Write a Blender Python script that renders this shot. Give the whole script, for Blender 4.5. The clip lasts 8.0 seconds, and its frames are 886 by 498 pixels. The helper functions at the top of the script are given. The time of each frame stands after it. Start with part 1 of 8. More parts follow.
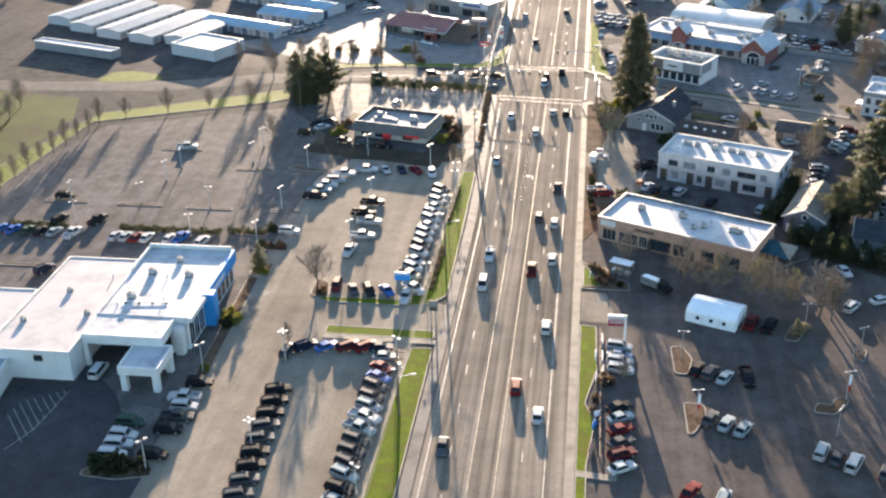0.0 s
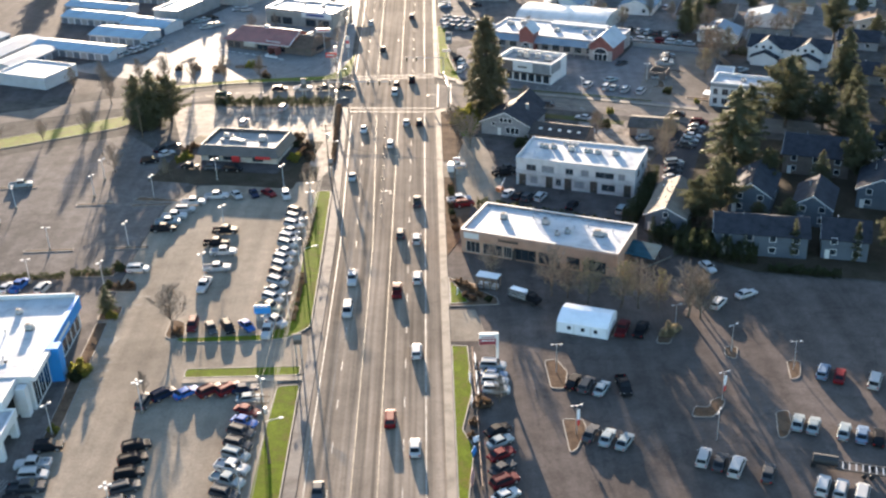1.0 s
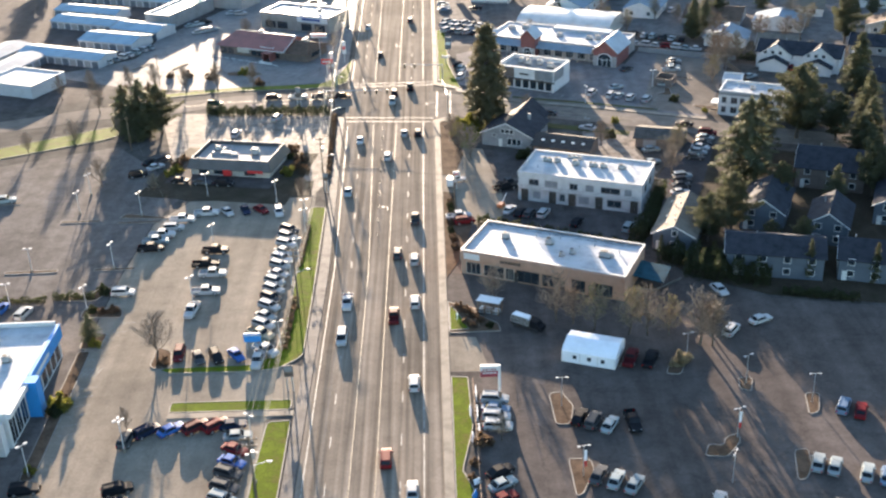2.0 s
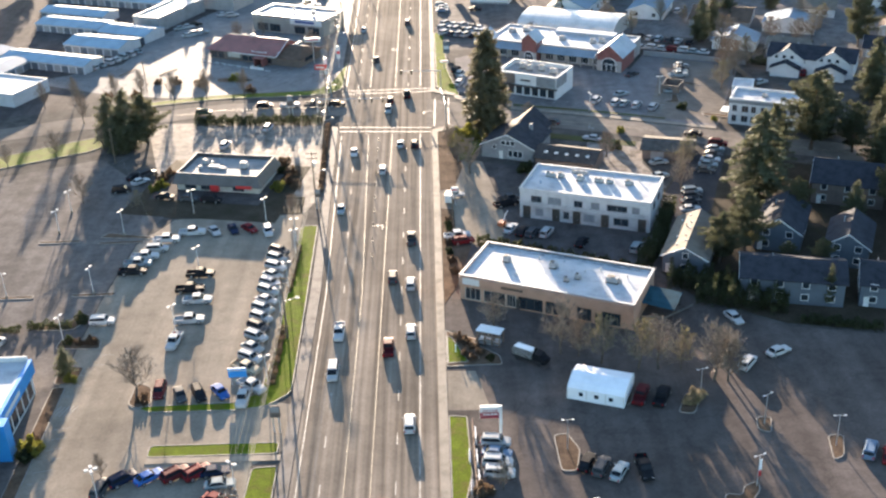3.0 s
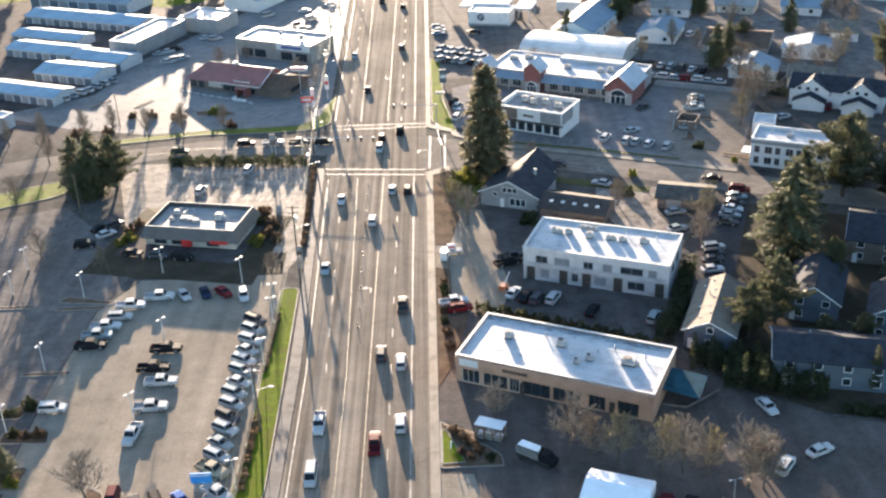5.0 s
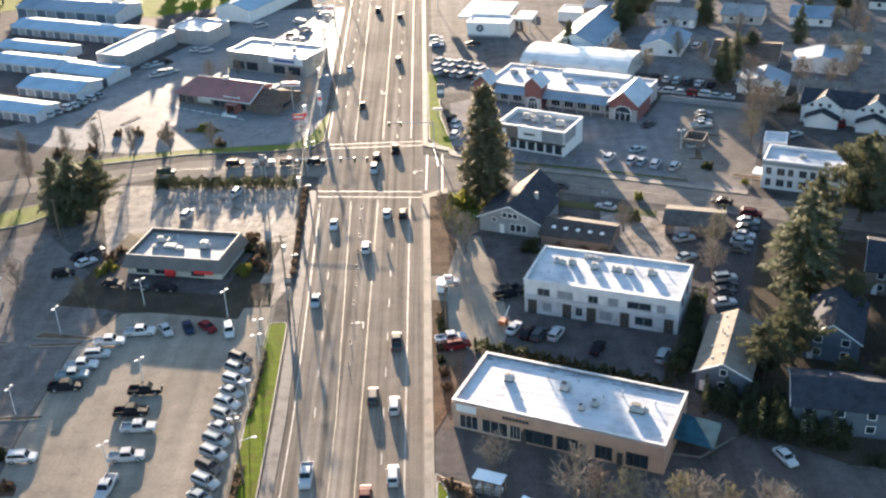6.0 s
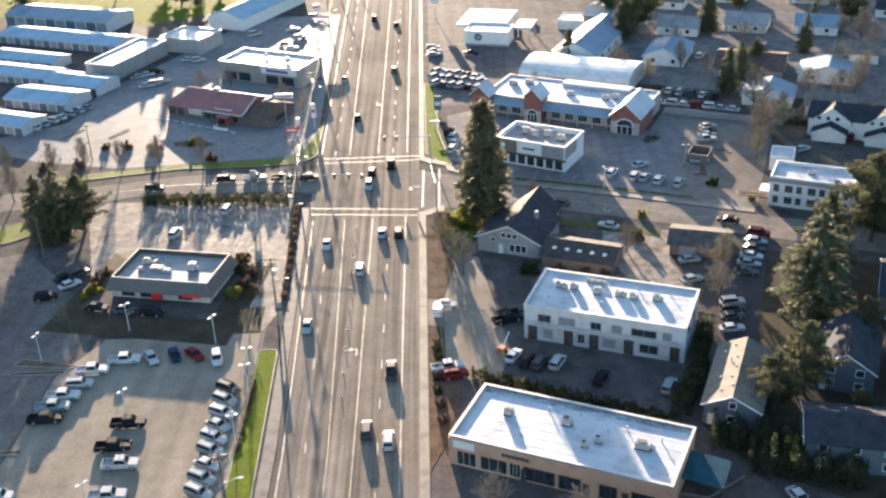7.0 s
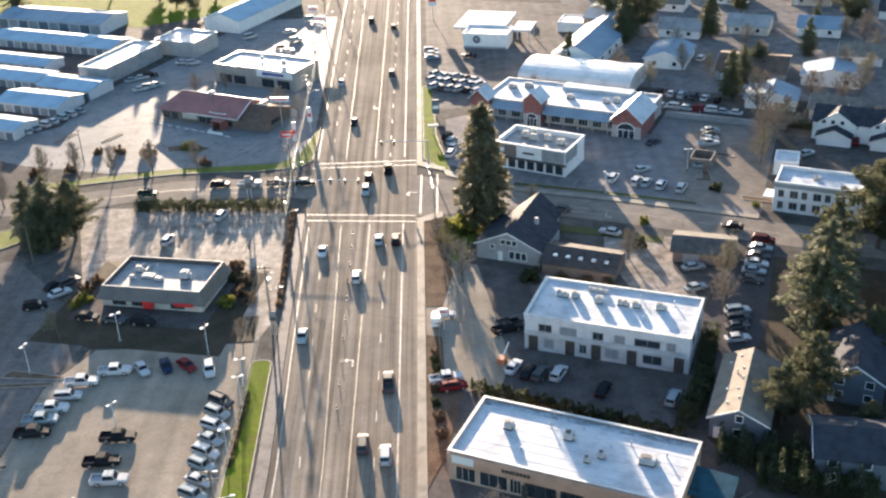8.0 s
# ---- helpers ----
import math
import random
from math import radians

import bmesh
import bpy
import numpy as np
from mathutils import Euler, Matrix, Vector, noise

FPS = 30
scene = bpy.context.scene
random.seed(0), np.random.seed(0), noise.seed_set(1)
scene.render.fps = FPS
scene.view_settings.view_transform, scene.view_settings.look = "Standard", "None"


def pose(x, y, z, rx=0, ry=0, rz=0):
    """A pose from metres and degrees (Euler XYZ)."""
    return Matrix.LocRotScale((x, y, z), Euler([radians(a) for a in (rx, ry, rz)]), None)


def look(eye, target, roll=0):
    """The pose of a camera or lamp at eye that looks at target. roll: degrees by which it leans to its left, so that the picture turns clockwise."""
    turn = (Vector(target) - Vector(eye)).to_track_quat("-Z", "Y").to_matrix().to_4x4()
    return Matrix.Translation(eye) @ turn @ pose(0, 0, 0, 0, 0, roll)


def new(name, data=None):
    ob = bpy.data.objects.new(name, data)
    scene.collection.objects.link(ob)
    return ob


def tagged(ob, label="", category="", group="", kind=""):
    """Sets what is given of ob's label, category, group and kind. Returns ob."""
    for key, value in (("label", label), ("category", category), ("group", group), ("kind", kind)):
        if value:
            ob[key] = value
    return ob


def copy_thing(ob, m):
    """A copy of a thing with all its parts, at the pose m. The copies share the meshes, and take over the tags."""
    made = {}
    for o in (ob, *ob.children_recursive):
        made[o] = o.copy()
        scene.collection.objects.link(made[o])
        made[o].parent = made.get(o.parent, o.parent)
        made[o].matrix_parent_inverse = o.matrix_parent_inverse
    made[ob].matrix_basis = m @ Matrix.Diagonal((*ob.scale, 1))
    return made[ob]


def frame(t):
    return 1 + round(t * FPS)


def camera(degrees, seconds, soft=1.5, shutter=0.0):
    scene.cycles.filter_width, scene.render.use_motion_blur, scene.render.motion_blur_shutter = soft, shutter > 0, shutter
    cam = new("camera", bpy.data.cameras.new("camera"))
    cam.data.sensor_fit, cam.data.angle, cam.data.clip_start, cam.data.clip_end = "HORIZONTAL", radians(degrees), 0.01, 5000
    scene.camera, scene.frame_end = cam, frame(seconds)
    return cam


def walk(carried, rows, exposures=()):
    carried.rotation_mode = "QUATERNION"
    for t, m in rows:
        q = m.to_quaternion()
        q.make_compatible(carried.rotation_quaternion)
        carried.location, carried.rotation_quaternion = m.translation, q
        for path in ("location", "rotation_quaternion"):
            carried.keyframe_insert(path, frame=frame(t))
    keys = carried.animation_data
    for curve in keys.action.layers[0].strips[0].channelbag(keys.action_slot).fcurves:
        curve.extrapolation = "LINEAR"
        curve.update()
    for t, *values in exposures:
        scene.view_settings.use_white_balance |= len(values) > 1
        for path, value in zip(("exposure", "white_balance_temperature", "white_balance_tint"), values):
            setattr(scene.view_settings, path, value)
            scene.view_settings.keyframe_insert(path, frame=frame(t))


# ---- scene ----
cam = camera(43.4, 8.0, soft=2.4)
PATH = [
    (0, (-0.846, -0.042, 106.609), (-1.089, 1.733, 105.719), -1.1),
    (0.1, (-0.846, -0.042, 106.609), (-1.089, 1.733, 105.719), -1.10),
    (0.2, (-0.730, 0.881, 106.588), (-0.970, 2.657, 105.698), -1.11),
    (0.3, (-0.605, 1.881, 106.565), (-0.777, 3.661, 105.675), -1.37),
    (0.4, (-0.479, 2.882, 106.542), (-0.580, 4.666, 105.652), -1.64),
    (0.5, (-0.363, 3.805, 106.521), (-0.371, 5.595, 105.63), -2.0),
    (1, (-0.962, 9.334, 106.695), (-0.962, 11.122, 105.8), -2.1),
    (1.5, (-0.729, 14.757, 106.902), (-0.73, 16.545, 106.004), -2.2),
    (3, (0.485, 34.994, 106.978), (0.481, 36.771, 106.06), -2.5),
    (3.5, (0.915, 41.843, 107.063), (0.91, 43.619, 106.144), -2.6),
    (4, (1.316, 47.862, 107.318), (1.31, 49.638, 106.398), -2.6),
    (4.5, (1.649, 55.018, 107.407), (1.644, 56.794, 106.488), -2.6),
    (6, (3.114, 75.585, 107.205), (3.108, 77.362, 106.287), -2.7),
    (6.5, (3.453, 80.749, 107.053), (3.447, 82.527, 106.137), -2.7),
    (7, (3.608, 84.677, 107.193), (3.605, 86.455, 106.276), -2.7),
    (7.5, (3.647, 87.54, 107.001), (3.646, 89.318, 106.086), -2.7),
    (8, (3.683, 89.478, 105.961), (3.683, 91.257, 105.047), -2.7),
]
walk(cam, [(t, look(eye, target, roll)) for t, eye, target, roll in PATH],
     exposures=((0.0, 2.80), (0.5, 2.79), (1.5, 2.84), (3.0, 2.90), (4.5, 2.92), (6.0, 2.89), (8.0, 2.88)))

# ---- light: low winter sun ahead and a little to the left, clear sky ----
SUN_EL, SUN_AZ = 8.2, -8.4  # degrees above the ground; from +y towards +x
world = bpy.data.worlds.new("sky")
scene.world = world
world.use_nodes = True
wn, wl = world.node_tree.nodes, world.node_tree.links
sky = wn.new("ShaderNodeTexSky")
sky.sky_type = "NISHITA"
sky.sun_disc = False
sky.sun_elevation = radians(SUN_EL)
sky.sun_rotation = radians(SUN_AZ)
sky.altitude = 50
sky.dust_density = 0.8
sky.ozone_density = 2.2
wn["Background"].inputs["Strength"].default_value = 0.088
wl.new(sky.outputs["Color"], wn["Background"].inputs["Color"])
sun = new("sun", bpy.data.lights.new("sun", "SUN"))
sun.data.energy = 4.7
sun.data.angle = radians(0.5)
sun.data.color = (1.0, 0.793, 0.600)
sd = Vector((math.sin(radians(SUN_AZ)) * math.cos(radians(SUN_EL)), math.cos(radians(SUN_AZ)) * math.cos(radians(SUN_EL)), math.sin(radians(SUN_EL))))
sun.matrix_world = look(sd * 500, (0, 0, 0))

# ---- materials ----
def mat(name, col, rough=0.7, metal=0.0, vary=0.15, scale=1.5, fine=18.0, bump=0.0, tint=None, spec=0.5, rnd=0.0):
    """A surface with broad stains and fine grain, at real size; tint is the colour of the stains."""
    m = bpy.data.materials.new(name)
    m.use_nodes = True
    n, l = m.node_tree.nodes, m.node_tree.links
    b = n["Principled BSDF"]
    b.inputs["Roughness"].default_value = rough
    b.inputs["Metallic"].default_value = metal
    b.inputs["Specular IOR Level"].default_value = spec
    tc = n.new("ShaderNodeTexCoord")
    base = (*col, 1)
    dark = (*(tint or [c * (1 - 2 * vary) for c in col]), 1)
    lite = (*[min(1, c * (1 + vary)) for c in col], 1)
    big = n.new("ShaderNodeTexNoise")
    big.inputs["Scale"].default_value = scale
    big.inputs["Detail"].default_value = 6
    big.inputs["Roughness"].default_value = 0.62
    l.new(tc.outputs["Object"], big.inputs["Vector"])
    ramp = n.new("ShaderNodeValToRGB")
    ramp.color_ramp.elements[0].position, ramp.color_ramp.elements[1].position = 0.33, 0.68
    ramp.color_ramp.elements[0].color, ramp.color_ramp.elements[1].color = dark, lite
    mid = ramp.color_ramp.elements.new(0.5)
    mid.color = base
    l.new(big.outputs["Fac"], ramp.inputs["Fac"])
    small = n.new("ShaderNodeTexNoise")
    small.inputs["Scale"].default_value = fine
    small.inputs["Detail"].default_value = 4
    l.new(tc.outputs["Object"], small.inputs["Vector"])
    hsv = n.new("ShaderNodeHueSaturation")
    mr = n.new("ShaderNodeMapRange")
    mr.inputs["From Min"].default_value, mr.inputs["From Max"].default_value = 0.25, 0.75
    mr.inputs["To Min"].default_value, mr.inputs["To Max"].default_value = 1 - vary, 1 + vary
    l.new(small.outputs["Fac"], mr.inputs["Value"])
    val = mr.outputs["Result"]
    if rnd:
        oi = n.new("ShaderNodeObjectInfo")
        r2 = n.new("ShaderNodeMapRange")
        r2.inputs["To Min"].default_value, r2.inputs["To Max"].default_value = 1 - rnd, 1 + rnd
        l.new(oi.outputs["Random"], r2.inputs["Value"])
        mu = n.new("ShaderNodeMath")
        mu.operation = "MULTIPLY"
        l.new(val, mu.inputs[0])
        l.new(r2.outputs["Result"], mu.inputs[1])
        val = mu.outputs["Value"]
    l.new(val, hsv.inputs["Value"])
    l.new(ramp.outputs["Color"], hsv.inputs["Color"])
    l.new(hsv.outputs["Color"], b.inputs["Base Color"])
    if bump:
        bp = n.new("ShaderNodeBump")
        bp.inputs["Strength"].default_value = bump
        bp.inputs["Distance"].default_value = 0.05
        l.new(small.outputs["Fac"], bp.inputs["Height"])
        l.new(bp.outputs["Normal"], b.inputs["Normal"])
    return m


def leafy(name, col, vary=0.35):
    """Foliage whose clumps differ one from another."""
    m = bpy.data.materials.new(name)
    m.use_nodes = True
    n, l = m.node_tree.nodes, m.node_tree.links
    b = n["Principled BSDF"]
    b.inputs["Roughness"].default_value = 0.65
    b.inputs["Specular IOR Level"].default_value = 0.25
    g = n.new("ShaderNodeNewGeometry")
    mr = n.new("ShaderNodeMapRange")
    mr.inputs["To Min"].default_value, mr.inputs["To Max"].default_value = 1 - vary, 1 + vary
    l.new(g.outputs["Random Per Island"], mr.inputs["Value"])
    hsv = n.new("ShaderNodeHueSaturation")
    hsv.inputs["Color"].default_value = (*col, 1)
    l.new(mr.outputs["Result"], hsv.inputs["Value"])
    l.new(hsv.outputs["Color"], b.inputs["Base Color"])
    tr = n.new("ShaderNodeBsdfTranslucent")
    l.new(hsv.outputs["Color"], tr.inputs["Color"])
    mix = n.new("ShaderNodeMixShader")
    mix.inputs["Fac"].default_value = 0.45
    l.new(b.outputs["BSDF"], mix.inputs[1])
    l.new(tr.outputs["BSDF"], mix.inputs[2])
    l.new(mix.outputs["Shader"], n["Material Output"].inputs["Surface"])
    return m


def paving(name, col, crack=0.5, oil=0.5, rough=0.6, streak=0.0, angle=0.0, spec=0.02, lane=0.9):
    """Worn asphalt or concrete: patches, tyre streaks, tar-filled cracks and aggregate grain."""
    m = mat(name, col, rough, 0, 0.10, 0.045, 2.2, 0.25, spec=spec)
    n, l = m.node_tree.nodes, m.node_tree.links
    b = n["Principled BSDF"]
    src = b.inputs["Base Color"].links[0].from_socket
    tc = next(k for k in n if k.type == "TEX_COORD")

    def times(src, fac_socket, lo, hi, f0, f1):
        r = n.new("ShaderNodeMapRange")
        r.inputs["From Min"].default_value, r.inputs["From Max"].default_value = f0, f1
        r.inputs["To Min"].default_value, r.inputs["To Max"].default_value = lo, hi
        l.new(fac_socket, r.inputs["Value"])
        h = n.new("ShaderNodeHueSaturation")
        l.new(src, h.inputs["Color"])
        l.new(r.outputs["Result"], h.inputs["Value"])
        return h.outputs["Color"]
    if crack:
        warp = n.new("ShaderNodeTexNoise")
        warp.inputs["Scale"].default_value = 0.35
        warp.inputs["Detail"].default_value = 5
        l.new(tc.outputs["Object"], warp.inputs["Vector"])
        add = n.new("ShaderNodeMixRGB")
        add.blend_type = "ADD"
        add.inputs["Fac"].default_value = 3.0 / 3.0
        l.new(tc.outputs["Object"], add.inputs[1])
        sc = n.new("ShaderNodeVectorMath")
        sc.operation = "SCALE"
        sc.inputs["Scale"].default_value = 5.0
        l.new(warp.outputs["Color"], sc.inputs[0])
        l.new(sc.outputs["Vector"], add.inputs[2])
        v = n.new("ShaderNodeTexVoronoi")
        v.feature = "DISTANCE_TO_EDGE"
        v.inputs["Scale"].default_value = 0.07
        l.new(add.outputs["Color"], v.inputs["Vector"])
        src = times(src, v.outputs["Distance"], 1 - crack, 1.0, 0.004, 0.016)
    if oil:
        o = n.new("ShaderNodeTexNoise")
        o.inputs["Scale"].default_value = 0.28
        o.inputs["Detail"].default_value = 7
        o.inputs["Roughness"].default_value = 0.7
        l.new(tc.outputs["Object"], o.inputs["Vector"])
        src = times(src, o.outputs["Fac"], 1 - 0.45 * oil, 1 + 0.2 * oil, 0.36, 0.66)
        o2 = n.new("ShaderNodeTexNoise")
        o2.inputs["Scale"].default_value = 1.1
        o2.inputs["Detail"].default_value = 6
        o2.inputs["Roughness"].default_value = 0.75
        l.new(tc.outputs["Object"], o2.inputs["Vector"])
        src = times(src, o2.outputs["Fac"], 1 - 0.10 * oil, 1 + 0.10 * oil, 0.35, 0.65)
    if streak:
        mp = n.new("ShaderNodeMapping")
        mp.inputs["Rotation"].default_value = (0, 0, radians(angle))
        mp.inputs["Scale"].default_value = (lane, 0.012, 1)
        l.new(tc.outputs["Object"], mp.inputs["Vector"])
        w = n.new("ShaderNodeTexNoise")
        w.inputs["Scale"].default_value = 1.0
        w.inputs["Detail"].default_value = 3
        l.new(mp.outputs["Vector"], w.inputs["Vector"])
        src = times(src, w.outputs["Fac"], 1 - streak, 1 + 0.6 * streak, 0.33, 0.67)
    l.new(src, b.inputs["Base Color"])
    return m


ASPH_ROAD = paving("road asphalt", (0.215, 0.180, 0.146), 0.08, 0.25, 0.75, 0.42, spec=0.002)
ASPH_SIDE = paving("side street asphalt", (0.185, 0.160, 0.138), 0.12, 0.5, 0.75, spec=0.004)
ASPH_TAN = paving("worn tan lot asphalt", (0.240, 0.204, 0.163), 0.10, 0.35, 0.75, 0.16, lane=0.35, spec=0.004)
ASPH_GREY = paving("old grey brown lot asphalt", (0.135, 0.120, 0.112), 0.15, 0.7, 0.75, 0.2, 12, lane=0.3, spec=0.008)
ASPH_DARK = paving("dark lot asphalt", (0.094, 0.082, 0.078), 0.15, 0.6, 0.75, 0.2, 15, lane=0.3, spec=0.008)
ASPH_BRN = paving("brown patched lot asphalt", (0.105, 0.089, 0.081), 0.15, 0.5, 0.75, 0.2, 15, lane=0.3, spec=0.006)
# Dark asphalt whose base colour also holds the shade lying on it.
ASPH_SHADE = paving("dark lot asphalt with shade in its colour", (0.062, 0.058, 0.06), 0.1, 0.5, 0.75, spec=0.01)
ASPH_WET = paving("polished pale lot asphalt", (0.195, 0.190, 0.186), 0.3, 0.45, 0.66, spec=0.012)
ASPH_PLZ = paving("mauve grey lot asphalt", (0.185, 0.168, 0.165), 0.12, 0.5, 0.75, 0.15, 12, lane=0.3, spec=0.006)
CONC_PALE = paving("pale worn concrete", (0.26, 0.225, 0.195), 0.12, 1.3, 0.7, spec=0.012)
EARTH = paving("ground soil and paving", (0.088, 0.08, 0.073), 0.0, 0.9, 0.85, spec=0.01)
DIRT = paving("bare bark dirt", (0.12, 0.083, 0.058), 0.0, 0.9, 0.9, spec=0.01)
WALK = mat("sidewalk concrete", (0.22, 0.19, 0.155), 0.8, 0, 0.15, 0.3, 6, 0.1, spec=0.1)
WALK_D = mat("darker sidewalk concrete", (0.14, 0.125, 0.115), 0.8, 0, 0.18, 0.25, 5, 0.1, spec=0.1)
KERB = mat("kerb concrete", (0.20, 0.18, 0.158), 0.75, 0, 0.15, 0.8, 9, 0.1)
GRASS = mat("mown grass", (0.084, 0.110, 0.008), 0.95, 0, 0.32, 0.35, 5, 0.9, tint=(0.100, 0.092, 0.020), spec=0.05)
GRASS_Y = mat("mossy yellow grass", (0.105, 0.125, 0.022), 0.85, 0, 0.25, 0.4, 6, 0.8, tint=(0.115, 0.10, 0.034), spec=0.05)
# Darker grass colour with the shade painted in.
GRASS_D = mat("rough grass darkened for shade", (0.06, 0.065, 0.025), 0.85, 0, 0.35, 0.2, 4, 0.8, tint=(0.09, 0.065, 0.03), spec=0.05)
# Brown grass, darkened further so the colour carries the shade.
GRASS_B = mat("brown winter grass darkened for shade", (0.050, 0.040, 0.029), 0.9, 0, 0.35, 0.2, 4, 0.8, tint=(0.036, 0.033, 0.021), spec=0.05)
CAP_W = mat("weathered white parapet cap", (0.42, 0.415, 0.405), 0.6, 0, 0.15, 0.6, 5)
GRASS_O = mat("olive field grass", (0.044, 0.055, 0.015), 0.9, 0, 0.35, 0.06, 4, 0.8, tint=(0.038, 0.035, 0.019), spec=0.05)
PAINT_W = mat("worn white road paint", (0.262, 0.25, 0.232), 0.65, 0, 0.3, 0.5, 5, spec=0.2)
PAINT_Y = mat("worn yellow road paint", (0.27, 0.225, 0.16), 0.65, 0, 0.3, 0.5, 5, spec=0.2)
# Blue-grey tint mixes roof stains with parapet shadow put into the colour.
ROOF_W = mat("white roof membrane", (0.43, 0.44, 0.455), 0.55, 0, 0.09, 0.22, 3, 0.05, tint=(0.29, 0.30, 0.32), spec=0.05)
ROOF_P = mat("dull pale pink roof membrane", (0.42, 0.39, 0.385), 0.6, 0, 0.07, 0.2, 3, 0.05, tint=(0.34, 0.32, 0.32), spec=0.04)
ROOF_G = mat("grey roof gravel", (0.24, 0.235, 0.23), 0.8, 0, 0.15, 0.3, 8, 0.2)
ROOF_B = mat("blue painted metal roof", (0.24, 0.335, 0.41), 0.7, 0.0, 0.08, 0.2, 4, spec=0.05)
ROOF_BG = mat("blue grey metal roof", (0.18, 0.235, 0.29), 0.6, 0.0, 0.1, 0.2, 4, spec=0.05)
ROOF_PALE = mat("pale sheet metal roof", (0.35, 0.385, 0.42), 0.5, 0.0, 0.1, 0.2, 4, spec=0.08)
ROOF_RED = mat("dark red metal roof", (0.20, 0.055, 0.045), 0.45, 0.0, 0.15, 0.3, 5)
ROOF_BRN = mat("brown shingle roof", (0.10, 0.068, 0.05), 0.85, 0, 0.2, 0.6, 8, 0.3, spec=0.12)
ROOF_TAN = mat("tan shingle roof", (0.150, 0.130, 0.108), 0.85, 0, 0.15, 0.6, 8, 0.3, spec=0.12)
ROOF_SLATE = mat("dark slate shingle roof", (0.031, 0.034, 0.043), 0.85, 0, 0.2, 0.6, 8, 0.3, spec=0.12)
ROOF_OLD = mat("worn grey brown shingle roof", (0.082, 0.076, 0.070), 0.85, 0, 0.2, 0.6, 8, 0.3, spec=0.1)
ROOF_TEAL = mat("teal awning sheet", (0.018, 0.062, 0.084), 0.9, 0, 0.2, 0.5, 5, spec=0.1)
WALL_W = mat("white painted wall", (0.58, 0.575, 0.565), 0.6, 0, 0.06, 0.5, 6, 0.04)
WALL_STORE = mat("pale grey storage cladding", (0.40, 0.41, 0.43), 0.65, 0, 0.06, 0.5, 6, 0.04)
WALL_OFF = mat("weathered white office siding", (0.44, 0.455, 0.47), 0.65, 0, 0.10, 0.5, 6, 0.04, tint=(0.34, 0.35, 0.365))
WALL_CR = mat("cream stucco wall", (0.42, 0.375, 0.32), 0.75, 0, 0.1, 0.4, 6, 0.08)
WALL_PLZ = mat("greyed stucco wall", (0.30, 0.28, 0.27), 0.75, 0, 0.1, 0.4, 6, 0.08)
WALL_TAN = mat("tan orange stucco wall", (0.42, 0.25, 0.17), 0.75, 0, 0.1, 0.4, 6, 0.08)
WALL_GR = mat("grey wall", (0.215, 0.217, 0.224), 0.7, 0, 0.1, 0.4, 6, 0.06)
WALL_BLU = mat("blue grey clapboard", (0.078, 0.097, 0.122), 0.65, 0, 0.08, 0.5, 6, 0.06)
WALL_BRK = mat("dark red brick wall", (0.19, 0.07, 0.062), 0.85, 0, 0.15, 0.8, 9, 0.1)
WALL_BRN = mat("dark brown siding", (0.13, 0.10, 0.085), 0.75, 0, 0.12, 0.5, 7, 0.06)
BLUE_SIGN = mat("bright blue cladding", (0.025, 0.23, 0.56), 0.4, 0, 0.06, 0.5, 4)
RED_SIGN = mat("red sign panel", (0.50, 0.03, 0.03), 0.4, 0, 0.06, 0.6, 4)
MAROON_SIGN = mat("maroon sign panel", (0.22, 0.02, 0.04), 0.5, 0, 0.08, 0.6, 4)
TRIM_W = mat("white trim paint", (0.58, 0.575, 0.56), 0.5, 0, 0.05, 0.8, 5)
TRIM_D = mat("dark bronze trim", (0.05, 0.045, 0.04), 0.5, 0.2, 0.1, 1, 6)
STEEL = mat("galvanised steel", (0.45, 0.46, 0.47), 0.45, 0.6, 0.12, 1.2, 9)
UNIT_GREY = mat("weathered grey unit casing", (0.36, 0.36, 0.355), 0.65, 0, 0.15, 1.2, 9, spec=0.1)
POLE_W = mat("white painted steel pole", (0.46, 0.455, 0.45), 0.6, 0.0, 0.06, 0.8, 5)
WOOD_POLE = mat("weathered utility pole wood", (0.13, 0.09, 0.06), 0.85, 0, 0.2, 2, 12, 0.2)
WOOD = mat("weathered timber", (0.22, 0.14, 0.09), 0.8, 0, 0.2, 2, 12, 0.15)
BLACK = mat("black rubber and plastic", (0.02, 0.02, 0.022), 0.6, 0, 0.15, 2, 12)
RIM = mat("alloy wheel rim", (0.5, 0.5, 0.5), 0.35, 0.8, 0.08, 3, 15)
WIRE = mat("weathered aluminium cable", (0.17, 0.16, 0.135), 0.7, 0.0, 0.05, 1, 5, spec=0.1)
LAMP_LENS = mat("headlamp lens", (0.38, 0.38, 0.39), 0.5, 0.0, 0.03, 4, 15)
TAIL_LENS = mat("red tail lamp lens", (0.35, 0.01, 0.01), 0.2, 0, 0.05, 4, 15)
AMBER = mat("amber signal housing", (0.06, 0.05, 0.02), 0.5, 0, 0.1, 3, 9)
TENT = mat("white tent fabric", (0.76, 0.77, 0.79), 0.6, 0, 0.04, 0.6, 5, 0.1)
BARK = mat("grey brown bark", (0.11, 0.085, 0.065), 0.9, 0, 0.25, 3, 14, 0.4)
TWIG = mat("bare twigs", (0.205, 0.165, 0.13), 0.9, 0, 0.25, 3, 14)
LEAF_CON = leafy("conifer needles", (0.118, 0.124, 0.070))
LEAF_RED = leafy("redwood needles", (0.155, 0.140, 0.082), 0.25)
LEAF_PINE = leafy("pine needles", (0.084, 0.088, 0.050))
LEAF_HEDGE = leafy("evergreen hedge leaves", (0.042, 0.050, 0.022))
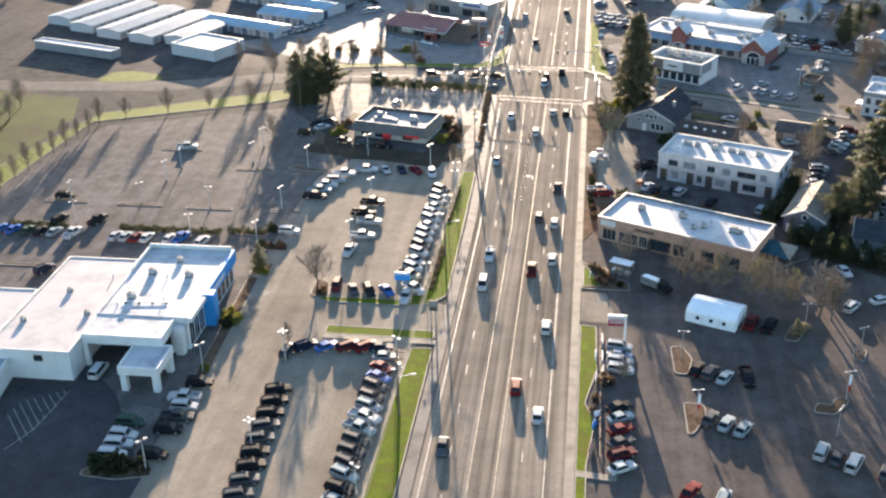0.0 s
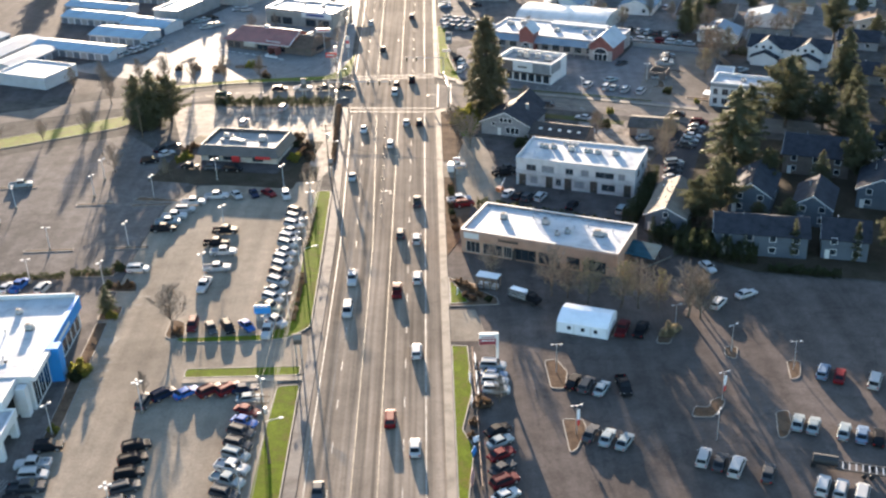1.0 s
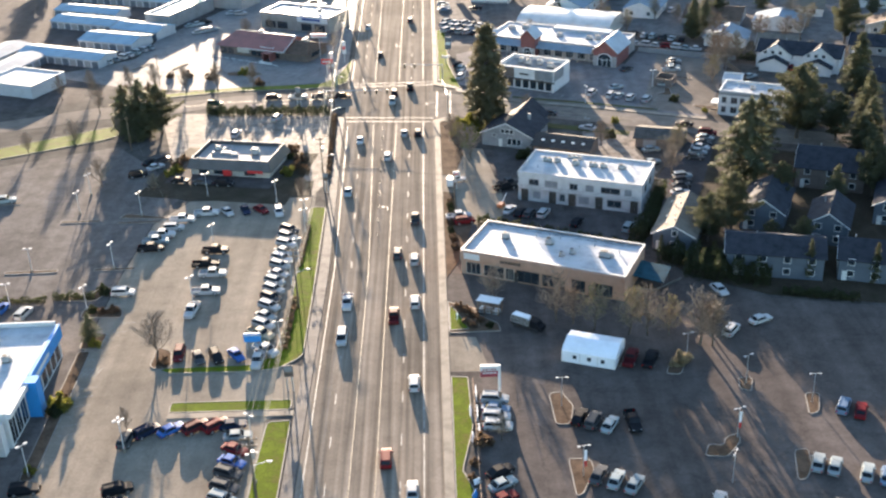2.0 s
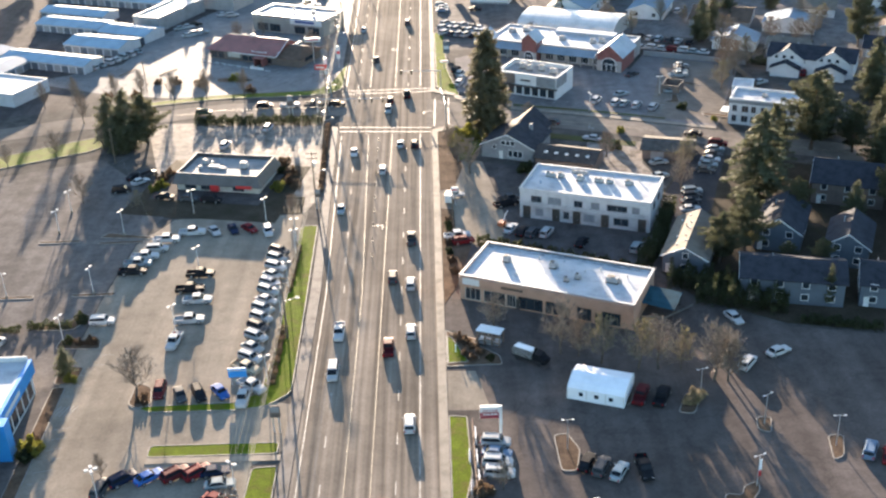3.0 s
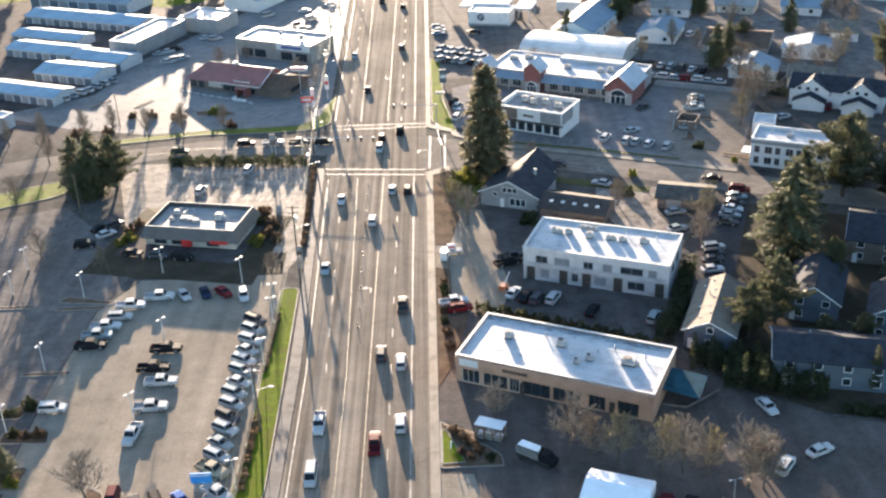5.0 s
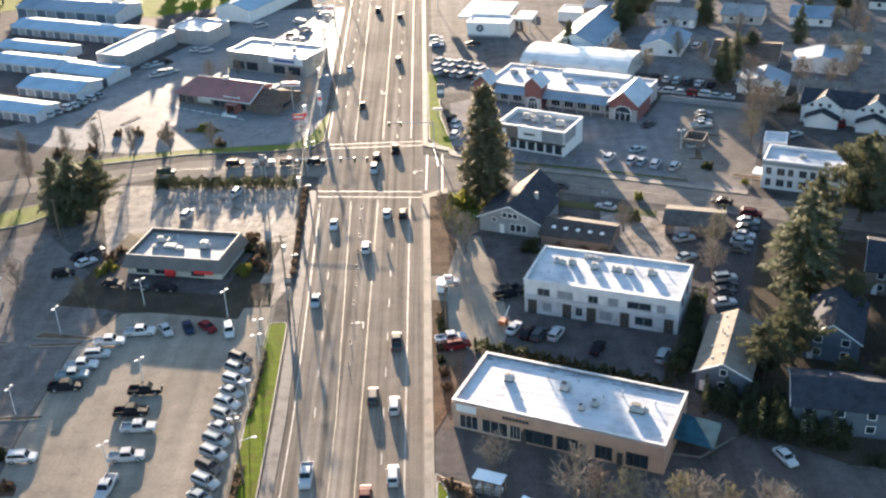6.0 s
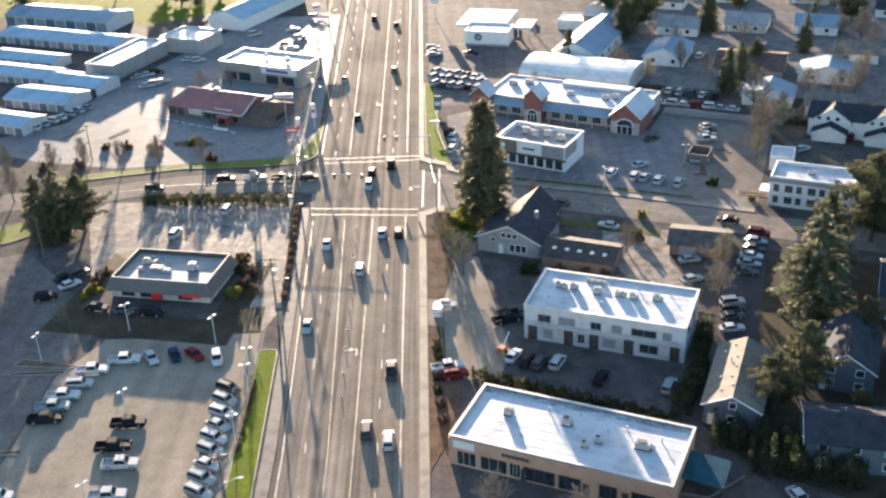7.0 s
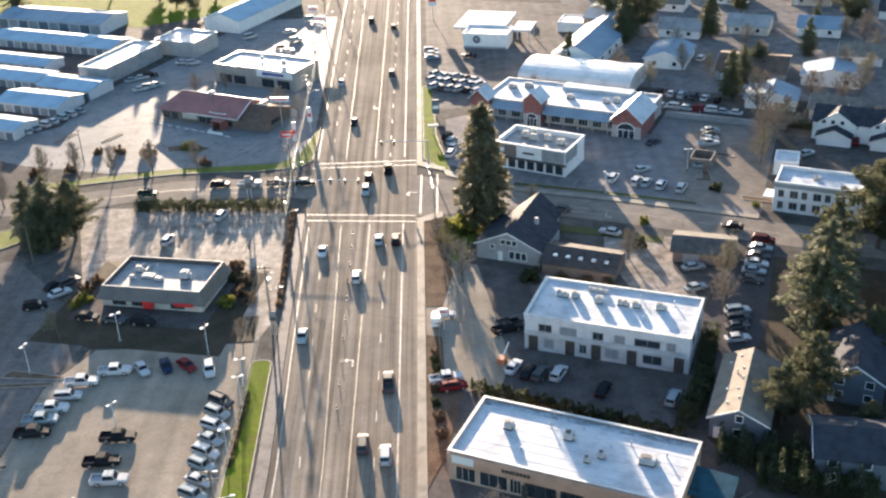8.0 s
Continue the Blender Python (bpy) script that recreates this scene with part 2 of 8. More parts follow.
LEAF_RUST = leafy("rusty brown winter leaves", (0.115, 0.080, 0.054))
LEAF_STRAW = leafy("dry straw plumes", (0.30, 0.24, 0.15))
LEAF_OLIVE = leafy("olive winter catkins", (0.17, 0.155, 0.065))
LEAF_YEL = leafy("yellow green shrub leaves", (0.17, 0.165, 0.035))
GLASS = mat("dark window glass", (0.025, 0.032, 0.04), 0.08, 0.0, 0.2, 0.6, 3, spec=0.8)
GLASS_CAR = mat("tinted car glass", (0.014, 0.016, 0.020), 0.12, 0.0, 0.1, 1, 4, spec=0.12)

CARCOL = dict(W=(0.39, 0.39, 0.39), S=(0.25, 0.285, 0.295), G=(0.06, 0.063, 0.068), K=(0.014, 0.015, 0.018), B=(0.03, 0.10, 0.30), N=(0.012, 0.020, 0.045),
              R=(0.135, 0.016, 0.020), M=(0.095, 0.018, 0.022), T=(0.34, 0.28, 0.20), O=(0.20, 0.050, 0.042), E=(0.03, 0.06, 0.045), L=(0.13, 0.18, 0.25))
CARWORD = dict(W="white", S="silver", G="grey", K="black", B="blue", N="navy blue", R="red", M="maroon", T="tan", O="orange red", E="dark green", L="light blue")
CARPAINT = {}
for key, col in CARCOL.items():
    pm = mat("car paint " + CARWORD[key], col, 0.5, 0.0, 0.05, 0.6, 3, rnd=0.12, spec=0.03)
    CARPAINT[key] = pm

# ---- building helpers ----
def part(name, bm, material, parent, label=""):
    """Links a bmesh as one mesh object under a thing or a part."""
    me = bpy.data.meshes.new(name)
    bmesh.ops.recalc_face_normals(bm, faces=bm.faces)
    bm.to_mesh(me)
    bm.free()
    for m in (material if isinstance(material, (list, tuple)) else [material]):
        me.materials.append(m)
    ob = new(name, me)
    if parent is not None:
        ob.parent = parent
    if label:
        tagged(ob, label)
    return ob


def thing(name, label, category, m=None, group="", kind=""):
    ob = new(name)
    ob.empty_display_size = 0.5
    if m is not None:
        ob.matrix_basis = m
    return tagged(ob, label, category, group, kind)


def box(bm, x0, y0, z0, x1, y1, z1, mi=0, m=None):
    vs = [bm.verts.new((x, y, z)) for z in (z0, z1) for y in (y0, y1) for x in (x0, x1)]
    if m is not None:
        for v in vs:
            v.co = m @ v.co
    for f in ((0, 2, 3, 1), (4, 5, 7, 6), (0, 1, 5, 4), (2, 6, 7, 3), (0, 4, 6, 2), (1, 3, 7, 5)):
        bm.faces.new([vs[i] for i in f]).material_index = mi
    return vs


def boxes(*specs):
    bm = bmesh.new()
    for s in specs:
        box(bm, *s)
    return bm


def bar(bm, a, b, r, sides=6, r2=None, mi=0):
    """A round bar from a to b."""
    a, b = Vector(a), Vector(b)
    r2 = r if r2 is None else r2
    d = (b - a).normalized()
    u = d.orthogonal().normalized()
    w = d.cross(u)
    rings = []
    for p, q in ((a, r), (b, r2)):
        rings.append([bm.verts.new(p + (u * math.cos(k * math.tau / sides) + w * math.sin(k * math.tau / sides)) * q) for k in range(sides)])
    for k in range(sides):
        bm.faces.new((rings[0][k], rings[0][(k + 1) % sides], rings[1][(k + 1) % sides], rings[1][k])).material_index = mi
    bm.faces.new(rings[0][::-1]).material_index = mi
    bm.faces.new(rings[1]).material_index = mi


def prism(bm, pts, z0, z1, mi=0):
    """An upright block over a plan outline."""
    lo = [bm.verts.new((x, y, z0)) for x, y in pts]
    hi = [bm.verts.new((x, y, z1)) for x, y in pts]
    n = len(pts)
    for k in range(n):
        bm.faces.new((lo[k], lo[(k + 1) % n], hi[(k + 1) % n], hi[k])).material_index = mi
    bm.faces.new(hi).material_index = mi
    bm.faces.new(lo[::-1]).material_index = mi


def rounded(pts, r=1.0, n=4):
    """A plan outline with its corners rounded."""
    out = []
    for i, p in enumerate(pts):
        p, a, b = Vector(p), Vector(pts[i - 1]), Vector(pts[(i + 1) % len(pts)])
        ra, rb = min(r, (a - p).length * 0.45), min(r, (b - p).length * 0.45)
        s, e = p + (a - p).normalized() * ra, p + (b - p).normalized() * rb
        for k in range(n + 1):
            f = k / n
            q = s * (1 - f) ** 2 + p * 2 * f * (1 - f) + e * f * f
            out.append((q.x, q.y))
    return out


def inset(pts, d):
    """The outline moved inwards by about d."""
    area = sum(pts[i - 1][0] * pts[i][1] - pts[i][0] * pts[i - 1][1] for i in range(len(pts)))
    s = 1 if area > 0 else -1
    out = []
    n = len(pts)
    for i in range(n):
        a, p, b = Vector(pts[i - 1]), Vector(pts[i]), Vector(pts[(i + 1) % n])
        d1, d2 = (p - a).normalized(), (b - p).normalized()
        nn = Vector((-(d1.y + d2.y), d1.x + d2.x))
        if nn.length < 1e-6:
            nn = Vector((-d1.y, d1.x))
        nn.normalize()
        out.append(tuple(p + nn * d * s))
    return out


def slab(name, pts, z0, z1, material, label, category="pavement"):
    bm = bmesh.new()
    prism(bm, pts, z0, z1)
    return tagged(part(name, bm, material, None), label, category, kind="structure")


def island(name, pts, fill, label, r=1.0, h=0.15, category="traffic island"):
    """A kerbed bed: a raised kerb ring with soil or grass inside."""
    pts = rounded(pts, r)
    inn = inset(pts, 0.16)
    th = thing(name, label, category, kind="structure")
    bm = bmesh.new()
    n = len(pts)
    o0 = [bm.verts.new((x, y, 0.0)) for x, y in pts]
    o1 = [bm.verts.new((x, y, h)) for x, y in pts]
    i1 = [bm.verts.new((x, y, h)) for x, y in inn]
    i0 = [bm.verts.new((x, y, 0.0)) for x, y in inn]
    for k in range(n):
        j = (k + 1) % n
        for a, b in ((o0, o1), (o1, i1), (i1, i0)):
            bm.faces.new((a[k], a[j], b[j], b[k]))
    part("kerb", bm, KERB, th)
    bm = bmesh.new()
    prism(bm, inn, 0.0, h - 0.04)
    part("bed", bm, fill, th)
    return th


def ribbon(name, pts, w, z0, z1, material, label, category, dash=None):
    """A strip along a plan line, or dashes of it (on, off, first)."""
    bm = bmesh.new()
    runs = []
    if dash is None:
        runs = [list(zip(pts, pts[1:]))]
    else:
        on, off = dash
        for a, b in zip(pts, pts[1:]):
            a, b = Vector(a), Vector(b)
            ln, s = (b - a).length, 0.0
            while s + on < ln:
                runs.append([(tuple(a.lerp(b, s / ln)), tuple(a.lerp(b, (s + on) / ln)))])
                s += on + off
    for run in runs:
        for a, b in run:
            a, b = Vector(a), Vector(b)
            d = (b - a).normalized()
            q = Vector((-d.y, d.x)) * w / 2
            prism(bm, [tuple(a + q), tuple(a - q), tuple(b - q), tuple(b + q)], z0, z1)
    return tagged(part(name, bm, material, None), label, category, kind="structure")


def along(rz, x, y, u, v):
    c, s = math.cos(radians(rz)), math.sin(radians(rz))
    return (x + c * u - s * v, y + s * u + c * v)


def again(ob, m):
    """A copy at the pose and scale m, whatever the first one's scale."""
    sx, sy, sz = ob.scale
    return copy_thing(ob, m @ Matrix.Diagonal((1 / sx, 1 / sy, 1 / sz, 1)))

# ---- ground, roads and lots ----
bm = bmesh.new()
prism(bm, [(-2500, -1500), (2500, -1500), (2500, 3500), (-2500, 3500)], -1.0, 0.0)
tagged(part("ground", bm, EARTH, None), "flat brown ground of soil and old paving", "ground", kind="structure")


def xl(y):
    """The highway's left edge line, which swings out towards the crossing."""
    return -23.3 - max(0, min(y, 345) - 225) * 0.027 - max(0, y - 345) * 0.010


YS = [-300, 100, 200, 225, 260, 300, 345, 420, 600, 1200]
bm = bmesh.new()
prism(bm, [(-1.7, -300), (-1.7, 1200)] + [(xl(y) - 0.9, y) for y in YS[::-1]], -0.05, 0.02)
tagged(part("road", bm, ASPH_ROAD, None), "five-lane highway of worn pale asphalt with tyre streaks", "road", kind="structure")
# the cross street
CS_L = [(-24, 337.5), (-34, 338), (-60, 338), (-80, 334), (-100, 332), (-130, 322), (-175, 318), (-320, 330)]
CS_LS = [(-24, 323), (-33, 326), (-66, 327.5), (-80, 324), (-98, 322), (-130, 312), (-175, 309), (-320, 321)]
slab("road_west", CS_L + CS_LS[::-1], -0.04, 0.030, ASPH_SIDE, "cross street of pale worn asphalt", "road")
CS_R = [(-3, 336), (6, 331), (19, 323.5), (45, 313.5), (72, 302), (120, 281), (260, 222)]
CS_RS = [(-3, 312), (5, 312.5), (18.5, 313.5), (40, 305), (69, 292), (116, 271), (256, 212)]
slab("road_east", CS_R + CS_RS[::-1], -0.04, 0.026, ASPH_SIDE, "side street of grey asphalt with worn markings", "road")

# lots
slab("lot_dealer", [(-67, 100), (-31, 100), (-31, 172), (-26, 176), (-26, 188), (-31.2, 190), (-31.2, 262), (-60, 262), (-66, 250), (-67.5, 225)], -0.03, 0.012, ASPH_TAN, "sales lot of pale tan asphalt", "parking lot")
slab("lot_west", [(-67.3, 100), (-67.8, 225), (-66.3, 250), (-62, 268), (-86, 300), (-134, 281), (-150, 222), (-160, 100)], -0.03, 0.009, ASPH_GREY, "empty old lot of cracked grey-brown asphalt", "parking lot")
# The yard's shade is put into this asphalt colour.
slab("yard_service", [(-125, 100), (-66, 100), (-66, 130), (-79, 152), (-87.5, 160), (-112, 152), (-125, 152)], -0.03, 0.015, ASPH_SHADE, "service yard of dark asphalt, shade put into its colour", "parking lot")
slab("lot_cafe", [(-31, 262.5), (-28.5, 270), (-31, 320), (-62, 323), (-75, 324), (-78, 318), (-70, 290), (-66, 268)], -0.03, 0.006, CONC_PALE, "restaurant lot of pale worn concrete", "parking lot")
slab("lot_north", [(-28.5, 350), (-33, 347.5), (-78, 345), (-100, 352), (-125, 365), (-100, 380), (-97, 405), (-60, 480), (-30, 480)], -0.03, 0.006, ASPH_WET, "pale polished asphalt lot beyond the cross street", "parking lot")
slab("lot_storage", [(-100, 340), (-100, 352), (-126, 366), (-101, 381), (-98, 406), (-62, 482), (-150, 520), (-260, 430), (-230, 350), (-140, 330)], -0.03, 0.003, ASPH_DARK, "storage yard of dark asphalt", "parking lot")
slab("lot_auto", [(3.4, 100), (3.4, 183), (-1.2, 184.5), (-1.2, 196.5), (10, 199.5), (4.5, 209), (-1.0, 210), (-1.0, 217), (9, 238), (40, 226), (48, 216), (62, 206), (95, 198), (120, 150), (110, 100)], -0.03, 0.012, ASPH_BRN, "used car lot of dark cracked asphalt", "parking lot")
slab("lot_office", [(3, 239), (2, 262), (9, 288), (25, 282), (22, 272), (50, 262), (62, 288), (70, 284), (56, 246), (42, 229)], -0.03, 0.009, ASPH_DARK, "office yard of dark asphalt", "parking lot")
# Tan colour paints sunlight lying across the driveway in the dark yard.
slab("drive_office", [(-1.5, 262), (-1.5, 272), (6, 290), (10.5, 288), (14.5, 252), (12, 243), (6, 243.5)], -0.03, 0.014, ASPH_TAN, "driveway with its sunlit strip painted tan", "driveway")
slab("yard_gravel", [(38, 301), (52, 296), (49, 283), (52, 268), (40, 272), (36.5, 290)], -0.03, 0.013, CONC_PALE, "pale gravel yard", "yard")
slab("lot_plaza", [(6, 341), (6, 372), (15, 376), (58, 354), (66, 372), (92, 358), (72, 304.5), (45, 316), (20, 326)], -0.03, 0.008, ASPH_PLZ, "plaza lot of dark asphalt", "parking lot")
slab("lot_plaza_east", [(56, 314), (73, 306), (88, 352), (70, 364)], -0.03, 0.013, ASPH_SIDE, "plaza lot of brown-grey asphalt", "parking lot")
# Paving colour is lightened to imitate haze over the far streets.
NEIGH = paving("residential paving paled for haze", (0.16, 0.15, 0.145), 0.15, 0.8, 0.8, spec=0.006)
slab("street_far", [(60, 392), (200, 330), (230, 400), (200, 600), (40, 600), (52, 470)], -0.03, 0.003, NEIGH, "residential streets and drives between the far houses", "street")
slab("lot_station", [(1.5, 380), (1.5, 500), (60, 480), (60, 440), (48, 414), (30, 405), (14, 380)], -0.03, 0.005, ASPH_GREY, "petrol station forecourt of grey asphalt", "parking lot")
slab("lot_south_apron", [(-1.4, 184.6), (6.9, 184.2), (4.8, 195.8), (-1.4, 196.3)], -0.03, 0.016, ASPH_TAN, "pale driveway apron", "driveway")

# kerbs and sidewalks of the highway
slab("pavement_east", [(-1.7, -100), (-0.2, -100), (-0.2, 309), (4, 311), (4, 314), (-1.7, 311)], -0.02, 0.14, WALK, "pale concrete sidewalk beside the highway", "sidewalk")
slab("pavement_east_far", [(-1.7, 341), (4.4, 337), (5.5, 338.5), (-0.4, 343), (-0.4, 600), (-1.7, 600)], -0.02, 0.14, WALK, "pale concrete sidewalk beside the highway", "sidewalk")
slab("pavement_west", [(-26.3, -100), (-24.3, -100), (-24.3, 225)] + [(xl(y) - 1.0, y) for y in (250, 280, 316)] + [(xl(y) - 2.8, y) for y in (316, 280, 250)] + [(-26.3, 225)], -0.02, 0.14, WALK_D, "darker concrete sidewalk beside the highway", "sidewalk")
slab("pavement_north", [(4.5, 338), (19.7, 326), (45, 316.2), (72, 304.6), (71.5, 302.8), (45, 314.2), (19.2, 324), (5.2, 334)], -0.02, 0.14, WALK, "concrete sidewalk along the side street", "sidewalk")
slab("pavement_drive", [(-47.5, 173.6), (-26.4, 173.2), (-26.4, 174.6), (-47.5, 175.1)], -0.02, 0.13, WALK, "concrete footway beside the lot entrance", "sidewalk")

# grass
island("grass_west", [(-31.1, 256), (-27.3, 256), (-26.7, 215), (-26.5, 191.5), (-30.5, 187.6), (-36, 187.0), (-50.3, 187.4), (-52.5, 189.2), (-35, 189.3), (-31.8, 192.5), (-30.9, 208)], GRASS, "strip of winter grass between the lot and the highway", 1.5, category="grass")
island("grass_entrance", [(-47.6, 175.3), (-27, 174.9), (-27, 177.9), (-47.6, 178.3)], GRASS, "narrow green grass strip beside the entrance", 0.8, category="grass")
island("grass_west_south", [(-30.6, 171.6), (-26.6, 171.9), (-26.6, 100), (-31.5, 100), (-31.2, 155)], GRASS, "green grass verge with brown patches", 0.8, category="grass")
island("grass_east", [(-0.1, 183), (2.9, 182.6), (3.2, 168), (1.2, 157), (2.9, 152), (1.6, 140), (1.6, 100), (-0.1, 100)], GRASS, "bright green lawn strip beside the sidewalk", 0.5, category="grass")
island("planting_east", [(-0.1, 209.5), (0.9, 208.6), (9.3, 200.3), (9.6, 197.4), (-0.1, 197.4)], DIRT, "kerbed planting bed of bark", 0.6, category="planting bed")
island("grass_corner_east", [(0.1, 207.5), (1.0, 207), (3.8, 198.6), (0.1, 198.4)], GRASS, "small patch of green grass", 0.5, 0.17, category="grass")
island("grass_northwest", [(-27.4, 372), (-27.6, 347), (-31, 343), (-41, 342), (-62, 342.5), (-75, 340), (-96, 336), (-97, 339), (-76, 343.5), (-60, 346), (-36, 346.3), (-31.5, 352)], GRASS_Y, "sunlit grass verge along the cross street", 2.0, category="grass")
island("grass_northeast", [(-0.2, 400), (2.8, 400), (3.4, 360), (6.4, 337), (4.6, 337.6), (0, 345)], GRASS, "green grass verge at the street corner", 1.0, category="grass")
island("verge_plaza", [(20.5, 326.3), (44.6, 317.4), (60, 311), (60.6, 312.4), (45, 319.3), (21, 328.2)], GRASS_D, "dry grass verge along the side street", 0.6, category="grass")
island("grass_lot_edge", [(-143.5, 232), (-139.5, 283.5), (-91, 305.5), (-79, 318), (-80, 321), (-97, 313), (-140, 291), (-150, 250)], GRASS_Y, "yellow-green grass verge round the empty lot", 2.0, category="grass")
slab("field_grass", [(-150, 230), (-146, 285), (-152, 304), (-200, 312), (-260, 300), (-230, 200)], -0.02, 0.05, GRASS_O, "rough field of brown and green grass", "field")
slab("field_far", [(-150, 500), (-190, 486), (-260, 560), (-220, 700), (-30, 640), (-45, 500), (-75, 490), (-100, 478)], -0.02, 0.04, GRASS, "bright green field beyond the storage yard", "field")
slab("field_northwest", [(-230, 352), (-260, 440), (-320, 470), (-340, 340)], -0.02, 0.04, GRASS_O, "pale yellow-green field", "field")
slab("lawn_corner", [(4.2, 306), (5.5, 311), (12, 312.5), (18, 312), (20, 302), (11, 300), (7.5, 289), (5, 290)], -0.02, 0.06, GRASS_Y, "mossy yellow-green lawn under the conifer", "lawn")
slab("bed_corner", [(-0.1, 309), (4, 310.5), (4, 305), (5.5, 285), (3, 272), (-0.1, 272)], -0.02, 0.07, DIRT, "bark-covered bed at the street corner", "planting bed")
slab("bed_office_front", [(-0.1, 262), (2.8, 261), (3, 244), (6, 243), (2.5, 226), (-0.1, 219)], -0.02, 0.07, DIRT, "bark bed beside the sidewalk", "planting bed")
slab("grass_station", [(26, 306), (50, 296.5), (49, 293.5), (27, 302)], -0.02, 0.06, GRASS_D, "grass beside the house, darkened for shade", "lawn")
# The bank's shade is in the grass colour.
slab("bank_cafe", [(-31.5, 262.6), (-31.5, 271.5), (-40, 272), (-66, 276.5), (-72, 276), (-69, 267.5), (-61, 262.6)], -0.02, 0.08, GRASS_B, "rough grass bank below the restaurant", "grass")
# Shade on the drive is painted by the darker asphalt.
slab("drive_east", [(49.5, 262), (62.5, 288), (69.5, 285), (64, 269), (60, 257), (54, 247), (50.5, 249)], -0.03, 0.058, ASPH_SHADE, "asphalt drive beside the office, darkened for shade", "driveway")
# Garden shade is painted through the dark grass colour.
slab("garden_east", [(49, 262), (56, 246), (43, 228), (48, 217), (62, 207), (96, 199), (125, 240), (110, 268), (74, 284), (62, 288)], -0.02, 0.05, GRASS_B, "gardens between the houses, darkened for shade", "garden")

# painted lines
for y0, y1 in ((-100, 309), (347, 700)):
    ys = [y0] + [y for y in (225, 260, 285, 400, 500) if y0 < y < y1] + [y1]
    ribbon("lane_line", [(-4.75, y0), (-4.75, y1)], 0.20, 0.02, 0.030, PAINT_W, "solid white edge line", "road marking")
    ribbon("lane_line", [(xl(y) + 0.1, y) for y in ys], 0.20, 0.02, 0.030, PAINT_W, "solid white edge line", "road marking")
    ribbon("lane_line", [(-8.35, y0), (-8.35, y1)], 0.16, 0.02, 0.030, PAINT_W, "broken white lane line", "road marking", (3.0, 9.0))
    ribbon("lane_line", [((xl(y) + 3.6), y) for y in ys], 0.16, 0.02, 0.030, PAINT_W, "broken white lane line", "road marking", (3.0, 9.0))
    ribbon("lane_line", [((xl(y) + 7.2), y) for y in ys], 0.14, 0.02, 0.030, PAINT_Y, "solid yellow centre line", "road marking")
    ribbon("lane_line", [(-12.1, y0), (-12.1, y1)], 0.14, 0.02, 0.030, PAINT_Y, "solid yellow centre line", "road marking")
for y in (309.5, 312.6):
    ribbon("crosswalk_line", [(-26.5, y + 3), (-2.0, y)], 0.35, 0.031, 0.036, PAINT_W, "white crosswalk line", "road marking")
for y in (341.5, 344.2):
    ribbon("crosswalk_line", [(-27.3, y + 0.6), (-1.8, y)], 0.35, 0.031, 0.036, PAINT_W, "white crosswalk line", "road marking")
for x in (-0.6, 3.2):
    ribbon("crosswalk_line", [(x - 0.4, 313.5), (x, 335)], 0.35, 0.031, 0.036, PAINT_W, "white crosswalk line", "road marking")
for x in (-30.5,):
    ribbon("stop_line", [(x, 326.5), (x, 337)], 0.5, 0.031, 0.036, PAINT_W, "white stop line", "road marking")
ribbon("lane_line", [(-32, 332), (-60, 332.8), (-80, 329)], 0.2, 0.031, 0.036, PAINT_Y, "yellow centre line", "road marking")
ribbon("lane_line", [(-32, 329), (-55, 330)], 0.14, 0.031, 0.036, PAINT_W, "white lane line", "road marking")
ribbon("lane_line", [(8, 322), (19, 318.6), (45, 308.6), (110, 279)], 0.2, 0.031, 0.036, PAINT_Y, "yellow centre line", "road marking")
ribbon("lane_line", [(10, 318.5), (19, 315.9), (40, 308)], 0.14, 0.031, 0.036, PAINT_W, "white lane line", "road marking")


def turn_arrow(x, y, rz):
    bm = bmesh.new()
    for pts in ([(-0.12, 0), (0.12, 0), (0.12, 2.0), (-0.12, 2.0)], [(-0.9, 2.0), (0.12, 2.0), (0.12, 2.3), (-0.9, 2.3)], [(-0.9, 1.6), (-0.9, 2.7), (-1.7, 2.15)]):
        prism(bm, [along(rz, x, y, *p) for p in pts], 0.031, 0.036)
    tagged(part("turn_arrow", bm, PAINT_W, None), "white painted left-turn arrow", "road marking", "painted arrows", "structure")


turn_arrow(-13.0, 252.5, 0)
turn_arrow(-13.4, 282, 0)
turn_arrow(-13.6, 385, 180)
turn_arrow(-1.6, 325, 90)
turn_arrow(40, 309.5, 160)


def stall_lines(a, b, n, ln, heading, label="white parking stall lines"):
    """n painted stall lines from a to b."""
    bm = bmesh.new()
    d = Vector((math.cos(radians(heading)), math.sin(radians(heading))))
    for k in range(n):
        p = Vector(a).lerp(Vector(b), k / max(1, n - 1))
        e = p + d * ln
        q = Vector((-d.y, d.x)) * 0.06
        prism(bm, [tuple(p - q), tuple(e - q), tuple(e + q), tuple(p + q)], 0.014, 0.022)
    tagged(part("stall_lines", bm, PAINT_W, None), label, "road marking", kind="structure")


ribbon("stall_line", [(-87.3, 152.2), (-88.4, 140.5), (-90.6, 134.5)], 0.12, 0.016, 0.021, PAINT_W, "worn white base line of hatched stalls", "road marking")
for k in range(9):
    ln = min(9.5, 1.6 + 1.35 * k)
    x, y = -87.35 - 0.16 * k, 150.6 - 1.75 * k
    ribbon("stall_line", [(x, y), (x - 0.64 * ln, y + 0.77 * ln)], 0.11, 0.016, 0.021, PAINT_W, "worn white hatched stall line", "road marking")
stall_lines((-75.6, 144.6), (-70.3, 143.8), 9, 4.6, 70)
stall_lines((-60, 206), (-66, 190), 6, 2.5, 180)
stall_lines((-64, 361.5), (-40, 352), 12, 4.5, 65)
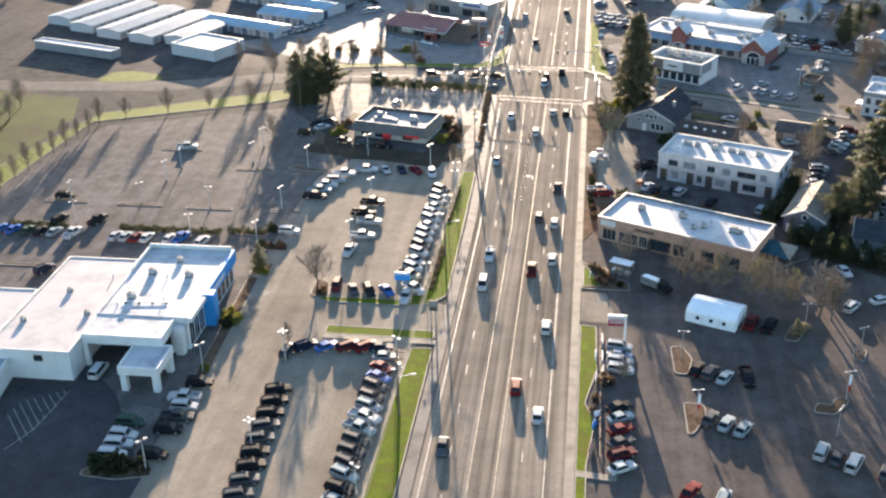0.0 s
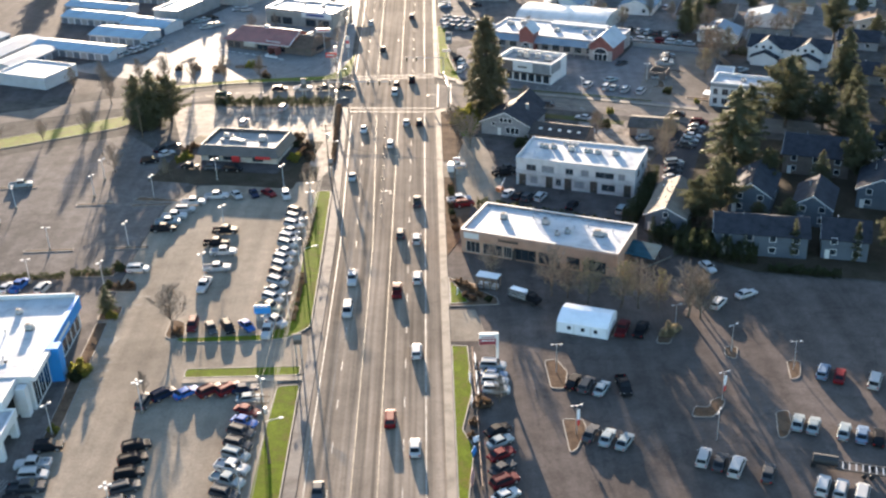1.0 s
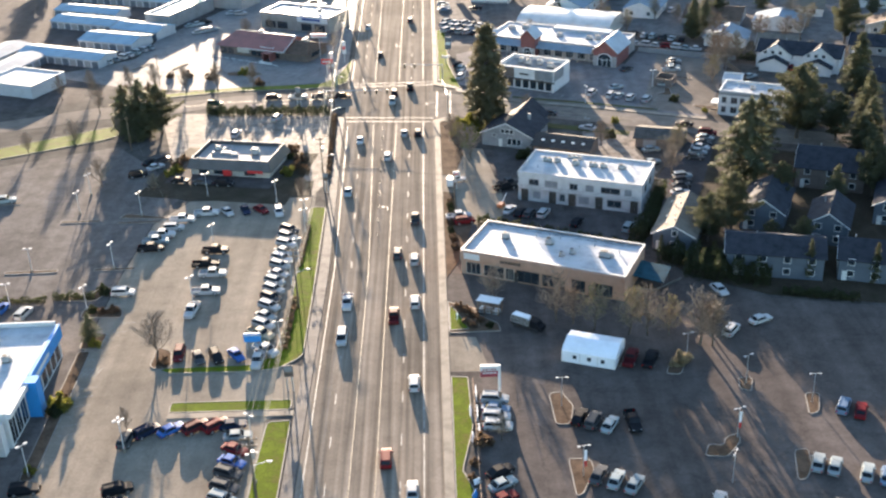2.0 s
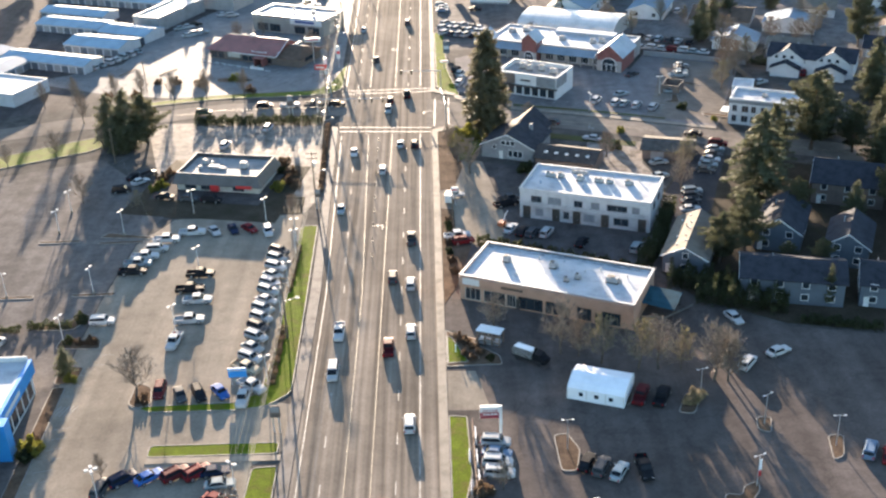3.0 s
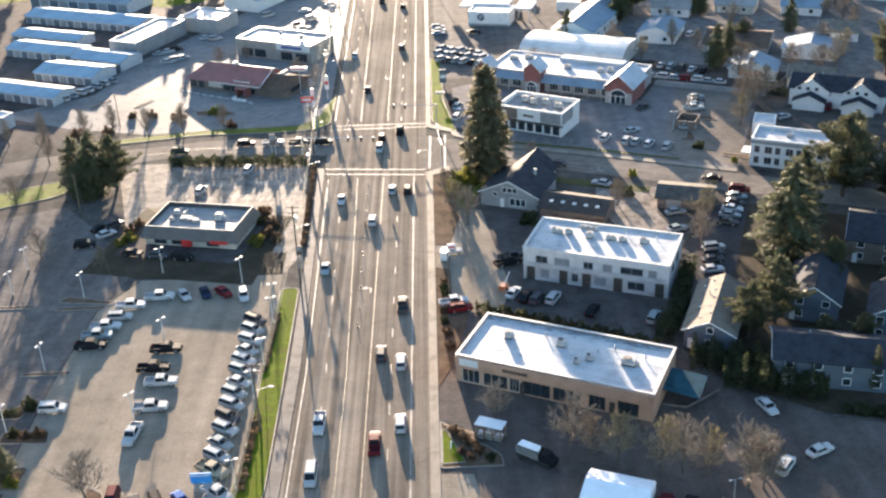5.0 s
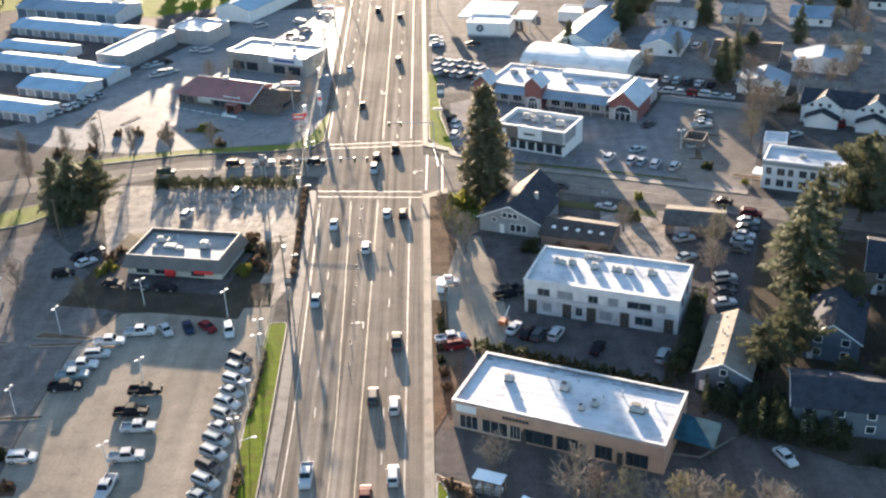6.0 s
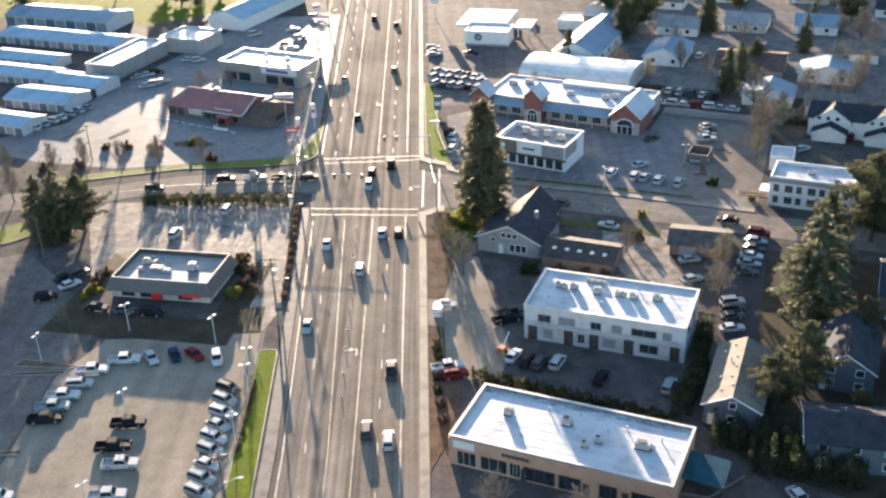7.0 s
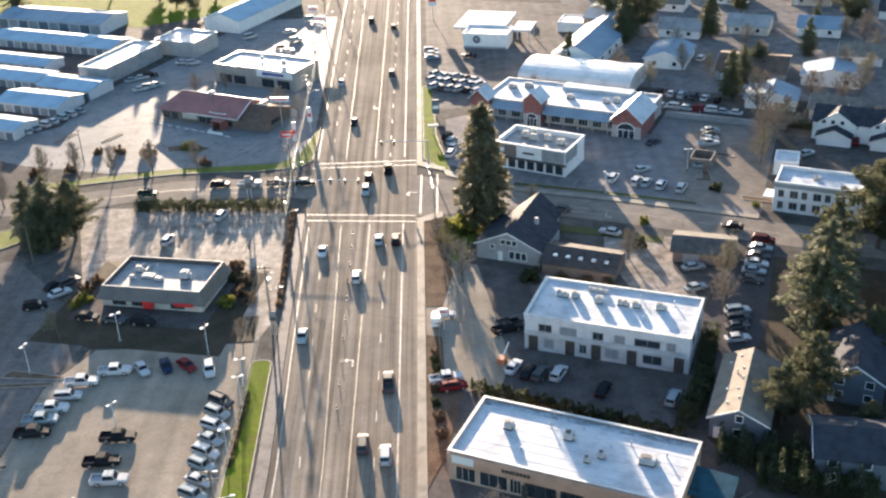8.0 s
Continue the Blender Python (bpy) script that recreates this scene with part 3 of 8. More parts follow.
stall_lines((-58, 366.5), (-44, 360), 8, 4.0, 65)
stall_lines((20, 331), (40, 322), 8, 4.5, 62)
stall_lines((60, 316), (64, 326), 6, 4.5, 155)
stall_lines((-53, 301), (-36, 298), 7, 4.5, 80)
stall_lines((-55, 308), (-38, 305.5), 7, 4.5, 80)

# hatched stalls beside the showroom
for k in range(7):
    ribbon("stall_line", [(-67.6 + 0.72 * k, 187.4), (-66.6 + 0.72 * k, 190.4)], 0.14, 0.013, 0.018, PAINT_W, "worn white hatched stall line", "road marking")
for k in range(6):
    ribbon("stall_line", [(-64.6, 170.0 + 2.75 * k), (-61.6, 170.6 + 2.75 * k)], 0.08, 0.013, 0.018, PAINT_W, "worn white stall line", "road marking")

slab("grass_patch", rounded([(-154, 319.5), (-151.7, 330), (-143.4, 331), (-135.5, 328), (-133, 322.5), (-145, 320)], 3), -0.02, 0.045, GRASS_Y, "sunlit yellow-green grass patch by the cross street", "grass")

# stall lines of the restaurant lots
for k in range(9):
    x = -62 + 3.0 * k
    ribbon("stall_line", [(x, 300.5 - 0.22 * (x + 62)), (x + 0.9, 305.5 - 0.22 * (x + 62))], 0.08, 0.007, 0.012, PAINT_W, "worn white stall line", "road marking")
for k in range(11):
    p, q = along(-26.5, -70.5, 379.5, 1.5 + 2.8 * k, -9.0), along(-26.5, -70.5, 379.5, 1.5 + 2.8 * k, -4.4)
    ribbon("stall_line", [p, q], 0.08, 0.007, 0.012, PAINT_W, "worn white stall line", "road marking")

# ---- vehicles ----
def loft(bm, stations, mi=0):
    """Joins rings of points, one after another, into a closed skin."""
    rings = [[bm.verts.new(p) for p in s] for s in stations]
    n = len(rings[0])
    for a, b in zip(rings, rings[1:]):
        for k in range(n):
            bm.faces.new((a[k], a[(k + 1) % n], b[(k + 1) % n], b[k])).material_index = mi
    bm.faces.new(rings[0][::-1]).material_index = mi
    bm.faces.new(rings[-1]).material_index = mi


def ring(x, w, zb, zt, sh=0.9):
    """A car's cross-section: sill, waist, shoulder."""
    zm = zb + (zt - zb) * 0.55
    return [(x, -w * 0.93, zb), (x, -w, zm), (x, -w * sh, zt), (x, w * sh, zt), (x, w, zm), (x, w * 0.93, zb)]


SHAPES = {
    # length, half width, waist height, roof height, bonnet height, cabin (windscreen foot, roof front, roof back, rear foot), wheel radius, axle offsets
    "s": (4.7, 0.91, 0.92, 1.45, 0.84, (1.05, 0.35, -1.15, -1.85), 0.33, (1.42, -1.38)),
    "u": (4.75, 0.95, 1.08, 1.72, 1.02, (1.25, 0.62, -1.95, -2.28), 0.37, (1.45, -1.42)),
    "v": (5.1, 0.99, 1.12, 1.90, 1.05, (1.75, 0.95, -2.25, -2.48), 0.36, (1.6, -1.5)),
    "p": (5.75, 1.0, 1.15, 1.88, 1.12, (1.30, 0.75, -0.75, -0.95), 0.40, (1.85, -1.72)),
}
KINDWORD = {"s": "sedan", "u": "SUV", "v": "van", "p": "pickup truck"}
PROTO = {}


def build_car(kind, colour, name, label, cat):
    ln, w, zw, zr, zh, (c0, c1, c2, c3), rw, axles = SHAPES[kind]
    paint = CARPAINT[colour]
    th = thing(name, label, cat)
    h = ln / 2
    bm = bmesh.new()
    zs = 0.26
    tail = zw * (0.97 if kind != "s" else 0.98)
    st = [ring(h, w * 0.72, zs + 0.14, zh * 0.72), ring(h - 0.12, w * 0.88, zs + 0.02, zh * 0.88), ring(h - 0.55, w * 0.97, zs, zh * 0.97), ring(c0, w, zs, zh + 0.02),
          ring(c0 - 0.25, w, zs, zw)]
    if kind == "p":
        st += [ring(c3 - 0.02, w, zs, zw), ring(c3 - 0.06, w, zs, zw * 0.62), ring(-h + 0.14, w, zs, zw * 0.62), ring(-h + 0.10, w, zs, zw * 0.97), ring(-h, w * 0.96, zs + 0.15, zw * 0.95)]
    else:
        st += [ring(c3 + 0.1, w, zs, zw), ring(-h + 0.45, w * 0.97, zs, tail), ring(-h + 0.08, w * 0.9, zs + 0.03, tail * 0.93), ring(-h, w * 0.8, zs + 0.14, tail * 0.78)]
    loft(bm, st)
    # roof pillars and roof
    f = 0.90
    t = 0.76
    loft(bm, [[(c0, -w * f, zw - 0.06), (c0, w * f, zw - 0.06), (c3, w * f, zw - 0.06), (c3, -w * f, zw - 0.06)],
              [(c1 + 0.06, -w * (t + .02), zr - 0.10), (c1 + 0.06, w * (t + .02), zr - 0.10), (c2 - 0.05, w * (t + .02), zr - 0.10), (c2 - 0.05, -w * (t + .02), zr - 0.10)],
              [(c1 - 0.12, -w * (t - .06), zr), (c1 - 0.12, w * (t - .06), zr), (c2 + 0.1, w * (t - .06), zr), (c2 + 0.1, -w * (t - .06), zr)]])
    for s in (-1, 1):
        if kind == "p":
            box(bm, -h + 0.05, s * w * 0.97 - 0.05 * s - 0.05, zw * 0.6, c3, s * w * 0.97 - 0.05 * s + 0.05, zw * 0.98)
        box(bm, c0 - 0.42, s * (w + 0.09) - 0.09, zw - 0.02, c0 - 0.26, s * (w + 0.09) + 0.09, zw + 0.13)
        if kind == "u":
            box(bm, c2 + 0.2, s * w * 0.62 - 0.03, zr - 0.01, c1 - 0.3, s * w * 0.62 + 0.03, zr + 0.06)
    body = part("body", bm, paint, th)

    def pane(nm, pts):
        b2 = bmesh.new()
        c = sum((Vector(p) for p in pts), Vector()) / len(pts)
        vs = [b2.verts.new(p) for p in pts]
        nf = b2.faces.new(vs)
        nf.normal_update()
        nn = nf.normal.copy()
        if nn.dot(Vector((c.x - (c1 + c2) / 2, c.y, c.z - zw))) < 0:
            nn.negate()
        ex = bmesh.ops.extrude_face_region(b2, geom=[nf])
        for g in ex["geom"]:
            if isinstance(g, bmesh.types.BMVert):
                g.co += nn * 0.022
        for v in vs:
            v.co -= nn * 0.01
        part(nm, b2, GLASS_CAR, th)
    zb, zt = zw + 0.0, zr - 0.12

    def lerp(z):
        k = (z - (zw - 0.06)) / (zr - 0.10 - (zw - 0.06))
        return c0 + (c1 + 0.06 - c0) * k, c3 + (c2 - 0.05 - c3) * k, w * (f + (t + .02 - f) * k)
    xa, xb, wa = lerp(zb)
    xc, xd, wc = lerp(zt)
    pane("windshield", [(xa, -wa * 0.9, zb), (xa, wa * 0.9, zb), (xc, wc * 0.92, zt), (xc, -wc * 0.92, zt)])
    pane("rear_window", [(xb, -wa * 0.86, zb + 0.04), (xb, wa * 0.86, zb + 0.04), (xd, wc * 0.88, zt), (xd, -wc * 0.88, zt)])
    for s in (-1, 1):
        pane("side_window", [(xa - 0.22, s * wa, zb + 0.02), (xb + 0.14, s * wa, zb + 0.02), (xd + 0.12, s * wc, zt), (xc - 0.16, s * wc, zt)])
        b2 = boxes((h - 0.30, s * w * 0.62 - 0.17, zh * 0.68, h - 0.055, s * w * 0.62 + 0.17, zh * 0.84))
        part("headlight", b2, LAMP_LENS, th)
        b2 = boxes((-h - 0.012, s * w * 0.74 - 0.10, zw * 0.62, -h + 0.22, s * w * 0.74 + 0.10, zw * 0.86))
        part("tail_light", b2, TAIL_LENS, th)
        for ax in axles:
            b2 = bmesh.new()
            bar(b2, (ax, s * (w - 0.22), rw), (ax, s * (w + 0.015), rw), rw, 12)
            bar(b2, (ax, s * (w + 0.0), rw), (ax, s * (w + 0.025), rw), rw * 0.62, 10, mi=1)
            part("wheel", b2, [BLACK, RIM], th)
    return th


def car(spec, x, y, heading, group="", z=0.02):
    """One vehicle: kind letter and colour letter, its place and the way it points (degrees from +x)."""
    kind, colour = spec
    m = pose(x, y, z, 0, 0, heading)
    if spec not in PROTO:
        nm = {"s": "car", "u": "car", "v": "van", "p": "pickup_truck"}[kind]
        th = build_car(kind, colour, nm, "", {"s": "car", "u": "car", "v": "van", "p": "pickup truck"}[kind])
        th.matrix_basis = m
        PROTO[spec] = th
    else:
        th = copy_thing(PROTO[spec], m)
    where = {"dealer lot": "parked in the sales lot", "used car lot": "parked in the used car lot", "highway traffic": "standing on the highway", "back lot": "parked behind the dealership",
             "side street traffic": "standing on the cross street"}.get(group, "parked on asphalt")
    return tagged(th, "%s %s with dark glass, %s" % (CARWORD[colour], KINDWORD[kind], where), group="cars, " + group if group else "parked cars")


def row(specs, a, b, heading, group, jitter=0.15):
    """A row of parked vehicles, evenly spaced from a to b."""
    specs = specs.split()
    rnd = random.Random(int(abs(a[0] * 7 + a[1] * 13)))
    for k, s in enumerate(specs):
        f = k / max(1, len(specs) - 1)
        car(s, a[0] + (b[0] - a[0]) * f + rnd.uniform(-jitter, jitter), a[1] + (b[1] - a[1]) * f + rnd.uniform(-jitter, jitter), heading + rnd.uniform(-4, 4), group)

# ---- buildings ----
def on_face(face, L, D, u0, u1, z0, z1, a, b):
    """A block on a wall face from depth a (inside) to b (outside)."""
    return {"S": (u0, -b, z0, u1, -a, z1), "N": (u0, D + a, z0, u1, D + b, z1), "W": (-b, u0, z0, -a, u1, z1), "E": (L + a, u0, z0, L + b, u1, z1)}[face]


def window(th, face, L, D, u0, u1, z0, z1, frame_mat=None, mull=0, name="window", pane_mat=None):
    frame_mat = frame_mat or TRIM_W
    t = min(0.12, (u1 - u0) * 0.12)
    bm = bmesh.new()
    for a in ((u0, u1, z0 - t, z0), (u0, u1, z1, z1 + t), (u0 - t, u0, z0 - t, z1 + t), (u1, u1 + t, z0 - t, z1 + t)):
        box(bm, *on_face(face, L, D, *a, -0.05, 0.07))
    w = part(name, bm, frame_mat, th)
    for k in range(mull):
        c = u0 + (u1 - u0) * (k + 1) / (mull + 1)
        part("mullion", boxes(on_face(face, L, D, c - 0.04, c + 0.04, z0, z1, -0.05, 0.06)), frame_mat, w)
    bm = boxes(on_face(face, L, D, u0, u1, z0, z1, -0.05, 0.025))
    part("pane", bm, pane_mat or GLASS, w)
    return w


def door(th, face, L, D, u, w, h, material, name="door"):
    d = part(name, boxes(on_face(face, L, D, u, u + w, 0.02, h, -0.05, 0.05)), material, th)
    part("door_handle", boxes(on_face(face, L, D, u + w * 0.82, u + w * 0.88, 0.95, 1.15, 0.05, 0.11)), STEEL, d)
    return d


def flat_block(th, ox, oy, L, D, H, wall, roof, par=0.5, cap=None, capw=0.0):
    """Walls with a parapet round a lower flat roof, as parts of a thing."""
    t = 0.3
    X, Y = ox + L, oy + D
    part("wall", boxes((ox, oy, 0, X, oy + t, H), (ox, Y - t, 0, X, Y, H), (ox, oy + t, 0, ox + t, Y - t, H), (X - t, oy + t, 0, X, Y - t, H)), wall, th)
    part("roof", boxes((ox + t, oy + t, H - par - 0.25, X - t, Y - t, H - par)), roof, th)
    o, i = 0.06 + capw, t + 0.05
    part("parapet_cap", boxes((ox - o, oy - o, H, X + o, oy + i, H + 0.1), (ox - o, Y - i, H, X + o, Y + o, H + 0.1), (ox - o, oy + i, H, ox + i, Y - i, H + 0.1), (X - i, oy + i, H, X + o, Y - i, H + 0.1)), cap or CAP_W, th)


def flat_building(name, label, x, y, rz, L, D, H, wall, roof, par=0.5, cap=None, category="building", capw=0.0):
    """A flat-roofed building; the plan's corner (x, y) is its front left."""
    th = thing(name, label, category, pose(x, y, 0, 0, 0, rz))
    flat_block(th, 0, 0, L, D, H, wall, roof, par, cap, capw)
    return th


def gable(name, label, x, y, rz, L, D, he, hr, wall, roof, ridge="y", over=0.45, category="house", trim=None, th=None, off=(0, 0)):
    """A gabled block; ridge 'y' runs from front to back, 'x' along the front."""
    top = th is None
    if top:
        th = thing(name, label, category, pose(x, y, 0, 0, 0, rz))
    ox, oy = off
    bm = bmesh.new()
    if ridge == "y":
        prof = [(0, 0), (L, 0), (L, he), (L / 2, hr), (0, he)]
        loft(bm, [[(ox + u, oy, z) for u, z in prof], [(ox + u, oy + D, z) for u, z in prof]])
    else:
        prof = [(0, 0), (D, 0), (D, he), (D / 2, hr), (0, he)]
        loft(bm, [[(ox, oy + v, z) for v, z in prof], [(ox + L, oy + v, z) for v, z in prof]])
    part("wall", bm, wall, th)
    half, ln = (L / 2, D) if ridge == "y" else (D / 2, L)
    sl = (hr - he) / half
    for s in (-1, 1):
        bm = bmesh.new()
        a, b = (half + over) * s, 0.0
        za, zb = hr - sl * (half + over) + 0.03, hr + 0.03
        sec = [(a, za), (b, zb), (b, zb + 0.16), (a, za + 0.16)]
        if ridge == "y":
            loft(bm, [[(ox + half + u, oy + v, z) for u, z in sec] for v in (-over, D + over)])
        else:
            loft(bm, [[(ox + v, oy + half + u, z) for u, z in sec] for v in (-over, L + over)])
        part("roof", bm, roof, th)
    if trim:
        for s in (-1, 1):
            bm = bmesh.new()
            a = (half + over) * s
            za = hr - sl * (half + over) - 0.06
            sec = [(a, za), (0, hr - 0.06), (0, hr + 0.21), (a, za + 0.27)]
            if ridge == "y":
                loft(bm, [[(ox + half + u, oy + v, z) for u, z in sec] for v in (-over - 0.05, -over - 0.003)])
            else:
                loft(bm, [[(ox + v, oy + half + u, z) for u, z in sec] for v in (-over - 0.05, -over - 0.003)])
            part("barge_board", bm, trim, th)
    return th


UNIT = []


def roof_unit(x, y, z, rz, sx=1.6, sy=1.2, sz=1.0):
    """An air conditioner on its kerb, with a fan and a duct."""
    m = pose(x, y, z, 0, 0, rz) @ Matrix.Diagonal((sx, sy, sz, 1))
    if UNIT:
        return tagged(again(UNIT[0], m), group="roof units")
    th = thing("roof_unit", "grey metal air conditioner on a roof kerb", "air conditioner", group="roof units")
    part("curb", boxes((-0.5, -0.5, 0, 0.5, 0.5, 0.18)), TRIM_D, th)
    b = part("casing", boxes((-0.46, -0.46, 0.18, 0.46, 0.46, 0.95), (-0.48, -0.48, 0.9, 0.48, 0.48, 1.0)), UNIT_GREY, th)
    bm = bmesh.new()
    bar(bm, (-0.1, 0, 1.0), (-0.1, 0, 1.07), 0.32, 12)
    part("fan_grille", bm, BLACK, b)
    part("duct", boxes((0.46, -0.2, 0.3, 0.75, 0.2, 0.7), (0.6, -0.2, 0.0, 0.75, 0.2, 0.3)), UNIT_GREY, th)
    th.matrix_basis = m
    UNIT.append(th)
    return th


def vent_pipe(x, y, z, h=0.7, r=0.12):
    th = thing("vent_pipe", "short galvanised vent pipe on the roof", "vent", pose(x, y, z), "roof vents")
    bm = bmesh.new()
    bar(bm, (0, 0, 0), (0, 0, h), r, 8)
    part("pipe", bm, STEEL, th)
    bm = bmesh.new()
    bar(bm, (0, 0, h), (0, 0, h + 0.12), r * 1.7, 8, r * 0.6)
    part("cap", bm, STEEL, th)


def units_on(x, y, rz, z, items):
    for u, v, *s in items:
        px, py = along(rz, x, y, u, v)
        if s and s[0] == "v":
            vent_pipe(px, py, z)
        else:
            roof_unit(px, py, z, rz + 0.0, *(s or (1.6, 1.2, 1.0)))


def sign_bars(th, face, L, D, u0, u1, z, h, material, n=6):
    """Unreadable lettering as plain raised bars."""
    step = (u1 - u0) / n
    bm = bmesh.new()
    for k in range(n):
        box(bm, *on_face(face, L, D, u0 + k * step, u0 + k * step + step * 0.72, z, z + h, -0.02, 0.10))
    part("sign_lettering", bm, material, th)


# strip mall beside the highway
AX, AY, AR, AL, AD, AH = 3.0, 221.0, -24.8, 34.0, 14.6, 5.3
mall = flat_building("strip_mall", "low strip mall with orange tan walls and a white roof", AX, AY, AR, AL, AD, AH, WALL_TAN, ROOF_W, 0.4, capw=0.05)
part("lower_wall", boxes((0.3, -0.015, 0, AL - 0.3, -0.003, 2.9)), WALL_TAN, mall)
part("fascia", boxes((-0.02, -0.45, 3.1, AL + 0.02, -0.005, 5.2)), WALL_TAN, mall)
for u0, u1 in ((1.2, 4.2), (5.0, 9.2), (9.7, 11.3), (12.0, 16.6), (17.4, 20.6), (23.5, 26.0), (28.3, 31.5)):
    window(mall, "S", AL, AD, u0, u1, 0.4, 2.8, TRIM_D if u0 > 11 else WALL_CR, 2, "shop_window")
for u in (11.35, 21.0, 26.8):
    door(mall, "S", AL, AD, u, 0.95, 2.2, TRIM_D)
part("sign_panel", boxes((0.8, -0.55, 3.7, 4.2, -0.45, 5.0)), TRIM_W, mall, "white sign panel")
sign_bars(mall, "S", AL, AD - 0.0, 1.1, 3.9, 4.1, 0.5, mat("pale blue sign print", (0.25, 0.4, 0.6), 0.5), 5)
bm = bmesh.new()
for k in range(8):
    box(bm, 8.6 + k * 0.55, -0.53, 4.0, 9.0 + k * 0.55, -0.45, 4.55)
part("sign_lettering", bm, TRIM_D, mall)
units_on(AX, AY, AR, AH - 0.4, [(6.3, 8.6, 1.3, 1.2, 1.3), (15.6, 9.2, 1.4, 1.3, 1.3), (19.6, 5.0, 0.9, 0.9, 0.9), (21.3, 6.6, 1.0, 0.9, 1.1), (27.8, 7.6, 2.4, 1.5, 1.2), (12, 11.5, "v"), (22, 9.2, "v"), (30, 10, "v"), (10, 4, "v"), (17, 12.0, "v"), (24.5, 11.0, "v")])

part("flashing", boxes((0.32, AD - 0.33, AH - 0.38, AL - 0.32, AD - 0.306, AH - 0.12), (AL - 0.33, 6.0, AH - 0.38, AL - 0.306, AD - 0.34, AH - 0.15)), mat("dark weathered flashing", (0.11, 0.12, 0.135), 0.7, 0, 0.35, 0.5, 4, tint=(0.25, 0.26, 0.27)), mall, "dark weathered flashing inside the parapet")
part("gravel_strip", boxes((0.4, AD - 1.5, AH - 0.399, AL - 0.4, AD - 0.34, AH - 0.375)), mat("silt-stained roof edge", (0.30, 0.32, 0.34), 0.8, 0, 0.35, 0.7, 4, tint=(0.13, 0.14, 0.155)), mall, "grey silt along the roof's edge")
for k in range(6):
    part("membrane_seam", boxes((0.4, 2.2 + 2.1 * k, AH - 0.398, AL - 0.4, 2.28 + 2.1 * k, AH - 0.38)), CAP_W, mall)

# teal lean-to beside the mall
shed = thing("carport", "open carport with a teal sheet roof beside the mall", "carport", pose(33.6, 210.6, 0, 0, 0, AR))
bm = bmesh.new()
loft(bm, [[(0.2, 2, 2.9), (8.0, 2, 2.4), (8.0, 2, 2.5), (0.2, 2, 3.0)], [(0.2, 8.4, 3.2), (8.0, 8.4, 2.7), (8.0, 8.4, 2.8), (0.2, 8.4, 3.3)]])
part("roof_sheet", bm, ROOF_TEAL, shed)
for u, v in ((0.4, 2.2), (7.7, 2.2), (0.4, 8.2), (7.7, 8.2)):
    part("post", boxes((u - 0.08, v - 0.08, 0, u + 0.08, v + 0.08, 2.6)), TRIM_D, shed)

# two-storey office
BX, BY, BR, BL, BD, BH = 17.3, 256.0, -21.8, 28.6, 13.9, 7.0
office = flat_building("office_building", "two-storey white office building with a white flat roof", BX, BY, BR, BL, BD, BH, WALL_OFF, ROOF_W, 0.3, capw=0.1)
part("lower_wall", boxes((0.1, -0.015, 0, BL - 0.1, -0.003, 3.15)), mat("pale grey weathered siding", (0.33, 0.335, 0.345), 0.7, 0, 0.14, 0.4, 5, 0.05, tint=(0.24, 0.24, 0.24)), office)
part("string_course", boxes((-0.02, -0.14, 3.2, BL + 0.02, -0.004, 3.5)), WALL_OFF, office)
part("fascia", boxes((-0.05, -0.2, 5.9, BL + 0.05, -0.004, 6.98)), WALL_OFF, office)
BLIND = mat("window with drawn grey blinds", (0.20, 0.215, 0.235), 0.25, 0, 0.12, 0.6, 3)
for u0, u1, pm in ((2.6, 4.8, GLASS), (6.4, 9.2, BLIND), (12.2, 13.9, GLASS), (16.0, 17.6, BLIND), (19.4, 23.6, GLASS), (24.8, 26.2, BLIND)):
    window(office, "S", BL, BD, u0, u1, 4.1, 5.4, WALL_GR, 1, pane_mat=pm)
for u0, u1, pm in ((3.6, 5.2, BLIND), (9.9, 11.0, GLASS), (14.4, 16.6, BLIND), (20.9, 24.0, GLASS)):
    window(office, "S", BL, BD, u0, u1, 0.9, 2.5, WALL_GR, 1, pane_mat=pm)
part("stair_rail", boxes((0.4, -0.22, 3.52, BL - 0.4, -0.16, 3.58), (0.4, -0.22, 3.9, BL - 0.4, -0.16, 3.95)), WALL_GR, office)
for u in (1.0, 7.6, 12.2, 18.4, 26.4):
    # No real recess: a flat dark plate paints its shade.
    part("door_recess", boxes((u - 0.3, -0.07, 0.02, u + 1.4, 0.02, 2.9)), TRIM_D, office, "flat dark panel painting the entrance recess's shade")
    door(office, "S", BL, BD + 0.0, u, 0.95, 2.15, GLASS)
for v in (3, 8):
    window(office, "E", BL, BD, v, v + 1.4, 4.1, 5.4, TRIM_D)
    window(office, "W", BL, BD, v, v + 1.4, 4.1, 5.4, TRIM_D)
units_on(BX, BY, BR, BH - 0.3, [(4.0, 8.4, 0.9, 0.9, 1.0), (5.1, 8.3, 0.9, 0.9, 1.0), (6.8, 8.6, 1.2, 1.1, 1.1), (11.3, 8.0, 1.3, 1.2, 1.2), (15.0, 8.2, 0.9, 0.9, 1.0), (16.0, 8.2, 0.9, 0.9, 1.0), (17.8, 8.2, 1.3, 1.0, 1.0), (22.0, 8.6, 1.5, 1.1, 1.1), (9.0, 11.6, 1.0, 0.6, 0.7), (10.2, 11.6, 1.0, 0.6, 0.7), (11.4, 11.5, 1.0, 0.6, 0.7), (3.5, 4.0, "v"), (13, 4.2, "v"), (20, 4.4, "v"), (24, 11, "v"), (18, 11.4, "v")])

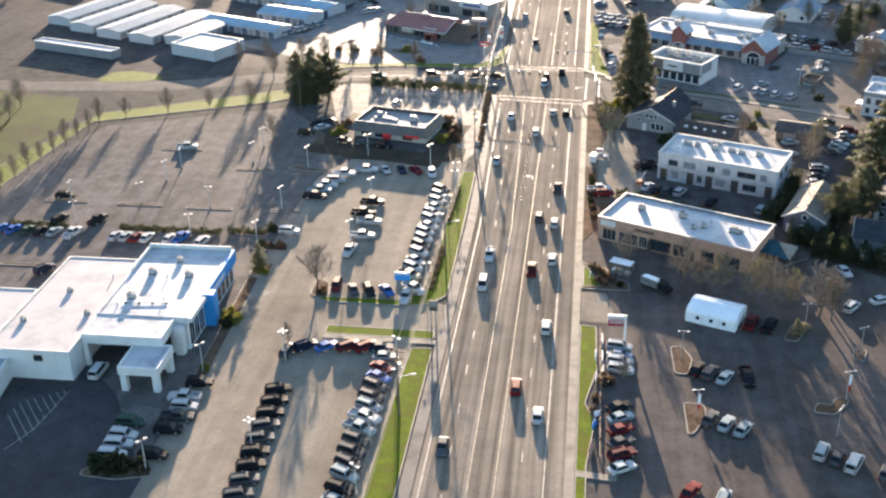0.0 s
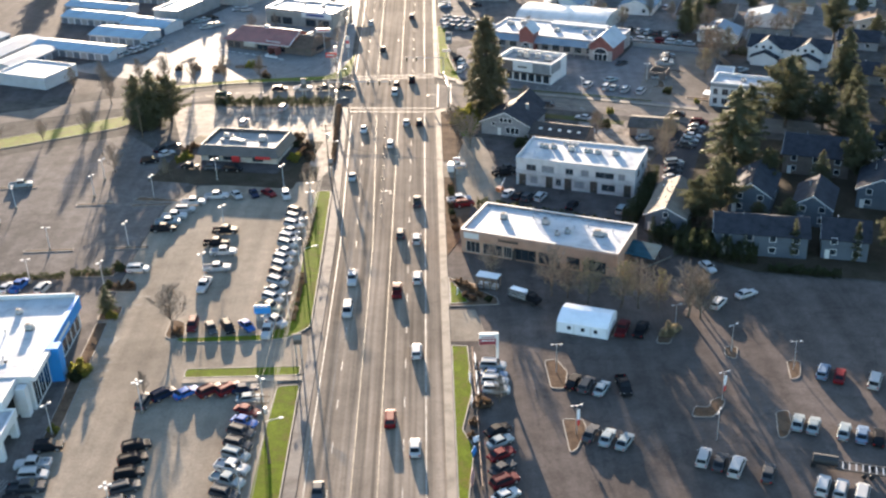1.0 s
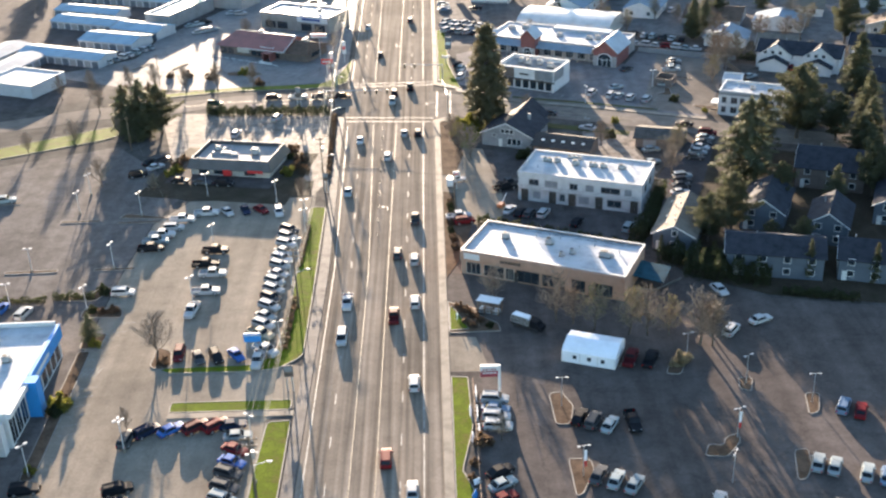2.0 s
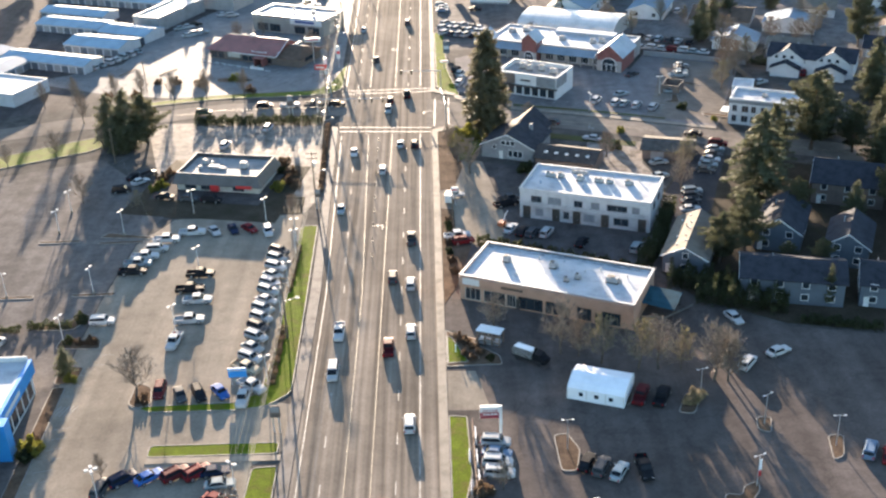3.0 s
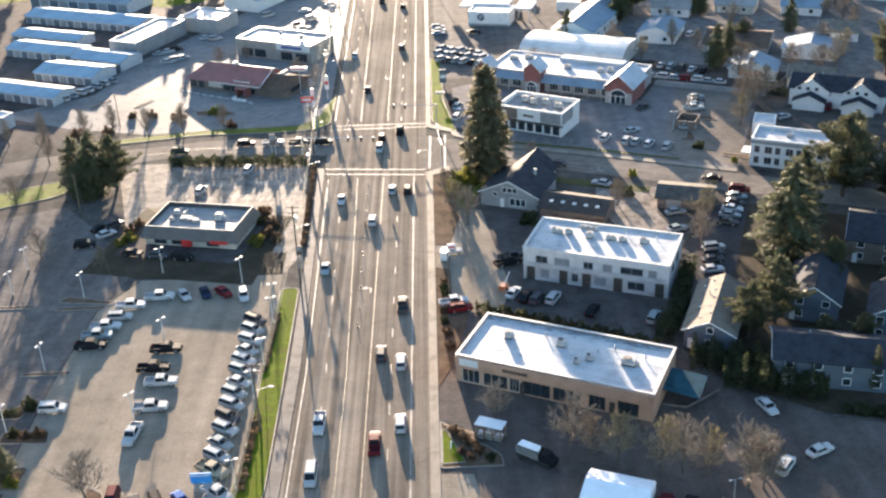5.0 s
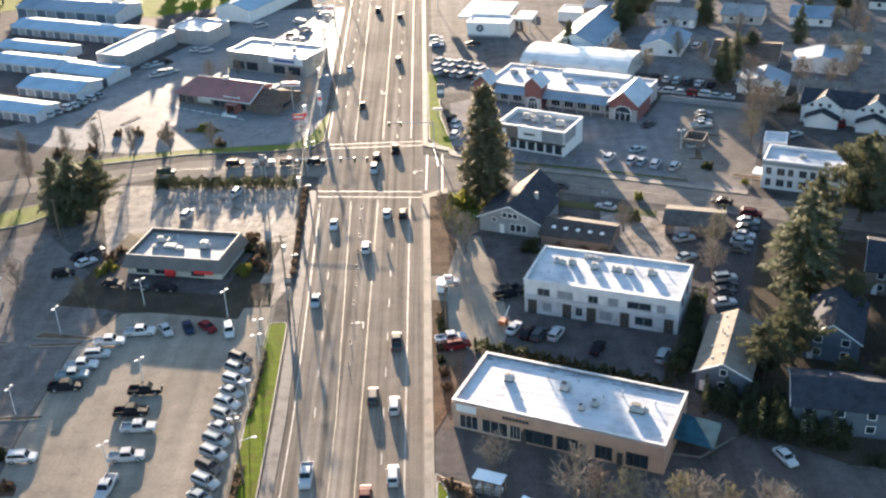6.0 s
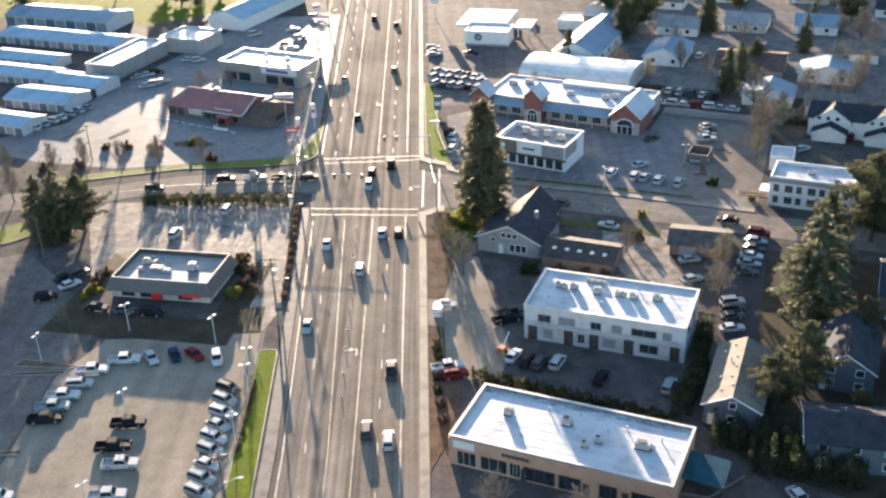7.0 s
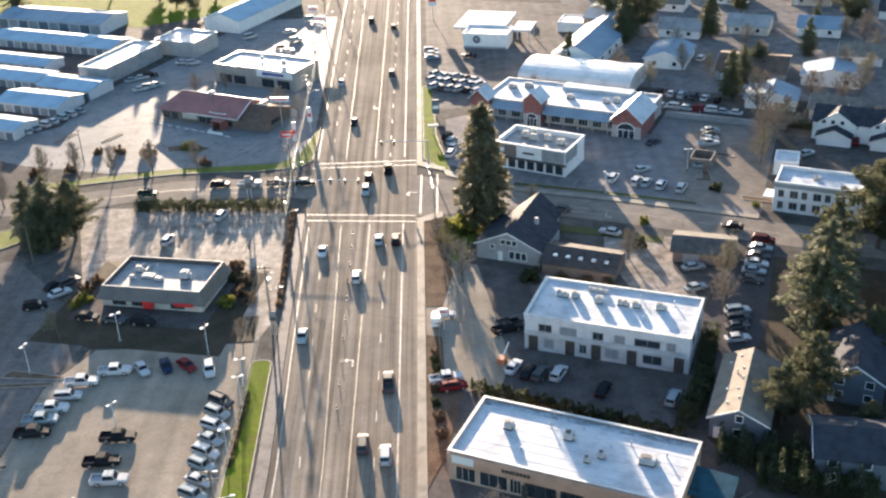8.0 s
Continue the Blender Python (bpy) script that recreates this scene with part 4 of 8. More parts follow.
for k in range(6):
    part("membrane_seam", boxes((0.4, 2.0 + 2.0 * k, BH - 0.298, BL - 0.4, 2.08 + 2.0 * k, BH - 0.28)), CAP_W, office)

# grey house with a white-edged gable and its long dark wing
CX, CY, CR = 10.6, 291.5, -24.0
gh = gable("house", "grey shingled house with a white-edged gable", CX, CY, CR, 13.5, 13.0, 3.4, 6.5, WALL_GR, ROOF_SLATE, "y", 0.5, trim=TRIM_W)
for u0, u1, z0, z1 in ((5.2, 6.2, 3.8, 4.8), (6.4, 7.4, 3.8, 4.8), (7.6, 8.6, 3.8, 4.8), (7.0, 8.1, 0.8, 2.4), (8.3, 9.4, 0.8, 2.4), (9.6, 10.6, 0.8, 2.4), (3.0, 3.8, 2.6, 3.4)):
    window(gh, "S", 13.5, 13, u0, u1, z0, z1)
door(gh, "S", 13.5, 13, 4.6, 0.95, 2.1, TRIM_W)
part("chimney", boxes((9.7, 8, 4.5, 10.4, 8.7, 6.6)), WALL_GR, gh)
wing = gable("outbuilding", "long low outbuilding with a dark brown roof and skylights", 23.0, 283.2, CR, 14.5, 9.0, 2.6, 4.2, WALL_BRN, mat("dark weathered shingle roof", (0.055, 0.05, 0.048), 0.85, 0, 0.2, 0.6, 8, 0.3, spec=0.1), "x", 0.5)
for k in range(5):
    part("skylight", boxes((1.8 + k * 2.6, 1.6, 3.34, 2.6 + k * 2.6, 2.4, 3.66)), TRIM_W, wing)
annex = gable("house_annex", "dark grey gabled annex behind the house", 17.0, 300.2, CR, 9, 9, 3.0, 6.8, WALL_GR, ROOF_SLATE, "y", 0.5)
ls = gable("garage", "low garage with a worn grey-brown roof", 49.4, 285.6, -18, 11.5, 8.6, 2.5, 3.7, WALL_BRN, ROOF_OLD, "x", 0.6, category="garage")
part("garage_door", boxes((2, -0.06, 0.02, 5.2, 0.02, 2.2)), WALL_GR, ls)

# white box restaurant
DX, DY, DR, DL, DD, DH = 17.4, 338.6, -30.0, 18.2, 11.6, 6.4
box_r = flat_building("restaurant", "boxy white restaurant with dark panels and glass front", DX, DY, DR, DL, DD, DH, WALL_W, ROOF_G, 1.1, TRIM_W, "restaurant", 0.1)
part("dark_panel", boxes((0.1, -0.10, 3.2, 5.6, -0.004, 6.1)), WALL_BRN, box_r, "dark brown cladding panel")
part("dark_panel", boxes((12.2, -0.10, 3.2, 17.9, -0.004, 6.1)), WALL_GR, box_r, "grey cladding panel")
part("dark_panel", boxes((DL + 0.004, 0.2, 3.2, DL + 0.10, 7.0, 6.1)), WALL_GR, box_r, "grey cladding panel")
part("awning", boxes((-0.4, -0.8, 2.85, DL + 0.4, -0.004, 3.1)), TRIM_D, box_r)
for k in range(7):
    window(box_r, "S", DL, DD, 1.0 + k * 2.45, 2.9 + k * 2.45, 0.4, 2.6, TRIM_W, 0, "shop_window")
part("sign_panel", boxes((7.3, -0.16, 4.3, 10.3, -0.10, 4.8)), TRIM_D, box_r, "dark lettering bar")
part("sign_badge", boxes((1.4, -0.2, 4.2, 2.4, -0.10, 5.2)), TRIM_W, box_r, "round pale badge")
units_on(DX, DY, DR, DH - 1.1, [(4.5, 7.5, 1.6, 1.4, 1.6), (7.2, 6.6, 1.5, 1.3, 1.6), (6.2, 8.8, 1.3, 1.2, 1.8), (10.4, 7.6, 1.6, 1.2, 1.6), (14.4, 6.4, 1.8, 1.3, 1.5)])

# plaza with red gables
EX, EY, ER, EL, ED = 16.6, 374.0, -27.5, 44.0, 17.0
plaza = flat_building("shopping_plaza", "shopping plaza with a white roof and red gables", EX, EY, ER, EL, ED, 5.2, WALL_PLZ, ROOF_W, 0.3, TRIM_W)
bm = bmesh.new()
loft(bm, [[(3, -2.6, 3.2), (3, 0.2, 4.7), (3, 0.2, 4.85), (3, -2.6, 3.35)], [(EL - 8, -2.6, 3.2), (EL - 8, 0.2, 4.7), (EL - 8, 0.2, 4.85), (EL - 8, -2.6, 3.35)]])
part("porch_roof", bm, ROOF_BG, plaza, "blue-grey metal porch roof")
for k in range(9):
    u = 3.4 + k * 4.0
    part("porch_post", boxes((u, -2.4, 0, u + 0.3, -2.1, 3.2)), WALL_PLZ, plaza)
for k in range(9):
    window(plaza, "S", EL, ED, 4.2 + k * 3.8, 6.6 + k * 3.8, 0.6, 2.7, TRIM_W, 2, "shop_window")
for u, dd, hh in ((12.8, 5.0, 7.2), (37.0, 12.0, 6.2), (-2.5, 5.0, 6.2)):
    wd = 4.8 if u < 30 else 7.6
    g = gable("plaza_gable", "", 0, 0, 0, wd, dd, hh - 0.2 if u < 30 else 5.0, hh + 2.0, WALL_BRK, ROOF_PALE, "y", 0.6, th=plaza, off=(u, -3.2), trim=TRIM_W)
    part("lower_wall", boxes((u - 0.04, -3.26, 0, u + wd + 0.04, -3.196, 3.3)), WALL_PLZ, plaza)
    c, r = u + wd / 2, wd * 0.3
    arc = [(c + r * math.cos(math.pi * q / 10), 2.3 + r * 0.8 * math.sin(math.pi * q / 10)) for q in range(11)]
    bm = bmesh.new()
    prof = [(c + r, 0.1)] + arc + [(c - r, 0.1)]
    loft(bm, [[(a, -3.34, z) for a, z in prof], [(a, -3.19, z) for a, z in prof]])
    w = part("arched_window", bm, GLASS, plaza)
    bm = bmesh.new()
    for q in range(10):
        bar(bm, (arc[q][0], -3.38, arc[q][1]), (arc[q + 1][0], -3.38, arc[q + 1][1]), 0.16, 4)
    part("arch_trim", bm, TRIM_W, w)
    part("window_bar", boxes(*[(c + r * f - 0.07, -3.42, 0.1, c + r * f + 0.07, -3.34, 2.6) for f in (-0.95, -0.33, 0.33, 0.95)], (c - r, -3.42, 2.15, c + r, -3.34, 2.3)), TRIM_W, w)
part("rear_roof", boxes((17.5, ED - 4.2, 4.92, EL - 7.2, ED - 0.35, 5.9)), ROOF_PALE, plaza, "raised pale rear roof strip")
units_on(EX, EY, ER, 4.9, [(4, 10, 2.0, 1.5, 1.2), (8, 12, 2.0, 1.5, 1.2), (22, 7, 1.6, 1.4, 1.2), (32, 7, 1.6, 1.3, 1.2), (34.5, 8, 1.6, 1.4, 1.4), (27, 12, "v"), (16, 12, "v")])

# arched shed, barn, station and outbuildings behind the plaza
arch = thing("arched_shed", "long pale metal shed with an arched roof", "shed", pose(27.5, 396.5, 0, 0, 0, -25.5))
bm = bmesh.new()
sec = [(0, 0)] + [(9 - 9 * math.cos(a), 3.0 + 2.6 * math.sin(a)) for a in [k * math.pi / 10 for k in range(11)]] + [(18, 0)]
loft(bm, [[(u, v, z) for v, z in sec] for u in (0, 33)])
part("shell", bm, mat("pale sheet metal", (0.55, 0.53, 0.50), 0.45, 0.2, 0.1, 0.3, 4), arch)
for k in range(5):
    part("roof_rib", boxes((4 + 6 * k, 8.5, 5.55, 4.25 + 6 * k, 9.5, 5.75)), STEEL, arch)
barn = gable("barn", "long barn with a pale blue-grey metal roof", 39.5, 412.6, -26, 13.5, 37, 4.2, 7.0, WALL_W, ROOF_BG, "y", 0.5, "barn")
for v in (5, 12, 19, 26):
    window(barn, "E", 13.5, 37, v, v + 2, 1.2, 2.6)
part("barn_door", boxes((4.5, -0.08, 0.02, 8.5, 0.02, 3.4)), WALL_GR, barn)
SX, SY, SR = 13.3, 435.9, -16.7
station = flat_building("petrol_station", "white petrol station shop with a flat roof", SX, SY, SR, 14.2, 9.0, 4.8, WALL_W, ROOF_W, 0.2, TRIM_W, "petrol station", 0.1)
bm = bmesh.new()
bar(bm, (4.4, -0.02, 2.9), (4.4, -0.12, 2.9), 1.2, 20)
part("sign_badge", bm, mat("dark navy badge", (0.02, 0.035, 0.07), 0.5), station, "round dark badge with a pale bent stripe")
part("badge_stripe", boxes((3.9, -0.2, 3.1, 4.9, -0.12, 3.35), (3.9, -0.2, 2.45, 4.9, -0.12, 2.7)), TRIM_W, station)
part("plinth", boxes((0.1, -0.05, 0, 14.1, -0.003, 0.7)), WALL_GR, station)
canopy = thing("station_canopy", "white flat forecourt canopy on posts behind the shop", "canopy", pose(SX, SY, 0, 0, 0, SR))
part("deck", boxes((-4.6, 9.3, 4.4, 12.0, 25.4, 5.1), (-4.6, 5.8, 4.4, -0.3, 9.3, 5.1)), ROOF_W, canopy)
for u, v in ((-3, 11), (-3, 22), (10, 12), (10, 23)):
    part("post", boxes((u - 0.2, v - 0.2, 0, u + 0.2, v + 0.2, 4.4)), POLE_W, canopy)
canopy = thing("station_canopy", "white side canopy beside the petrol station shop", "canopy", pose(SX, SY, 0, 0, 0, SR))
part("deck", boxes((14.5, 6.0, 4.1, 20.6, 16.2, 4.75)), ROOF_W, canopy)
for u, v in ((19.8, 6.8), (19.8, 15.4), (15.2, 11)):
    part("post", boxes((u - 0.15, v - 0.15, 0, u + 0.15, v + 0.15, 4.1)), POLE_W, canopy)
flat_building("container_office", "small white flat-roofed office", 44.8, 449.0, -20, 8.5, 9.5, 3.2, WALL_W, ROOF_W, 0.1)
gable("workshop", "orange-walled workshop with a pale roof", 53.0, 445.5, -22, 14, 18, 5.2, 6.4, WALL_TAN, ROOF_BG, "x", 0.4, "workshop")

# white office with two rows of windows
HX, HY, HR, HL, HD = 75.4, 306.6, -25.0, 18.0, 9.4
wo = flat_building("white_office", "white three-level office with rows of square windows", HX, HY, HR, HL, HD, 6.9, WALL_W, ROOF_W, 0.6, TRIM_W)
part("grey_band", boxes((-0.03, -0.09, 5.7, HL + 0.03, -0.004, 6.6)), WALL_GR, wo, "grey painted upper band")
for k in range(7):
    for z in (0.9, 3.6):
        u = 1.0 + 2.4 * k
        window(wo, "S", HL, HD, u, u + (1.5 if k % 2 else 1.0), z, z + 1.5, WALL_GR, 1)
part("string_course", boxes((-0.03, -0.12, 2.95, HL + 0.03, -0.004, 3.2)), TRIM_W, wo)
part("entrance_awning", boxes((-2.2, 0.5, 2.8, -0.004, 4.5, 3.0)), TRIM_W, wo)
units_on(HX, HY, HR, 6.3, [(8, 5, 1.2, 1.0, 0.9), (4, 6, "v"), (13, 4, "v")])
flat_building("roof_hut", "small white flat-roofed annex", 81.0, 325.6, -20, 5.4, 7.0, 3.4, WALL_W, ROOF_W, 0.3, TRIM_W)

# houses
def house(name, label, x, y, rz, L, D, he, hr, wall, roof, ridge, wins=2, trim=TRIM_W):
    th = gable(name, label, x, y, rz, L, D, he, hr, wall, roof, ridge, 0.5, trim=trim)
    n = max(1, wins)
    for k in range(n):
        u = L * (k + 0.5) / n - 0.6
        window(th, "S", L, D, u, u + 1.2, 1.0, 2.2)
        if he > 4:
            window(th, "S", L, D, u, u + 1.2, 3.5, 4.7)
    window(th, "W", L, D, D * 0.35, D * 0.35 + 1.2, 1.0, 2.2)
    window(th, "E", L, D, D * 0.6, D * 0.6 + 1.2, 1.0, 2.2)
    door(th, "S", L, D, L * 0.08, 0.95, 2.1, TRIM_W)
    part("vent_stack", boxes((L * 0.3, D * 0.6, he, L * 0.3 + 0.18, D * 0.6 + 0.18, hr + 0.3)), STEEL, th)
    return th


tan_house = house("house", "blue-grey house with a long tan shingle roof", 43.2, 228.3, -22, 8.6, 17.5, 3.9, 5.95, WALL_BLU, ROOF_TAN, "y", 1)
for u, v in ((1.2, 14.5), (2.6, 16.0), (3.4, 12.0), (3.6, 9.0), (3.3, 6.0), (3.8, 3.2), (1.6, 6.4), (2.2, 2.4)):
    z = 3.9 + 2.05 * u / 4.3
    part("roof_vent", boxes((u - 0.14, v - 0.14, z, u + 0.14, v + 0.14, z + 0.42)), TRIM_W, tan_house)
window(tan_house, "S", 8.6, 17.5, 3.9, 4.9, 3.6, 4.7)
house("house", "blue-grey house with a dark slate roof", 55.5, 216.0, -14, 18.5, 10, 5.0, 7.0, WALL_BLU, ROOF_SLATE, "x", 4)
house("house", "blue-grey gabled house with a dark roof", 63.5, 236.5, -24, 9, 14, 4.6, 7.4, WALL_BLU, ROOF_SLATE, "y", 2)
house("house", "blue-grey gabled house with white trim", 75.4, 228.6, -24, 8, 12, 4.6, 7.2, WALL_BLU, ROOF_SLATE, "y", 2)
house("house", "blue-grey cottage with a dark roof", 76.5, 212.0, -18, 9, 10, 4.6, 7.0, WALL_BLU, ROOF_SLATE, "x", 2)
house("house", "large grey-brown house with a dark slate roof", 81.5, 257.0, -22, 15, 14, 5.0, 7.8, WALL_BRN, ROOF_SLATE, "x", 3)
house("house", "grey gabled house among trees", 92.0, 236.0, -24, 10, 13, 4.6, 7.4, WALL_BLU, ROOF_SLATE, "y", 2)
house("house", "grey house with a dark roof", 104.0, 262.0, -24, 11, 12, 4.6, 7.4, WALL_GR, ROOF_SLATE, "x", 2)
dup = house("duplex_house", "white duplex with slate roof and twin gables", 96.5, 346.5, -26, 24, 11, 4.8, 7.2, WALL_W, ROOF_SLATE, "x", 6)
for u in (2.0, 14.5):
    gable("porch_gable", "", 0, 0, 0, 8.0, 4, 2.5, 4.3, WALL_W, ROOF_SLATE, "y", 0.4, th=dup, off=(u - 0.4, -3.6), trim=ROOF_SLATE)
    gable("upper_gable", "", 0, 0, 0, 9.4, 5, 4.4, 7.6, WALL_W, ROOF_SLATE, "y", 0.25, th=dup, off=(u - 1.1, -0.6), trim=TRIM_W)
    for v in (1.2, 3.4, 5.6):
        part("gable_window", boxes((u - 1.1 + v, -0.68, 4.6, u - 0.2 + v, -0.59, 5.5)), GLASS, dup)
for x, y, L, D, r, wl2 in ((66, 408, 12, 16, ROOF_BG, WALL_W), (84, 394, 19, 18, ROOF_BRN, WALL_GR), (86, 370, 13, 10, ROOF_BG, WALL_W), (106, 386, 16, 11, ROOF_BG, WALL_W), (119, 432, 13, 11, ROOF_BG, WALL_W), (76, 438, 13, 10, ROOF_G, WALL_W),
                           (98, 438, 13, 11, ROOF_G, WALL_CR), (100, 360, 12, 9, ROOF_TAN, WALL_CR), (122, 402, 12, 10, ROOF_TAN, WALL_W), (140, 376, 13, 10, ROOF_BRN, WALL_CR), (128, 356, 12, 10, ROOF_SLATE, WALL_GR), (146, 410, 13, 11, ROOF_BG, WALL_W)):
    word = {ROOF_BG: "blue-grey", ROOF_BRN: "brown", ROOF_TAN: "tan", ROOF_SLATE: "dark slate", ROOF_G: "grey"}[r]
    house("house", "suburban house with pale walls and %s roof" % word, x, y, -25 + (x * 7 % 5), L, D, 2.9, 5.2, wl2, r, "x" if (x + y) % 3 else "y", 2)
for x, y, L, D, r, wl2 in ((150, 446, 13, 11, ROOF_SLATE, WALL_W), (78, 470, 13, 11, ROOF_TAN, WALL_W), (102, 474, 12, 11, ROOF_BG, WALL_W), (128, 468, 13, 11, ROOF_SLATE, WALL_CR), (160, 340, 12, 11, ROOF_SLATE, WALL_W), (120, 322, 12, 10, ROOF_SLATE, WALL_GR),
                           (172, 380, 13, 11, ROOF_BRN, WALL_W), (60, 490, 14, 11, ROOF_SLATE, WALL_W), (90, 502, 13, 11, ROOF_BG, WALL_W), (120, 505, 13, 11, ROOF_BRN, WALL_W), (150, 490, 13, 11, ROOF_BG, WALL_W), (176, 440, 13, 11, ROOF_SLATE, WALL_W)):
    word = {ROOF_BG: "blue-grey", ROOF_BRN: "brown", ROOF_TAN: "tan", ROOF_SLATE: "dark slate", ROOF_G: "grey"}[r]
    house("house", "suburban house with pale walls and %s roof" % word, x, y, -25 + (x * 7 % 5), L, D, 2.9, 5.2, wl2, r, "x" if (x + y) % 3 else "y", 2)

# dealership
deal = flat_building("dealership", "white dealership showroom with flat roof and blue cladding", -87.8, 167.2, 0, 17.0, 27.6, 6.6, WALL_W, ROOF_W, 0.06, ROOF_W, "dealership")
part("canopy_fascia", boxes((0, -7.2, 4.7, 14.8, -6.9, 6.6), (0, -6.9, 4.7, 0.3, -0.06, 6.6), (14.5, -6.9, 4.7, 14.8, -0.06, 6.6)), WALL_W, deal)
part("canopy_roof", boxes((0.3, -6.9, 6.29, 14.5, -0.06, 6.54)), ROOF_W, deal)
part("canopy_soffit", boxes((0.3, -6.9, 4.7, 14.5, -0.06, 4.85)), WALL_CR, deal)
for u in (0.02, 13.9):
    part("canopy_pier", boxes((u, -7.15, 0, u + 0.85, -6.3, 4.68)), WALL_W, deal)
part("canopy_pier", boxes((14.0, -1.2, 0, 14.75, -0.1, 4.68)), WALL_W, deal)
part("parapet", boxes((0.0, 27.3, 6.71, 17.0, 27.6, 7.5), (0.0, 17.0, 6.71, 0.3, 27.28, 7.3)), WALL_W, deal)
part("blue_band", boxes((17.06, 11.0, 4.2, 17.7, 27.7, 6.75)), BLUE_SIGN, deal, "bright blue cladding band")
part("blue_portal", boxes((17.06, 8.6, 0, 19.2, 10.9, 6.75)), BLUE_SIGN, deal, "bright blue entrance portal")
for k in range(6):
    window(deal, "E", 17.0, 27.6, 11.4 + 2.6 * k, 13.6 + 2.6 * k, 0.4, 3.8, TRIM_W, 0, "shop_window")
for k in range(3):
    window(deal, "E", 17.0, 27.6, 0.6 + 2.6 * k, 2.9 + 2.6 * k, 0.4, 5.0, TRIM_W, 1, "shop_window")
part("roof_overhang", boxes((17.06, 0.0, 5.75, 17.9, 8.5, 6.62)), WALL_W, deal)
part("pier", boxes((15.0, -2.2, 0, 16.6, -0.6, 5.6)), WALL_W, deal)
part("sign_strip", boxes((17.71, 13.0, 5.0, 17.78, 20.0, 5.7)), TRIM_W, deal, "white sign strip")
for k in range(3):
    part("bay_door", boxes((1.2 + 4.4 * k, -0.08, 0.02, 4.8 + 4.4 * k, -0.003, 3.9)), TRIM_D, deal, "dark service bay door")
units_on(-87.8, 167.2, 0, 6.54, [(8.2, 21.8, 1.0, 0.9, 1.0), (4.5, 16.4, 1.3, 1.1, 1.2), (12.0, 15.9, 1.3, 1.1, 1.2), (4.0, 6.5, 1.3, 1.1, 1.2), (8.0, 15.0, "v"), (2.6, 3.4, "v"), (10.6, 6.0, "v")])
pipe = thing("roof_pipe", "long pale roof pipe on low blocks", "pipe", pose(-84.6, 171.6, 6.54))
bm = bmesh.new()
bar(bm, (0, 0, 0.25), (8.5, 0.8, 0.25), 0.09, 6)
part("pipe", bm, STEEL, pipe)
for k in range(4):
    part("block", boxes((0.4 + 2.5 * k, -0.2 + 0.23 * k, 0, 0.8 + 2.5 * k, 0.2 + 0.23 * k, 0.17)), TRIM_D, pipe)
shop = flat_building("service_hall", "long white service hall with a pale pink flat roof", -126.0, 155.0, 0, 22.4, 21.5, 5.8, WALL_W, ROOF_P, 0.05, CAP_W, "workshop")
flat_block(shop, 22.44, 0, 15.6, 35.6, 5.8, WALL_W, ROOF_P, 0.05, CAP_W)
for u in (14.5, 20.5, 31.5):
    window(shop, "S", 38.3, 34.4, u, u + 1.4, 3.8, 4.8, TRIM_D)
units_on(-126, 155, 0, 5.75, [(28.8, 21.4, 0.9, 0.8, 0.8), (35.7, 13.3, 0.9, 0.8, 0.8), (25.0, 9.8, 0.9, 0.8, 0.8), (35.0, 27.5, "v"), (14, 16, "v"), (8, 9, 1.0, 0.9, 0.9)])
low = flat_building("annex", "low white annex with a pale blue roof", -112.0, 144.5, 8, 14, 10.2, 4.0, WALL_W, ROOF_W, 0.2, TRIM_W, "annex")
port = thing("portico", "white drive-through portico on square pillars", "portico", pose(-78.4, 152.6, 0))
part("canopy_box", boxes((0, 0, 3.4, 7.2, 7.9, 4.6), (0, 0, 4.6, 7.2, 0.35, 5.0), (0, 7.55, 4.6, 7.2, 7.9, 5.0), (0, 0.35, 4.6, 0.35, 7.55, 5.0), (6.85, 0.35, 4.6, 7.2, 7.55, 5.0)), WALL_W, port)
part("roof", boxes((0.36, 0.36, 4.602, 6.84, 7.54, 4.66)), ROOF_W, port)
for u, v in ((0.2, 0.2), (5.9, 0.2), (0.2, 6.6), (5.9, 6.6)):
    part("pillar", boxes((u, v, 0, u + 1.1, v + 1.1, 3.4)), WALL_W, port)

# fast food restaurant with a dark mansard
MX, MY, MR, ML, MD = -63.4, 277.0, -13.0, 22.2, 14.5
TERR = 0.6  # the diner stands on a low terrace
ff = thing("diner", "low restaurant with a dark sloping parapet and red signs", "restaurant", pose(MX, MY, TERR, 0, 0, MR))
part("wall", boxes((0.8, 0.8, 0, ML - 0.8, MD - 0.8, 1.75)), WALL_CR, ff)
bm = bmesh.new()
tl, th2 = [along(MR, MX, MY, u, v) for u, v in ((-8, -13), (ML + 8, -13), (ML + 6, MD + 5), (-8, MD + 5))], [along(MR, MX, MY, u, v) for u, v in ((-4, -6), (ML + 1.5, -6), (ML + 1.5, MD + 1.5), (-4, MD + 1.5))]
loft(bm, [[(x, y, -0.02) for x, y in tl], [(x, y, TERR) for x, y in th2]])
# Terrace grass uses the same shade-darkened colour.
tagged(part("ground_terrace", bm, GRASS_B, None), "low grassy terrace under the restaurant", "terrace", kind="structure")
slab("lot_terrace", inset([along(MR, MX, MY, u, v) for u, v in ((-4, -5.5), (ML + 1.5, -5.5), (ML + 1.5, MD + 1.5), (-4, MD + 1.5))], 0.3), TERR - 0.03, TERR + 0.008, ASPH_DARK, "dark asphalt drive round the restaurant", "driveway")
bm = bmesh.new()
